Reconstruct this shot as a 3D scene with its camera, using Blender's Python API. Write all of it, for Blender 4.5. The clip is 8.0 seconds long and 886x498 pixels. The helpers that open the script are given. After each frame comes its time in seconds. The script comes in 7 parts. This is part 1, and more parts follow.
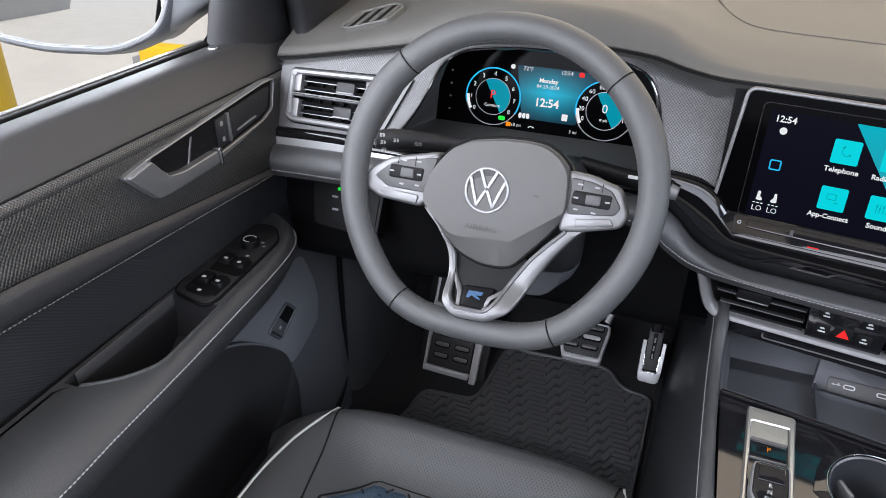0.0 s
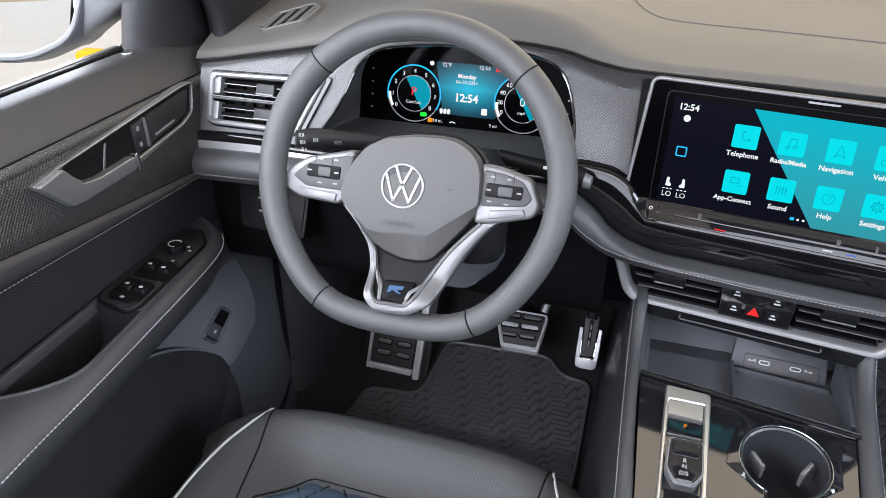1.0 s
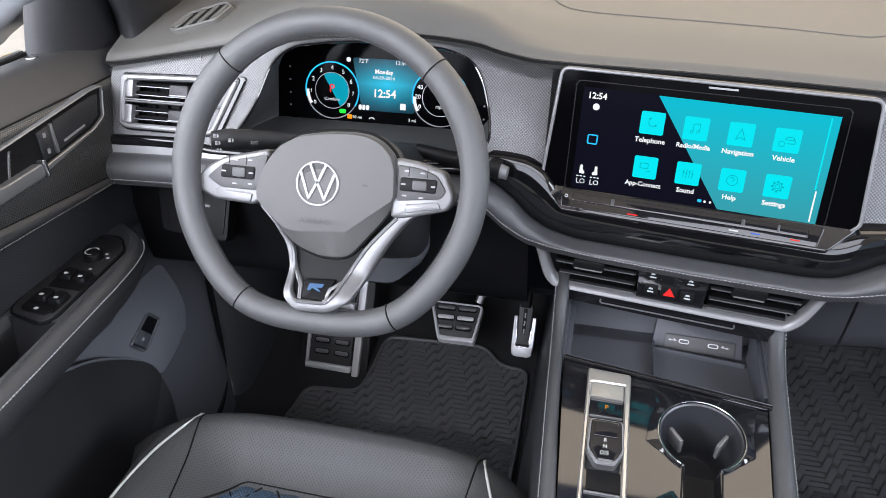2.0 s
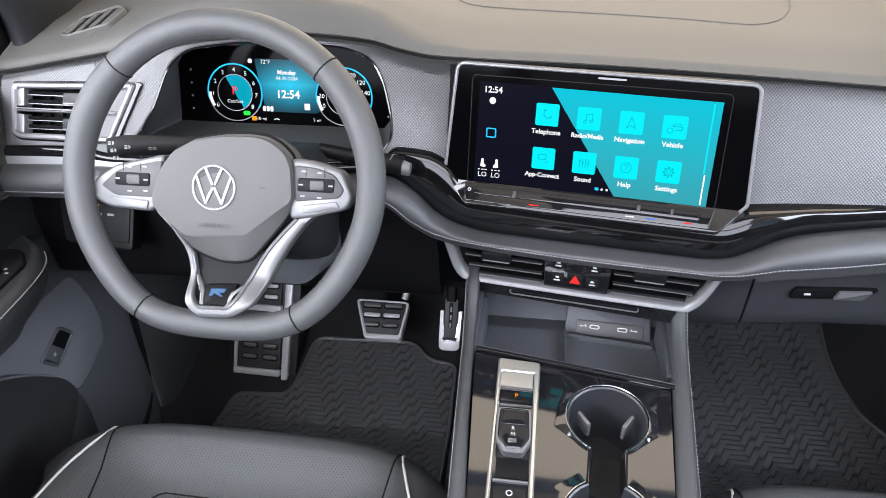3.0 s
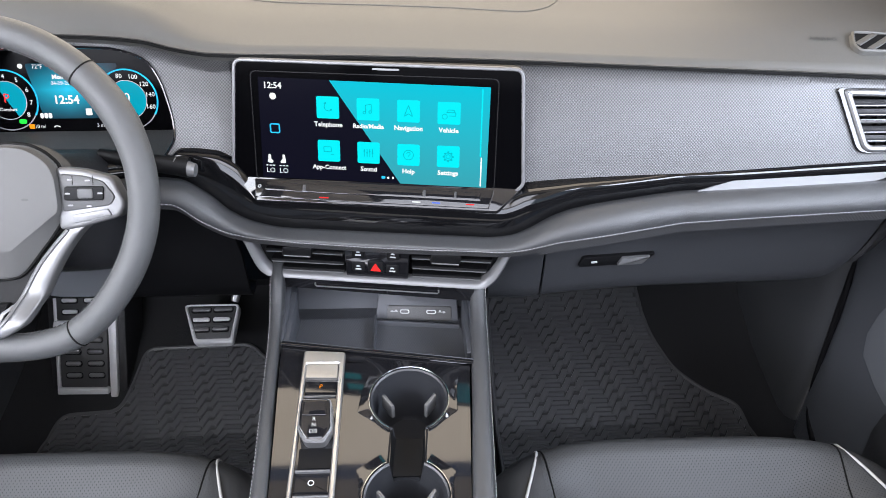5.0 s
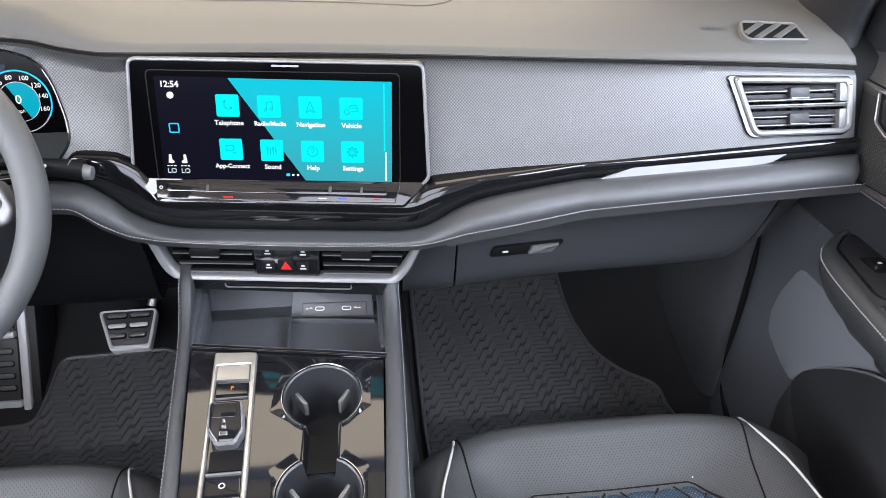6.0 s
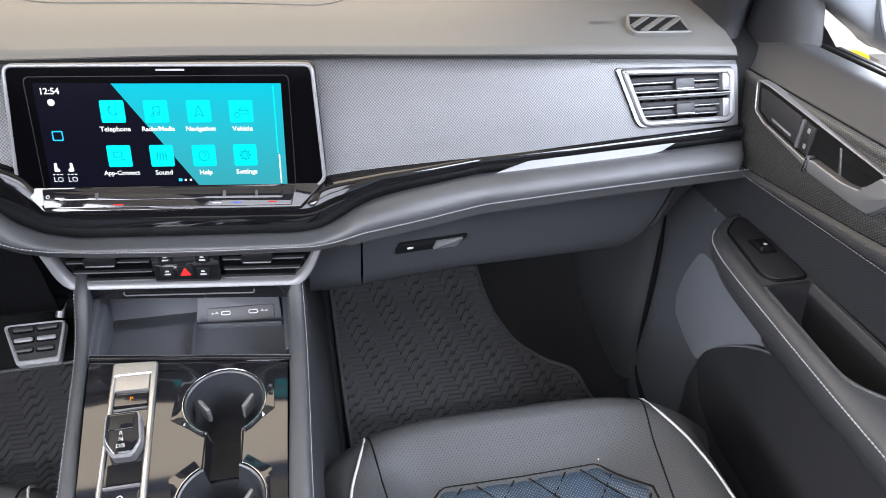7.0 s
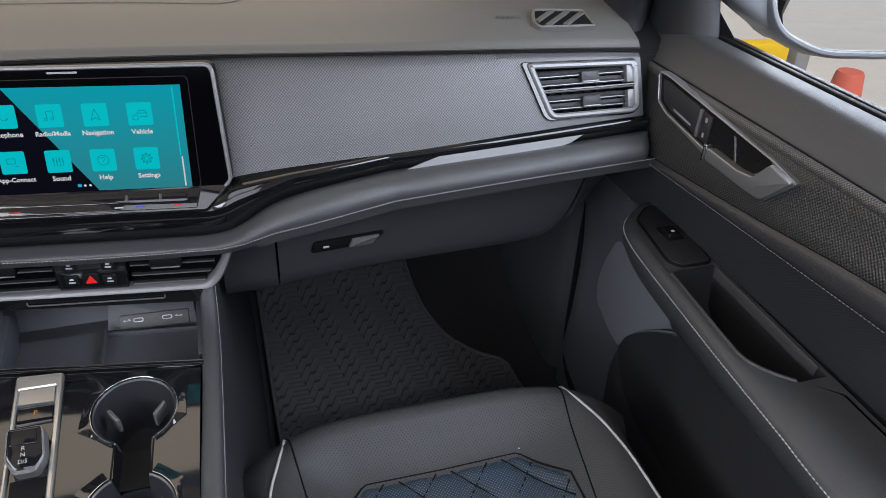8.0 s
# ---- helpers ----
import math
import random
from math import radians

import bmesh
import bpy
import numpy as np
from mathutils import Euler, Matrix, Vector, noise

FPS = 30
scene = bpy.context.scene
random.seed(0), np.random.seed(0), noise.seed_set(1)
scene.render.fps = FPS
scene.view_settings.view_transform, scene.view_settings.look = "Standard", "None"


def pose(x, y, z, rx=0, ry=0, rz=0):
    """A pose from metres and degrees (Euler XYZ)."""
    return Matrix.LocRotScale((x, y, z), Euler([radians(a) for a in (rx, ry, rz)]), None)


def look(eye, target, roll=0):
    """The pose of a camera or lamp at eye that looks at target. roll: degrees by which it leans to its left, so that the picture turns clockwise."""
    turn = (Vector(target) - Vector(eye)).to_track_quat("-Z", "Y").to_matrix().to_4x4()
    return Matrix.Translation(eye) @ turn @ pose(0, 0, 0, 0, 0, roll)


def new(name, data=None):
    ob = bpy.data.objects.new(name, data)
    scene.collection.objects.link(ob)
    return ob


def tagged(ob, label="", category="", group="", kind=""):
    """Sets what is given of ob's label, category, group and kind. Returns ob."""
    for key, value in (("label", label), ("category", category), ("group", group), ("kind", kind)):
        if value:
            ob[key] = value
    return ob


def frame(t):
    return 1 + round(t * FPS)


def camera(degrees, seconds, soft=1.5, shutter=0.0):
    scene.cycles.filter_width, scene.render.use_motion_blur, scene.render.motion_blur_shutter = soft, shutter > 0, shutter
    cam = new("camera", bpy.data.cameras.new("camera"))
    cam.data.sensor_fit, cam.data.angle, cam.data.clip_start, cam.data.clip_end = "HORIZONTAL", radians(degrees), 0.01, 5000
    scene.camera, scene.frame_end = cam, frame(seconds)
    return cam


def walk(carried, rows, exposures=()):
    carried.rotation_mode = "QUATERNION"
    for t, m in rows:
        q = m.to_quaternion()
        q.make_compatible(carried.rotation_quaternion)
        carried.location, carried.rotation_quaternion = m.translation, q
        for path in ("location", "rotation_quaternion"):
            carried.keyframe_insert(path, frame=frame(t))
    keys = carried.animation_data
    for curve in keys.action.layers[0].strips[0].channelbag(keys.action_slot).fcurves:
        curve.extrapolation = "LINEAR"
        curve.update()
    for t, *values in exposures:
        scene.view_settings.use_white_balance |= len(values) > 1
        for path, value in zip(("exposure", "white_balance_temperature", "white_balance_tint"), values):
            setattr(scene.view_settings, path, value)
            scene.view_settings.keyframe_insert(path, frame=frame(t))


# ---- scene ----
cam = camera(61.4, 8.0, soft=0.62, shutter=0.15)
PATH = [
    (0, (-0.194, -0.842, 0.948), (-0.809, 0.786, -0.036), 1.0),
    (0.5, (-0.17, -0.839, 0.95), (-0.738, 0.805, -0.036), 0.7),
    (1, (-0.147, -0.839, 0.952), (-0.659, 0.823, -0.037), 0.4),
    (2.3, (-0.096, -0.833, 0.954), (-0.442, 0.863, -0.048), -0.1),
    (2.5, (-0.085, -0.832, 0.954), (-0.406, 0.868, -0.048), -0.2),
    (3, (-0.057, -0.829, 0.956), (-0.307, 0.88, -0.052), -0.4),
    (3.5, (-0.028, -0.83, 0.957), (-0.2, 0.888, -0.051), -0.5),
    (4, (0.001, -0.832, 0.961), (-0.09, 0.889, -0.053), -0.3),
    (4.5, (0.025, -0.832, 0.963), (0.017, 0.885, -0.062), -0.0),
    (5.8, (0.079, -0.844, 0.959), (0.277, 0.86, -0.07), 0.9),
    (6, (0.086, -0.843, 0.965), (0.316, 0.85, -0.076), 1.0),
    (6.5, (0.11, -0.848, 0.969), (0.416, 0.828, -0.077), 1.2),
    (7, (0.139, -0.856, 0.974), (0.517, 0.802, -0.079), 1.3),
    (7.5, (0.163, -0.861, 0.977), (0.612, 0.774, -0.084), 1.5),
    (8, (0.182, -0.868, 0.979), (0.694, 0.747, -0.084), 1.8),
]
walk(cam, [(t, look(eye, target, roll)) for t, eye, target, roll in PATH],
     exposures=[(0.0, -0.26), (0.5, -0.22), (1.0, -0.05), (2.5, 0.12), (3.0, 0.22), (3.5, 0.14), (4.5, 0.18), (6.0, 0.36), (7.0, 0.42), (7.5, 0.44), (7.7, 0.10), (7.9, -0.48), (8.0, -0.76)])

# ---- light: bright overcast daylight outside, coming in through the glass ----
world = bpy.data.worlds.new("sky")
scene.world = world
world.use_nodes = True
wn = world.node_tree
sky = wn.nodes.new("ShaderNodeTexSky")
sky.sky_type, sky.sun_disc = "NISHITA", False
sky.sun_elevation, sky.sun_rotation = radians(56), radians(180)
wn.nodes["Background"].inputs["Strength"].default_value = 0.13
wn.links.new(sky.outputs["Color"], wn.nodes["Background"].inputs["Color"])


def lamp(name, kind, strength, m, colour=(1, 1, 1), size=None, angle=None):
    data = bpy.data.lights.new(name, kind)
    data.energy, data.color = strength, colour
    if size:
        data.shape, data.size, data.size_y = "RECTANGLE", size[0], size[1]
    if angle:
        data.angle = radians(angle)
    ob = new(name, data)
    ob.matrix_world = m
    return ob


lamp("sun", "SUN", 4.5, look((0, -4, 6), (0, 0, 0)), (1.0, 0.95, 0.88), angle=10)
# daylight standing in the windscreen, the side windows and the rear window; the roof and rear side lamps are added fill
lamp("windscreen_daylight", "AREA", 12, look((0, 0.47, 1.09), (0, 0.02, 0.40)), (1.0, 0.84, 0.64), size=(1.3, 0.75))
lamp("left_window_daylight", "AREA", 21, look((-0.95, -0.50, 0.99), (0.1, 0.25, 0.45)), (0.89, 0.92, 1.0), size=(1.0, 0.45))
lamp("right_window_daylight", "AREA", 30, look((0.95, -0.55, 0.99), (-0.8, 0.0, 0.40)), (0.78, 0.85, 1.0), size=(1.0, 0.45))
# Unseen lamp on the left only, added to brighten the passenger side.
lamp("rear_side_fill", "AREA", 25, look((-0.90, -1.45, 0.95), (0.60, 0.1, 0.20)), (0.84, 0.87, 1.0), size=(0.7, 0.35))
# Fill lamp added under the closed roof panel to lift the footwells.
lamp("roof_fill", "AREA", 15, look((0, -0.95, 1.33), (0, -0.2, 0.1)), (0.86, 0.88, 1.0), size=(0.8, 0.9))
lamp("rear_window_daylight", "AREA", 18, look((0, -2.15, 1.0), (0, 0, 0.35)), (0.84, 0.87, 1.0), size=(1.4, 0.6))

# ---- materials ----


def nodes_of(name):
    m = bpy.data.materials.new(name)
    m.use_nodes = True
    return m, m.node_tree.nodes, m.node_tree.links, m.node_tree.nodes["Principled BSDF"]


def mix_rgb(ns, ls, fac, a, b):
    mx = ns.new("ShaderNodeMix")
    mx.data_type = "RGBA"
    if hasattr(fac, "is_output"):
        ls.new(fac, mx.inputs[0])
    else:
        mx.inputs[0].default_value = fac
    for k, v in ((6, a), (7, b)):
        if hasattr(v, "is_output"):
            ls.new(v, mx.inputs[k])
        else:
            mx.inputs[k].default_value = (*v, 1)
    return mx.outputs[2]


def math_node(ns, ls, op, a, b=0.0, clamp=False):
    n = ns.new("ShaderNodeMath")
    n.operation, n.use_clamp = op, clamp
    for k, v in ((0, a), (1, b)):
        if hasattr(v, "is_output"):
            ls.new(v, n.inputs[k])
        else:
            n.inputs[k].default_value = v
    return n.outputs[0]


def noise_node(ns, ls, scale, detail=4.0, rough=0.6, vec=None):
    n = ns.new("ShaderNodeTexNoise")
    n.inputs["Scale"].default_value, n.inputs["Detail"].default_value, n.inputs["Roughness"].default_value = scale, detail, rough
    if vec is None:
        vec = ns.new("ShaderNodeTexCoord").outputs["Object"]
    ls.new(vec, n.inputs["Vector"])
    return n.outputs["Fac"]


def surface(name, rgb, rough=0.5, metal=0.0, var=0.12, patch=9.0, grain=0.0, grain_scale=900.0, cells=0.0, cell_scale=700.0, coat=0.0, spec=0.5, rough_var=0.08):
    """A plain surface with cloudy wear in colour and gloss, fine grain and, where cells is set, a leather-like pebble."""
    m, ns, ls, b = nodes_of(name)
    cloud = noise_node(ns, ls, patch, 5.0, 0.65)
    fine = noise_node(ns, ls, patch * 14, 3.0, 0.6)
    both = math_node(ns, ls, "ADD", math_node(ns, ls, "MULTIPLY", cloud, 0.7), math_node(ns, ls, "MULTIPLY", fine, 0.3))
    lo, hi = [c * (1 - var) for c in rgb], [min(1, c * (1 + var)) for c in rgb]
    ls.new(mix_rgb(ns, ls, both, lo, hi), b.inputs["Base Color"])
    ls.new(math_node(ns, ls, "ADD", math_node(ns, ls, "MULTIPLY", both, 2 * rough_var), rough - rough_var, True), b.inputs["Roughness"])
    b.inputs["Metallic"].default_value = metal
    b.inputs["Coat Weight"].default_value = coat
    b.inputs["Coat Roughness"].default_value = 0.04
    b.inputs["Specular IOR Level"].default_value = spec
    height = None
    if grain:
        height = math_node(ns, ls, "MULTIPLY", noise_node(ns, ls, grain_scale, 2.0, 0.5), grain)
    if cells:
        v = ns.new("ShaderNodeTexVoronoi")
        v.feature = "DISTANCE_TO_EDGE"
        v.inputs["Scale"].default_value = cell_scale
        ls.new(ns.new("ShaderNodeTexCoord").outputs["Object"], v.inputs["Vector"])
        c = math_node(ns, ls, "MULTIPLY", math_node(ns, ls, "MINIMUM", v.outputs["Distance"], 0.25), cells * 4)
        height = c if height is None else math_node(ns, ls, "ADD", height, c)
    if height is not None:
        bump = ns.new("ShaderNodeBump")
        bump.inputs["Strength"].default_value, bump.inputs["Distance"].default_value = 0.8, 0.0005
        ls.new(height, bump.inputs["Height"])
        ls.new(bump.outputs["Normal"], b.inputs["Normal"])
    return m


def lattice(name, rgb_lo, rgb_hi, axes, pitch, rough=0.35, metal=0.0, depth=0.0006, dots=False, level=0.45, skew=1.0, spec=0.5):
    """A small diagonal lattice pressed into the surface: woven-look trim, or (dots) a perforated leather."""
    m, ns, ls, b = nodes_of(name)
    sep = ns.new("ShaderNodeSeparateXYZ")
    ls.new(ns.new("ShaderNodeTexCoord").outputs["Object"], sep.inputs[0])
    p, q = sep.outputs[axes[0]], sep.outputs[axes[1]]
    k = math.pi / pitch
    sa = math_node(ns, ls, "SINE", math_node(ns, ls, "MULTIPLY", math_node(ns, ls, "ADD", p, 0.0), k))
    sb = math_node(ns, ls, "SINE", math_node(ns, ls, "MULTIPLY", math_node(ns, ls, "MULTIPLY", q, skew), k))
    wave = math_node(ns, ls, "MULTIPLY", sa, sb)
    if dots:
        hole = math_node(ns, ls, "MULTIPLY", math_node(ns, ls, "SUBTRACT", wave, level), 6.0, True)
        height = math_node(ns, ls, "MULTIPLY", hole, -1.0)
        fac = math_node(ns, ls, "SUBTRACT", 1.0, hole)
    else:
        height = wave
        fac = math_node(ns, ls, "ADD", math_node(ns, ls, "MULTIPLY", wave, 0.5), 0.5)
    cloud = noise_node(ns, ls, 7.0, 4.0)
    fac = math_node(ns, ls, "MULTIPLY", fac, math_node(ns, ls, "ADD", math_node(ns, ls, "MULTIPLY", cloud, 0.4), 0.8), True)
    ls.new(mix_rgb(ns, ls, fac, rgb_lo, rgb_hi), b.inputs["Base Color"])
    ls.new(math_node(ns, ls, "ADD", math_node(ns, ls, "MULTIPLY", cloud, 0.12), rough - 0.06, True), b.inputs["Roughness"])
    b.inputs["Metallic"].default_value = metal
    b.inputs["Specular IOR Level"].default_value = spec
    bump = ns.new("ShaderNodeBump")
    bump.inputs["Strength"].default_value, bump.inputs["Distance"].default_value = 0.5, depth
    ls.new(height, bump.inputs["Height"])
    ls.new(bump.outputs["Normal"], b.inputs["Normal"])
    return m


def ribbed(name, rgb, pitch, direction, rough=0.45, depth=0.0004):
    """Leather pressed into fine straight ribs that run across the given direction."""
    m, ns, ls, b = nodes_of(name)
    dot = ns.new("ShaderNodeVectorMath")
    dot.operation = "DOT_PRODUCT"
    ls.new(ns.new("ShaderNodeTexCoord").outputs["Object"], dot.inputs[0])
    dot.inputs[1].default_value = direction
    wave = math_node(ns, ls, "SINE", math_node(ns, ls, "MULTIPLY", dot.outputs["Value"], 2 * math.pi / pitch))
    up = math_node(ns, ls, "ADD", math_node(ns, ls, "MULTIPLY", wave, 0.5), 0.5)
    cloud = noise_node(ns, ls, 9.0, 5.0)
    fac = math_node(ns, ls, "MULTIPLY", up, math_node(ns, ls, "ADD", math_node(ns, ls, "MULTIPLY", cloud, 0.5), 0.7), True)
    ls.new(mix_rgb(ns, ls, fac, [c * 0.7 for c in rgb], rgb), b.inputs["Base Color"])
    ls.new(math_node(ns, ls, "ADD", math_node(ns, ls, "MULTIPLY", cloud, 0.12), rough - 0.06, True), b.inputs["Roughness"])
    bump = ns.new("ShaderNodeBump")
    bump.inputs["Strength"].default_value, bump.inputs["Distance"].default_value = 0.6, depth
    ls.new(up, bump.inputs["Height"])
    ls.new(bump.outputs["Normal"], b.inputs["Normal"])
    return m


def glow(name, rgb, strength, rgb2=None, axis="X", lo=0.0, hi=1.0):
    """A lit display colour, plain or fading from rgb to rgb2 along an axis of the object."""
    m, ns, ls, b = nodes_of(name)
    b.inputs["Base Color"].default_value = (0.001, 0.001, 0.0012, 1)
    b.inputs["Roughness"].default_value = 0.2
    b.inputs["Specular IOR Level"].default_value = 0.008
    b.inputs["Emission Strength"].default_value = strength
    if rgb2:
        sep = ns.new("ShaderNodeSeparateXYZ")
        ls.new(ns.new("ShaderNodeTexCoord").outputs["Object"], sep.inputs[0])
        f = math_node(ns, ls, "DIVIDE", math_node(ns, ls, "SUBTRACT", sep.outputs[axis], lo), hi - lo, True)
        ls.new(mix_rgb(ns, ls, f, rgb, rgb2), b.inputs["Emission Color"])
    else:
        b.inputs["Emission Color"].default_value = (*rgb, 1)
    return m


def gloss_black(name, rgb=(0.006, 0.006, 0.007), rough=0.05, coat=0.25, spec=0.5):
    """Piano black with a little dust and fine hairlines."""
    m, ns, ls, b = nodes_of(name)
    dust = math_node(ns, ls, "POWER", noise_node(ns, ls, 420.0, 2.0, 0.7), 9.0)
    smear = noise_node(ns, ls, 26.0, 5.0, 0.7)
    ls.new(mix_rgb(ns, ls, math_node(ns, ls, "MULTIPLY", dust, 1.0, True), rgb, (0.10, 0.10, 0.10)), b.inputs["Base Color"])
    ls.new(math_node(ns, ls, "ADD", math_node(ns, ls, "MULTIPLY", smear, 0.06), rough - 0.02, True), b.inputs["Roughness"])
    b.inputs["Coat Weight"].default_value, b.inputs["Coat Roughness"].default_value = coat, 0.02
    b.inputs["Specular IOR Level"].default_value = spec
    return m


M_TOP = surface("soft_dash_plastic", (0.068, 0.066, 0.061), 0.62, grain=0.5, grain_scale=1400, var=0.1, patch=5)
M_DARK = surface("charcoal_plastic", (0.013, 0.013, 0.0145), 0.46, grain=0.8, grain_scale=1500, var=0.15, spec=0.4)
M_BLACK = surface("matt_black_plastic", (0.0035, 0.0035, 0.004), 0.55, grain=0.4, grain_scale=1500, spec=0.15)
M_LEATHER = surface("grey_leather", (0.036, 0.037, 0.039), 0.36, cells=0.35, cell_scale=700, grain=0.15, var=0.1)
M_WHEEL = surface("smooth_grey_leather", (0.050, 0.051, 0.052), 0.47, cells=0.25, cell_scale=1100, grain=0.2, var=0.1, spec=0.45)
M_HUB = surface("grey_airbag_plastic", (0.072, 0.071, 0.070), 0.62, grain=0.6, grain_scale=1600, var=0.08, spec=0.3)
M_DOOR = surface("door_plastic", (0.022, 0.022, 0.0235), 0.44, grain=0.9, grain_scale=1100, var=0.1, spec=0.42)
M_DOOR_LOW = surface("door_lower_plastic", (0.062, 0.065, 0.072), 0.40, grain=0.6, grain_scale=1300, var=0.12)
M_TRIM = lattice("silver_woven_trim", (0.032, 0.032, 0.033), (0.118, 0.118, 0.121), "XZ", 0.0019, 0.38, 0.42, 0.0004)
M_WEAVE = lattice("dark_woven_trim", (0.005, 0.005, 0.005), (0.049, 0.0485, 0.047), "YZ", 0.0023, 0.42, 0.2, 0.0007)
# Lighter copy of the dark weave; light on the up-facing strip is coloured in.
M_WEAVE_LIT = lattice("lit_woven_edge", (0.012, 0.012, 0.012), (0.095, 0.093, 0.090), "YZ", 0.0018, 0.4, 0.3, 0.0005)
M_PLATE = surface("slate_plastic", (0.128, 0.133, 0.146), 0.38, grain=0.5, grain_scale=1400, var=0.1)
M_WEAVE_D = lattice("dark_woven_strip", (0.015, 0.015, 0.016), (0.06, 0.06, 0.062), "XZ", 0.0021, 0.42, 0.2, 0.0003)
M_PERF = lattice("perforated_leather", (0.004, 0.004, 0.005), (0.036, 0.037, 0.038), "XY", 0.0024, 0.52, 0.0, 0.0006, dots=True, level=0.58, spec=0.35)
M_QUILT = lattice("blue_perforated_leather", (0.05, 0.13, 0.22), (0.013, 0.016, 0.021), "XY", 0.0024, 0.5, 0.0, 0.0003, dots=True, level=0.55)
M_SEAT = surface("seat_leather", (0.022, 0.023, 0.0245), 0.45, cells=0.5, cell_scale=560, grain=0.4)
M_RIB = ribbed("ribbed_door_leather", (0.026, 0.027, 0.030), 0.0036, (0, 0.55, 0.83), depth=0.00025)
M_PIPE = surface("white_piping", (0.37, 0.37, 0.36), 0.5, var=0.05)
M_THREAD = surface("grey_thread", (0.28, 0.28, 0.28), 0.8, var=0.1)
M_THREAD_D = surface("dark_thread", (0.10, 0.10, 0.10), 0.8, var=0.1)
M_THREAD_R = surface("charcoal_thread", (0.045, 0.045, 0.046), 0.8, var=0.1)
M_SPOKE = surface("satin_spoke_metal", (0.125, 0.125, 0.127), 0.40, metal=0.45, var=0.05, grain=0.15)
M_SEAM = surface("seam_rubber", (0.004, 0.004, 0.004), 0.8, spec=0.15)
M_GLOSS = gloss_black("piano_black")
M_BAND = gloss_black("dash_piano_black", (0.003, 0.003, 0.0035), 0.05, 0.0, 0.5)
M_SCREEN = surface("screen_glass", (0.0012, 0.0012, 0.0015), 0.08, spec=0.012, var=0.3, rough_var=0.03)
M_SILVER = surface("satin_silver", (0.145, 0.145, 0.148), 0.42, metal=0.45, var=0.05, grain=0.15)
M_SILVER_D = surface("satin_grey_metal", (0.17, 0.17, 0.172), 0.38, metal=0.6, var=0.06, grain=0.15)
M_FRAME = surface("warm_satin_metal", (0.50, 0.49, 0.475), 0.32, metal=0.9, var=0.05, grain=0.15)
M_CHROME = surface("chrome", (0.45, 0.45, 0.455), 0.2, metal=1.0, var=0.03, rough_var=0.03)
M_STEEL = surface("brushed_steel", (0.56, 0.56, 0.57), 0.4, metal=0.25, var=0.1, grain=0.3)
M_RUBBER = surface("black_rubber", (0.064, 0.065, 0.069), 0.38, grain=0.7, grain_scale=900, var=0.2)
# Same rubber as the tread, darkened to stand for shade in the grooves.
M_GROOVE_SHADE = surface("groove_shade_rubber", (0.014, 0.014, 0.015), 0.5, grain=0.7, grain_scale=900, var=0.2)
M_KICK = surface("footwell_plastic", (0.036, 0.037, 0.039), 0.32, grain=0.9, grain_scale=1100, var=0.1)
M_PAD = surface("dark_grey_key_plastic", (0.034, 0.034, 0.035), 0.5, grain=0.5, grain_scale=1700, var=0.08)
M_GLOVE = surface("glove_box_plastic", (0.026, 0.027, 0.030), 0.42, grain=0.9, grain_scale=1100, var=0.1)
M_CUP = surface("cup_holder_plastic", (0.022, 0.023, 0.026), 0.38, grain=0.5, var=0.1)
M_LEDGE = surface("window_ledge_plastic", (0.030, 0.030, 0.031), 0.5, spec=0.38, grain=0.9, grain_scale=1100, var=0.1)
M_TUNNEL = surface("charcoal_tunnel_plastic", (0.042, 0.042, 0.043), 0.55, grain=0.6, grain_scale=1500, var=0.08, spec=0.35)
M_EMBOSS = surface("embossed_grey", (0.061, 0.060, 0.059), 0.7, spec=0.2)
M_INSERT = surface("satin_silver_insert", (0.24, 0.24, 0.245), 0.38, metal=0.5, var=0.06, spec=0.3)
M_CARPET = surface("black_carpet", (0.009, 0.0092, 0.010), 0.95, grain=2.5, grain_scale=700, var=0.35, patch=30)
M_TRAY = surface("tray_plastic", (0.040, 0.043, 0.050), 0.55, grain=0.4)
M_TRAYMAT = lattice("tray_rubber_mat", (0.045, 0.047, 0.053), (0.072, 0.075, 0.084), "XY", 0.0017, 0.55, 0.0, 0.0002)
M_CLOTH = surface("beige_headliner_cloth", (0.52, 0.44, 0.34), 0.95, grain=1.0, grain_scale=900, var=0.06)
M_TEAL = glow("teal_display", (0.0, 0.50, 0.64), 1.0, (0.035, 0.33, 0.40), "Z", 0.68, 0.56)
M_NAVY = glow("dark_display", (0.003, 0.003, 0.010), 1.0)
M_TILE = glow("icon_tile", (0.0, 0.78, 0.88), 1.0)
M_TILE_D = glow("icon_line", (0.0, 0.45, 0.52), 1.0)
M_WHITE = glow("white_display", (0.85, 0.88, 0.9), 1.1)
M_CYAN = glow("cyan_display", (0.02, 0.42, 0.75), 1.3)


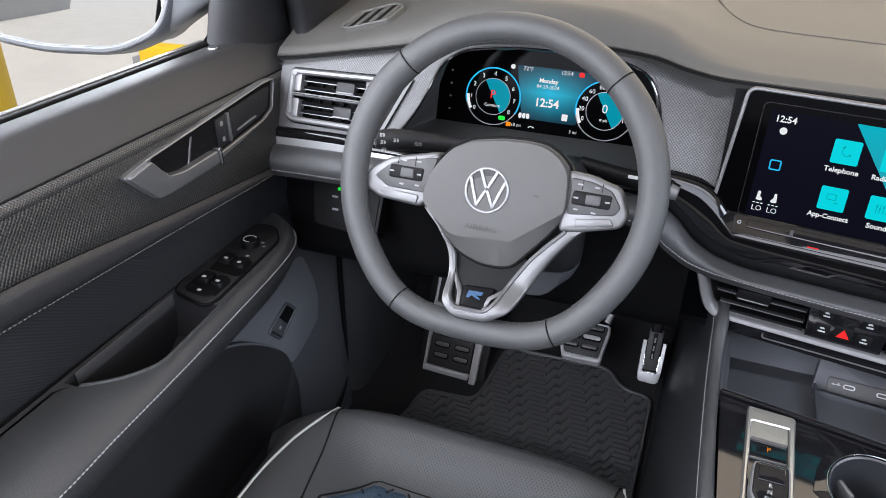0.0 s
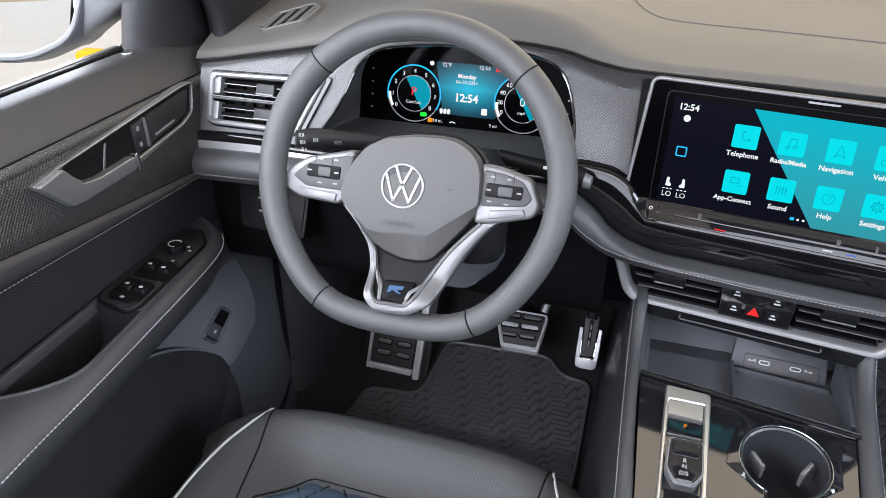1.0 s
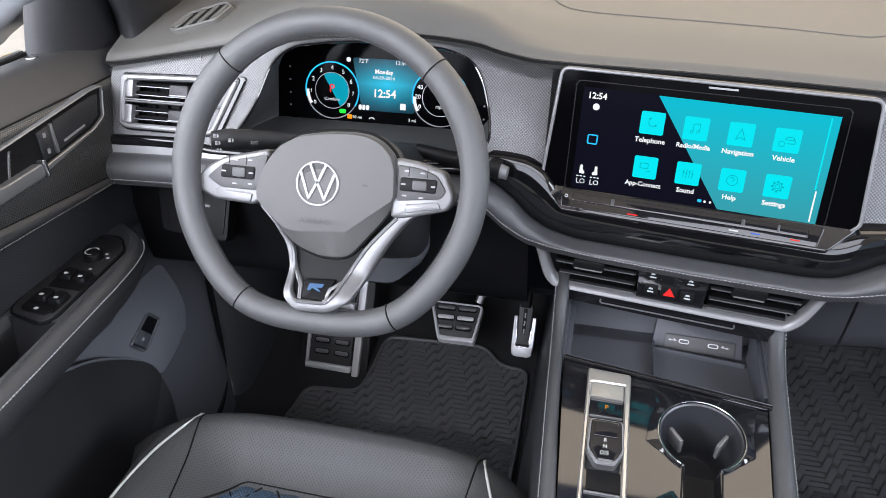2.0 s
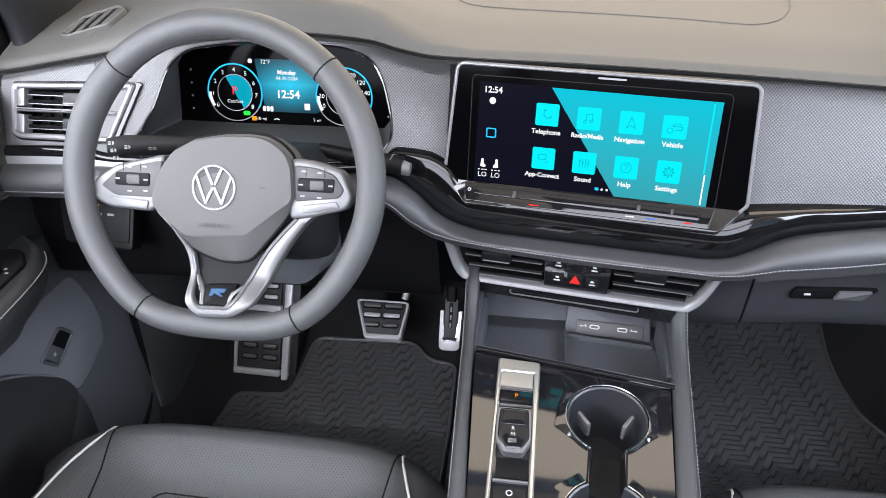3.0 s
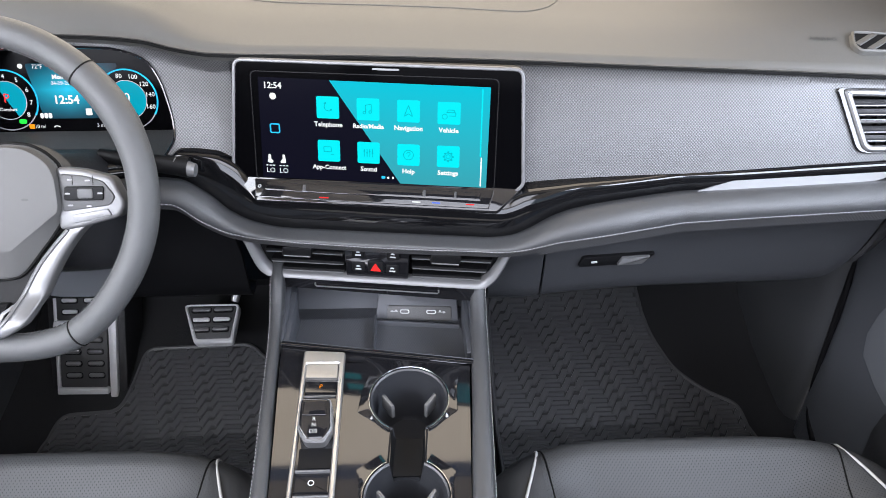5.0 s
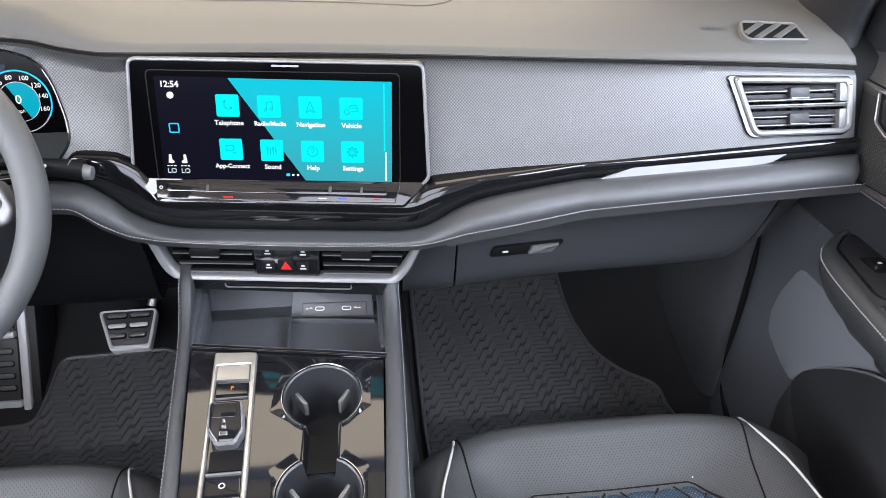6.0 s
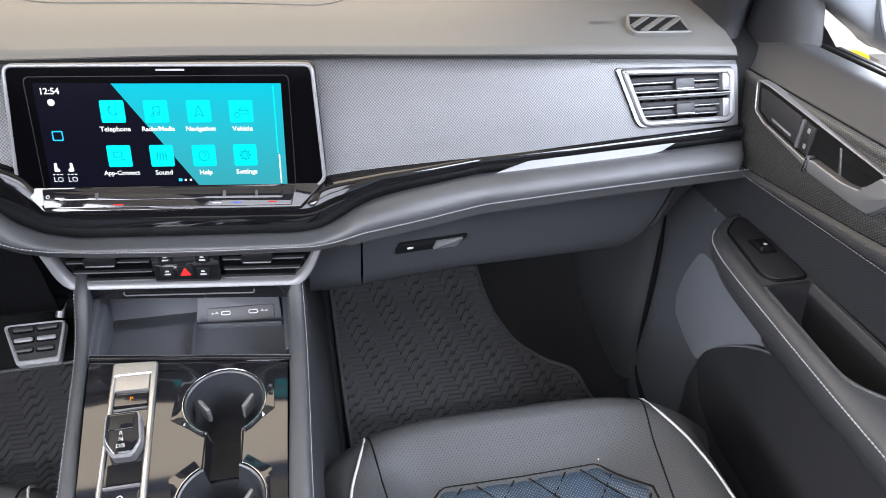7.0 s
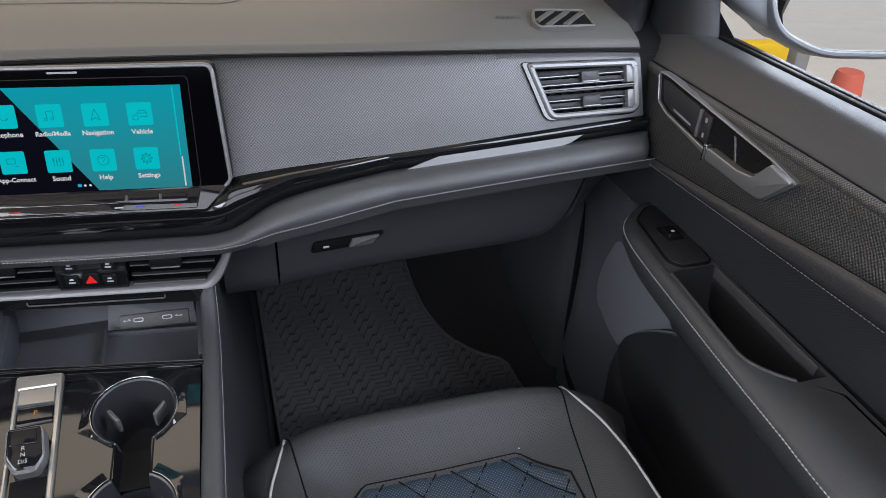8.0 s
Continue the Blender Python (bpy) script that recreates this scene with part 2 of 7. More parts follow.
def cluster_glow():
    """Blue light that is strongest in the middle of the instrument display."""
    m, ns, ls, b = nodes_of("cluster_blue")
    sep = ns.new("ShaderNodeSeparateXYZ")
    ls.new(ns.new("ShaderNodeTexCoord").outputs["Object"], sep.inputs[0])
    v = math_node(ns, ls, "SUBTRACT", 1.0, math_node(ns, ls, "MULTIPLY", math_node(ns, ls, "ABSOLUTE", math_node(ns, ls, "SUBTRACT", sep.outputs["Z"], 0.632)), 22.0), True)
    h = math_node(ns, ls, "SUBTRACT", 1.0, math_node(ns, ls, "MULTIPLY", math_node(ns, ls, "ABSOLUTE", math_node(ns, ls, "SUBTRACT", sep.outputs["X"], -0.412)), 15.5), True)
    f = math_node(ns, ls, "MULTIPLY", math_node(ns, ls, "POWER", v, 1.6), math_node(ns, ls, "POWER", h, 0.8))
    ls.new(mix_rgb(ns, ls, f, (0.001, 0.014, 0.03), (0.0, 0.55, 0.84)), b.inputs["Emission Color"])
    b.inputs["Emission Strength"].default_value = 1.0
    b.inputs["Specular IOR Level"].default_value = 0.03
    b.inputs["Base Color"].default_value = (0.004, 0.004, 0.005, 1)
    b.inputs["Roughness"].default_value = 0.2
    return m


M_CLUSTER = cluster_glow()
M_GAUGE = glow("gauge_blue", (0.0, 0.33, 0.46), 1.0)
M_RED = glow("red_display", (0.9, 0.03, 0.03), 1.2)
M_GREEN = glow("green_display", (0.02, 0.75, 0.06), 1.2)
M_AMBER = glow("amber_display", (0.95, 0.28, 0.01), 1.2)
M_BLUE = glow("blue_mark", (0.1, 0.2, 0.9), 1.0)
M_MARK = surface("grey_print", (0.36, 0.37, 0.37), 0.5)
M_MARK_D = surface("dim_print", (0.17, 0.17, 0.175), 0.5)
M_BADGE = surface("blue_badge", (0.07, 0.14, 0.26), 0.25, metal=0.5)
M_MIRROR = surface("mirror_glass", (0.9, 0.92, 0.93), 0.01, metal=1.0, var=0.0, rough_var=0.0)
M_SHELL = surface("grey_mirror_shell", (0.085, 0.09, 0.098), 0.4, var=0.05)
M_YELLOW = surface("yellow_paint", (0.80, 0.52, 0.02), 0.5, var=0.12)
M_ORANGE = surface("orange_cone", (0.66, 0.15, 0.10), 0.6, var=0.12)
M_CONCRETE = surface("concrete", (0.58, 0.555, 0.52), 0.85, grain=1.0, grain_scale=120, var=0.2, patch=1.5)
M_WALL = surface("pale_wall", (0.60, 0.58, 0.55), 0.85, var=0.08, patch=1.0)
M_GREYSTEEL = surface("grey_door_frame", (0.25, 0.26, 0.27), 0.5, var=0.1)

# ---- building helpers ----
W = {}


def thing(name, label, category, at=(0, 0, 0), group="", kind=""):
    ob = new(name)
    ob.location, ob.empty_display_size = at, 0.04
    W[ob] = Matrix.Translation(at)
    return tagged(ob, label, category, group, kind)


def part(name, bm, material, parent=None, label="", sharp=38, flat=False):
    """Links a bmesh, built in world metres, as one mesh object under a thing or a part."""
    bmesh.ops.recalc_face_normals(bm, faces=bm.faces)
    me = bpy.data.meshes.new(name)
    bm.to_mesh(me)
    bm.free()
    if not flat:
        me.shade_smooth()
        me.set_sharp_from_angle(angle=radians(sharp))
    me.materials.append(material)
    ob = new(name, me)
    W[ob] = Matrix.Identity(4)
    if parent is not None:
        ob.parent = parent
        ob.matrix_parent_inverse = W[parent].inverted()
    if label:
        tagged(ob, label)
    return ob


def spl(keys):
    """A smooth curve through (x, value) keys that does not overshoot."""
    xs, ys = np.array([k[0] for k in keys], float), np.array([k[1] for k in keys], float)
    d = np.diff(ys) / np.diff(xs)
    t = np.zeros(len(xs))
    t[0], t[-1] = d[0], d[-1]
    for i in range(1, len(xs) - 1):
        t[i] = 0 if d[i - 1] * d[i] <= 0 else 2 * d[i - 1] * d[i] / (d[i - 1] + d[i])

    def f(x):
        x = min(max(x, xs[0]), xs[-1])
        i = min(int(np.searchsorted(xs, x, "right")) - 1, len(xs) - 2)
        h = xs[i + 1] - xs[i]
        s = (x - xs[i]) / h
        return float(ys[i] * (1 + 2 * s) * (1 - s) ** 2 + t[i] * h * s * (1 - s) ** 2 + ys[i + 1] * s * s * (3 - 2 * s) + t[i + 1] * h * s * s * (s - 1))
    return f


def path3(points, n):
    """n points along a smooth line through the given ones."""
    p = [Vector(q) for q in points]
    acc = [0.0]
    for a, b in zip(p, p[1:]):
        acc.append(acc[-1] + (b - a).length)
    fs = [spl([(s, q[k]) for s, q in zip(acc, p)]) for k in range(3)]
    return [Vector([f(acc[-1] * i / (n - 1)) for f in fs]) for i in range(n)]


def grid(rows, closed_u=False, closed_v=False, thick=0.0, out=None):
    bm = bmesh.new()
    vs = [[bm.verts.new(p) for p in r] for r in rows]
    nu, nv = len(vs), len(vs[0])
    for i in range(nu if closed_u else nu - 1):
        for j in range(nv if closed_v else nv - 1):
            a, b, c, d = vs[i][j], vs[(i + 1) % nu][j], vs[(i + 1) % nu][(j + 1) % nv], vs[i][(j + 1) % nv]
            if len({a, b, c, d}) == 4:
                bm.faces.new((a, b, c, d))
    if thick:
        thicken(bm, abs(thick), out)
    return bm


CABIN = Vector((0, -.8, .95))


def thicken(bm, thick, out=None):
    """Gives a sheet a thickness on the side away from the middle of the cabin."""
    bmesh.ops.recalc_face_normals(bm, faces=bm.faces)
    s = sum(f.normal.dot(Vector(out) if out else (CABIN - f.calc_center_median()).normalized()) * f.calc_area() for f in bm.faces)
    if s < 0:
        bmesh.ops.reverse_faces(bm, faces=bm.faces)
    bm.normal_update()
    old = list(bm.verts)
    faces, edges = list(bm.faces), [e for e in bm.edges if e.is_boundary]
    twin = {v: bm.verts.new(v.co - v.normal * thick) for v in old}
    for f in faces:
        bm.faces.new([twin[v] for v in reversed(f.verts)])
    for e in edges:
        a, b = e.verts
        bm.faces.new((a, b, twin[b], twin[a]))


def cap(bm):
    """Closes every open border of a mesh."""
    edges = [e for e in bm.edges if e.is_boundary]
    if edges:
        bmesh.ops.holes_fill(bm, edges=edges, sides=0)
    return bm


def sweep(points, section, up=(0, 0, 1), closed=False, ends=True):
    """Carries a section, a list of (side, up), along points. section may be a function of the way 0..1."""
    pts = [Vector(p) for p in points]
    n = len(pts)
    rows = []
    for i, p in enumerate(pts):
        a = pts[(i - 1) % n] if (closed or i > 0) else p
        b = pts[(i + 1) % n] if (closed or i < n - 1) else p
        t = (b - a).normalized()
        u = Vector(up(i / max(1, n - 1)) if callable(up) else up)
        side = t.cross(u)
        side = side.normalized() if side.length > 1e-6 else Vector((1, 0, 0))
        u2 = side.cross(t).normalized()
        sec = section(i / max(1, n - 1)) if callable(section) else section
        rows.append([p + side * x + u2 * y for x, y in sec])
    bm = grid(rows, closed_u=closed, closed_v=True)
    return bm if closed or not ends else cap(bm)


def ring(rx, ry=None, n=10, turn=0.0):
    ry = rx if ry is None else ry
    return [(rx * math.cos(2 * math.pi * k / n + turn), ry * math.sin(2 * math.pi * k / n + turn)) for k in range(n)]


def tube(points, r, n=8, closed=False, up=(0, 0, 1)):
    return sweep(points, ring(r, n=n), up, closed)


def rrect(w, h, r, n=4, cx=0.0, cy=0.0):
    out = []
    for sx, sy, a0 in ((1, 1, 0), (-1, 1, 90), (-1, -1, 180), (1, -1, 270)):
        for k in range(n + 1):
            a = radians(a0 + 90 * k / n)
            out.append((cx + sx * (w / 2 - r) + r * math.cos(a), cy + sy * (h / 2 - r) + r * math.sin(a)))
    return out


def rounded(poly, r, n=4):
    """A polygon with its corners rounded; r is one radius or one a corner."""
    out, m = [], len(poly)
    for i in range(m):
        p, a, b = Vector(poly[i]), Vector(poly[i - 1]), Vector(poly[(i + 1) % m])
        ri = r[i] if isinstance(r, (list, tuple)) else r
        ri = min(ri, (a - p).length * 0.48, (b - p).length * 0.48)
        s, e = p + (a - p).normalized() * ri, p + (b - p).normalized() * ri
        for k in range(n + 1):
            t = k / n
            out.append(tuple(s * (1 - t) ** 2 + p * 2 * t * (1 - t) + e * t * t))
    return out


def inset(poly, d):
    """The polygon drawn in by d (counter-clockwise or not)."""
    m = len(poly)
    area = sum(poly[i - 1][0] * poly[i][1] - poly[i][0] * poly[i - 1][1] for i in range(m))
    s = 1 if area > 0 else -1
    out = []
    for i in range(m):
        a, p, b = Vector(poly[i - 1]), Vector(poly[i]), Vector(poly[(i + 1) % m])
        t1, t2 = (p - a), (b - p)
        t1 = t1.normalized() if t1.length > 1e-9 else t2.normalized()
        t2 = t2.normalized() if t2.length > 1e-9 else t1
        nrm = Vector((-(t1 + t2).y, (t1 + t2).x))
        nrm = nrm.normalized() if nrm.length > 1e-9 else Vector((-t1.y, t1.x))
        cosh = max(0.5, nrm.dot(Vector((-t1.y, t1.x))))
        out.append(tuple(p + nrm * s * d / cosh))
    return out


def prism(poly, lo, hi, m=None, edge=0.0, seg=2):
    """A polygon raised from lo to hi along the local z, with its upper rim rounded, laid by m."""
    layers = [(poly, lo)]
    if edge:
        for k in range(seg + 1):
            a = math.pi / 2 * k / seg
            layers.append((inset(poly, edge * (1 - math.cos(a))), hi - edge * (1 - math.sin(a))))
    else:
        layers.append((poly, hi))
    bm = grid([[Vector((x, y, z)) for x, y in pl] for pl, z in layers], closed_v=True)
    vs = list(bm.verts)
    k = len(poly)
    bm.faces.new(vs[:k])
    bm.faces.new(vs[-k:])
    if m is not None:
        bm.transform(m)
    return bm


def frame_prism(outer, inner, lo, hi, m=None, edge=0.0):
    """A flat ring between two outlines of the same number of points."""
    e = edge
    layers = [(outer, lo), (outer, hi - e), (inset(outer, e), hi), (inset(inner, -e), hi), (inner, hi - e), (inner, lo)]
    bm = grid([[Vector((x, y, z)) for x, y in pl] for pl, z in layers], closed_u=True, closed_v=True)
    if m is not None:
        bm.transform(m)
    return bm


def box(cx, cy, cz, sx, sy, sz, edge=0.002, m=None):
    """A block with rounded upright corners and rounded top rim, its centre at (cx, cy, cz)."""
    bm = prism(rrect(sx, sy, min(sx, sy) * 0.18, 2), -sz / 2, sz / 2, None, min(edge, sz * 0.3, sx * 0.2, sy * 0.2))
    bm.transform(Matrix.Translation((cx, cy, cz)))
    if m is not None:
        bm.transform(m)
    return bm


def basis(o, u, v):
    u, v = Vector(u).normalized(), Vector(v).normalized()
    n = u.cross(v).normalized()
    v = n.cross(u)
    return Matrix(((u.x, v.x, n.x, o[0]), (u.y, v.y, n.y, o[1]), (u.z, v.z, n.z, o[2]), (0, 0, 0, 1)))


def words(name, text, size, m, material, parent, align="CENTER", depth=0.0, label="", wide=1.0, bold=0.0):
    """Writing in the built-in font, turned into a mesh and laid by m."""
    cu = bpy.data.curves.new(name, "FONT")
    cu.body, cu.size, cu.align_x, cu.align_y, cu.extrude, cu.resolution_u = text, size, align, "CENTER", depth, 2
    cu.offset = bold
    tmp = bpy.data.objects.new(name, cu)
    scene.collection.objects.link(tmp)
    me = bpy.data.meshes.new_from_object(tmp.evaluated_get(bpy.context.evaluated_depsgraph_get()))
    bpy.data.objects.remove(tmp)
    bpy.data.curves.remove(cu)
    bm = bmesh.new()
    bm.from_mesh(me)
    bpy.data.meshes.remove(me)
    bm.transform(m @ Matrix.Diagonal((wide, 1, 1, 1)))
    return part(name, bm, material, parent, label, flat=True)


def at(m, x, y, z=0.0, turn=0.0):
    return m @ pose(x, y, z, 0, 0, turn)


def stitches(points, r, length, gap, material, parent, name="stitching", side=(0, 0, 1)):
    """A row of short threads along a line, joined into one part."""
    pts = [Vector(p) for p in points]
    acc = [0.0]
    for a, b in zip(pts, pts[1:]):
        acc.append(acc[-1] + (b - a).length)

    def where(s):
        i = min(max(int(np.searchsorted(acc, s, "right")) - 1, 0), len(pts) - 2)
        return pts[i].lerp(pts[i + 1], (s - acc[i]) / max(1e-9, acc[i + 1] - acc[i]))
    vs, fs, s = [], [], 0.0
    while s + length < acc[-1]:
        a, b = where(s), where(s + length)
        t = (b - a).normalized()
        u = t.cross(Vector(side)).normalized()
        w = u.cross(t)
        k = len(vs)
        for p, f in ((a, 0.55), (a.lerp(b, 0.5), 1.0), (b, 0.55)):
            for q in range(5):
                ang = 2 * math.pi * q / 5
                vs.append(p + (u * math.cos(ang) + w * math.sin(ang)) * r * f)
        for z in range(2):
            for q in range(5):
                fs.append((k + z * 5 + q, k + z * 5 + (q + 1) % 5, k + z * 5 + 5 + (q + 1) % 5, k + z * 5 + 5 + q))
        fs += [tuple(range(k, k + 5)), tuple(range(k + 10, k + 15))]
        s += length + gap
    me = bpy.data.meshes.new(name)
    me.from_pydata(vs, [], fs)
    bm = bmesh.new()
    bm.from_mesh(me)
    bpy.data.meshes.remove(me)
    ob = part(name, bm, material, parent)
    return tagged(ob, kind="stuff")

# ---- the dashboard: lines across the car, as heights at each x ----
K1 = spl([(-.80, .664), (-.77, .667), (-.687, .682), (-.60, .699), (-.52, .716), (-.45, .726), (-.374, .728), (-.318, .726), (-.27, .721), (-.236, .712),
          (-.19, .705), (0, .701), (.185, .694), (.31, .688), (.42, .683), (.575, .676), (.75, .667), (.80, .663)])
K2 = spl([(-.80, .577), (-.66, .581), (-.61, .574), (-.28, .574), (-.264, .5755), (-.242, .591), (-.20, .587), (-.175, .575), (-.15, .552), (.15, .545), (.185, .556),
          (.26, .561), (.41, .566), (.57, .574), (.73, .581), (.80, .583)])
K3 = spl([(-.80, .555), (-.66, .560), (-.30, .562), (-.25, .557), (-.215, .535), (-.19, .510), (-.16, .495), (-.12, .489), (0, .489), (.13, .490), (.165, .495),
          (.19, .506), (.215, .520), (.245, .530), (.296, .537), (.41, .543), (.57, .551), (.735, .561), (.80, .565)])
K4 = spl([(-.80, .525), (-.66, .530), (-.30, .538), (-.253, .534), (-.219, .507), (-.186, .488), (-.15, .481), (0, .478), (.15, .481), (.175, .485), (.20, .492),
          (.225, .499), (.291, .506), (.405, .514), (.564, .523), (.73, .531), (.80, .534)])
CANT = spl([(-.36, 0), (-.26, .020), (-.19, .024), (-.10, .013), (0, 0), (.10, -.013), (.19, -.024), (.27, -.018), (.38, 0)])
REC = spl([(-.30, 0), (-.182, .002), (-.160, .030), (.150, .030), (.172, .002), (.30, 0)])
BULGE = spl([(-.25, 0), (-.15, .004), (.45, .004), (.57, .001), (.8, .001)])
HOOD = spl([(-.68, 0), (-.60, .35), (-.52, .9), (-.45, 1), (-.34, 1), (-.27, .75), (-.21, .25), (-.15, 0)])
SLOPE = spl([(-.8, .42), (-.6, .36), (-.3, .22), (0, .2), (.3, .22), (.6, .36), (.8, .42)])


def y_face(x, z):
    """The front face of the dashboard trim."""
    lip = .9 * max(0, z - K1(x) + .011)
    swell = BULGE(x) * math.sin(math.pi * min(1, max(0, (z - K2(x)) / (K1(x) - K2(x)))))
    return .048 + .45 * (z - .67) + (max(0, CANT(x)) + REC(x)) * min(1, max(0, (K1(x) - z) / .03)) + lip - swell


def z_top(x, y):
    """The upper side of the dashboard."""
    run = min(y - .05, .085) + 0.25 * max(0, min(y, .3) - .135) - 0.05 * max(0, y - .3)
    rise = min(1, max(0, (y - .05) / .028))
    fade = max(0, 1 - max(0, y - .08) / .26)
    return K1(x) + .006 * min(1, (y - .05) / .008 if y > .05 else 0) + SLOPE(x) * run + HOOD(x) * .024 * (1 - (1 - rise) ** 2) * fade ** 1.5


XS = [-.785 + 1.541 * i / 312 for i in range(313)]
dash = thing("dashboard", "dark grey dashboard with woven silver trim and a padded roll", "dashboard", (0, .1, .5))
rows = []
for x in XS:
    r = [(x, .062, K1(x) - .012), (x, .054, K1(x) - .004), (x, .0495, K1(x) + .001)]
    for y in (.051, .054, .058, .063, .069, .076, .085, .097, .115, .14, .175, .22, .28, .36, .46, .58, .68):
        r.append((x, y, z_top(x, y)))
    rows.append([Vector(p) for p in r])
part("dash_top", grid(rows, thick=-.004), M_TOP, dash, "grey-brown soft dashboard top with a hood over the instruments", sharp=60)
# the shallow inset panel in the middle of the top
pan = path3([(-.235, .36, 0), (-.20, .25, 0), (-.165, .205, 0), (-.10, .198, 0), (.10, .193, 0), (.19, .186, 0), (.235, .215, 0), (.275, .33, 0), (.28, .42, 0)], 60)
part("panel_seam", tube([(p.x, p.y, z_top(p.x, p.y) + .0004) for p in pan], .0011, 6), M_TOP, dash, "moulded seam round the centre panel")
part("dash_edge_gap", sweep([(x, .053, K1(x) - .0022) for x in XS], [(-.004, -.0018), (.004, -.0018), (.004, .0012), (-.004, .0012)]), M_SEAM, dash)

# woven silver face, with the opening for the instruments
HOLE = rounded([(-.596, .5755), (-.560, .625), (-.538, .682), (-.512, .700), (-.45, .7085), (-.38, .711), (-.31, .706), (-.278, .692), (-.262, .667), (-.250, .626), (-.2485, .602), (-.266, .5775)],
               [.006, .02, .02, .02, .02, .03, .02, .02, .02, .02, .008, .004], 3)
XL, XR = -.640, -.2105


def cell_grid(x0, x1, n, m=14):
    return [[Vector((x, y_face(x, z), z)) for z in [K2(x) - .003 + (K1(x) - .003 - K2(x)) * j / m for j in range(m + 1)]] for x in [x0 + (x1 - x0) * i / n for i in range(n + 1)]]


def vent_outline(s):
    """The side vent's outline as (x, height along the face) round its middle."""
    if s > 0:
        return [(-.086, .041), (.080, .036), (.080, -.029), (.070, -.036), (-.057, -.036)]
    return [(-.088, -.030), (-.078, -.036), (.052, -.036), (.086, .041), (-.088, .036)]


def in_poly(p, poly):
    c = False
    for (x0, y0), (x1, y1) in zip(poly, poly[1:] + poly[:1]):
        if (y0 > p[1]) != (y1 > p[1]) and p[0] < (x1 - x0) * (p[1] - y0) / (y1 - y0) + x0:
            c = not c
    return c


def pierced(x0, x1, s):
    """A fine sheet of the trim with the side vent's opening left out."""
    bm = grid(cell_grid(x0, x1, 90, 50))
    hole = inset(vent_outline(s), .0035)
    gone = [f for f in bm.faces if in_poly((f.calc_center_median().x - s * .665, (f.calc_center_median().z - .620) / .89), hole)]
    bmesh.ops.delete(bm, geom=gone, context="FACES")
    thicken(bm, .003)
    return bm


def hole_ring():
    c = Vector((-.41, .648))
    rows_ = []
    angs = sorted([math.atan2(q[1] - c.y, q[0] - c.x) for q in HOLE])
    dens = []
    for a, b in zip(angs, angs[1:] + [angs[0] + 2 * math.pi]):
        k = max(1, int((b - a) / .03))
        dens += [a + (b - a) * i / k for i in range(k)]
    for a in dens:
        d = Vector((math.cos(a), math.sin(a)))
        inner = 0.0
        for p, q in zip(HOLE, HOLE[1:] + HOLE[:1]):
            p, q = Vector(p) - c, Vector(q) - c
            e = q - p
            den = d.x * e.y - d.y * e.x
            if abs(den) > 1e-12:
                s = (p.x * e.y - p.y * e.x) / den
                t = (p.x * d.y - p.y * d.x) / den
                if s > 0 and -1e-6 <= t <= 1 + 1e-6:
                    inner = max(inner, s)
        outer = inner
        while outer < .4:
            q = c + d * outer
            if q.x < XL or q.x > XR or q.y > K1(q.x) - .002 or q.y < K2(q.x) - .003:
                break
            outer += .0008
        outer = max(outer, inner + .002)
        rows_.append([c + d * (inner + (outer - inner) * f) for f in (0, .15, .3, .45, .6, .72, .8, .86, .9, .94, .97, 1)])
    return rows_


RING = hole_ring()
part("trim_left", pierced(-.772, XL + .0001, -1), M_TRIM, dash, "silver woven-look trim")
part("instrument_surround", grid([[Vector((q.x, y_face(q.x, q.y), q.y)) for q in r] for r in RING], closed_u=True, thick=-.003), M_TRIM, dash, "silver woven-look trim arched round the instruments")
part("trim_middle", grid(cell_grid(XR, .5402, 70), thick=-.003), M_TRIM, dash, "silver woven-look trim")
part("trim_right", pierced(.540, .753, 1), M_TRIM, dash, "silver woven-look trim")
RIMPTS = [Vector((r[0].x, y_face(r[0].x, r[0].y) - .0005, r[0].y)) for r in RING]
part("surround_edge", sweep(RIMPTS, ring(.0016, n=6), (0, 1, 0), closed=True), M_GLOSS, dash)

def y_roll(x):
    return -.005 + CANT(x)


# gloss black band with its bright inserts, and the padded roll below it
rows = []
for x in XS:
    mid = max(0, min(1, (.25 - abs(x)) / .08))
    t, b, y0 = K2(x), K3(x), y_roll(x)
    yt, yb = y0 + .004 - .004 * mid, y0 + .006 - .004 * mid
    r = [Vector((x, max(yt + .001, min(y_face(x, t) + .003, y0 + .030)), t + .0008)), Vector((x, yt + .0015, t + .0002))]
    r += [Vector((x, yt + (yb - yt) * f - (.0035 + .0075 * mid) * math.sin(math.pi * f) ** .8, t - .0008 + (b + .001 - t) * f)) for f in (.04, .10, .2, .32, .45, .58, .7, .8, .88, .95)]
    r += [Vector((x, yb + .0005, b - .001)), Vector((x, yb + .006, b - .007))]
    rows.append(r)
part("gloss_band", grid(rows), M_BAND, dash, "gloss black band", sharp=60)


def band_strip(x0, x1, lo, hi, n=24):
    out = []
    for i in range(n + 1):
        x = x0 + (x1 - x0) * i / n
        a, b = K2(x) - .001, K3(x) - .002
        za, zb = b + (a - b) * lo(i / n), b + (a - b) * hi(i / n)
        out.append([Vector((x, y_roll(x) - .002 + .006 * (z - b) / (a - b), z)) for z in (za, za + (zb - za) * .33, za + (zb - za) * .66, zb)])
    return out


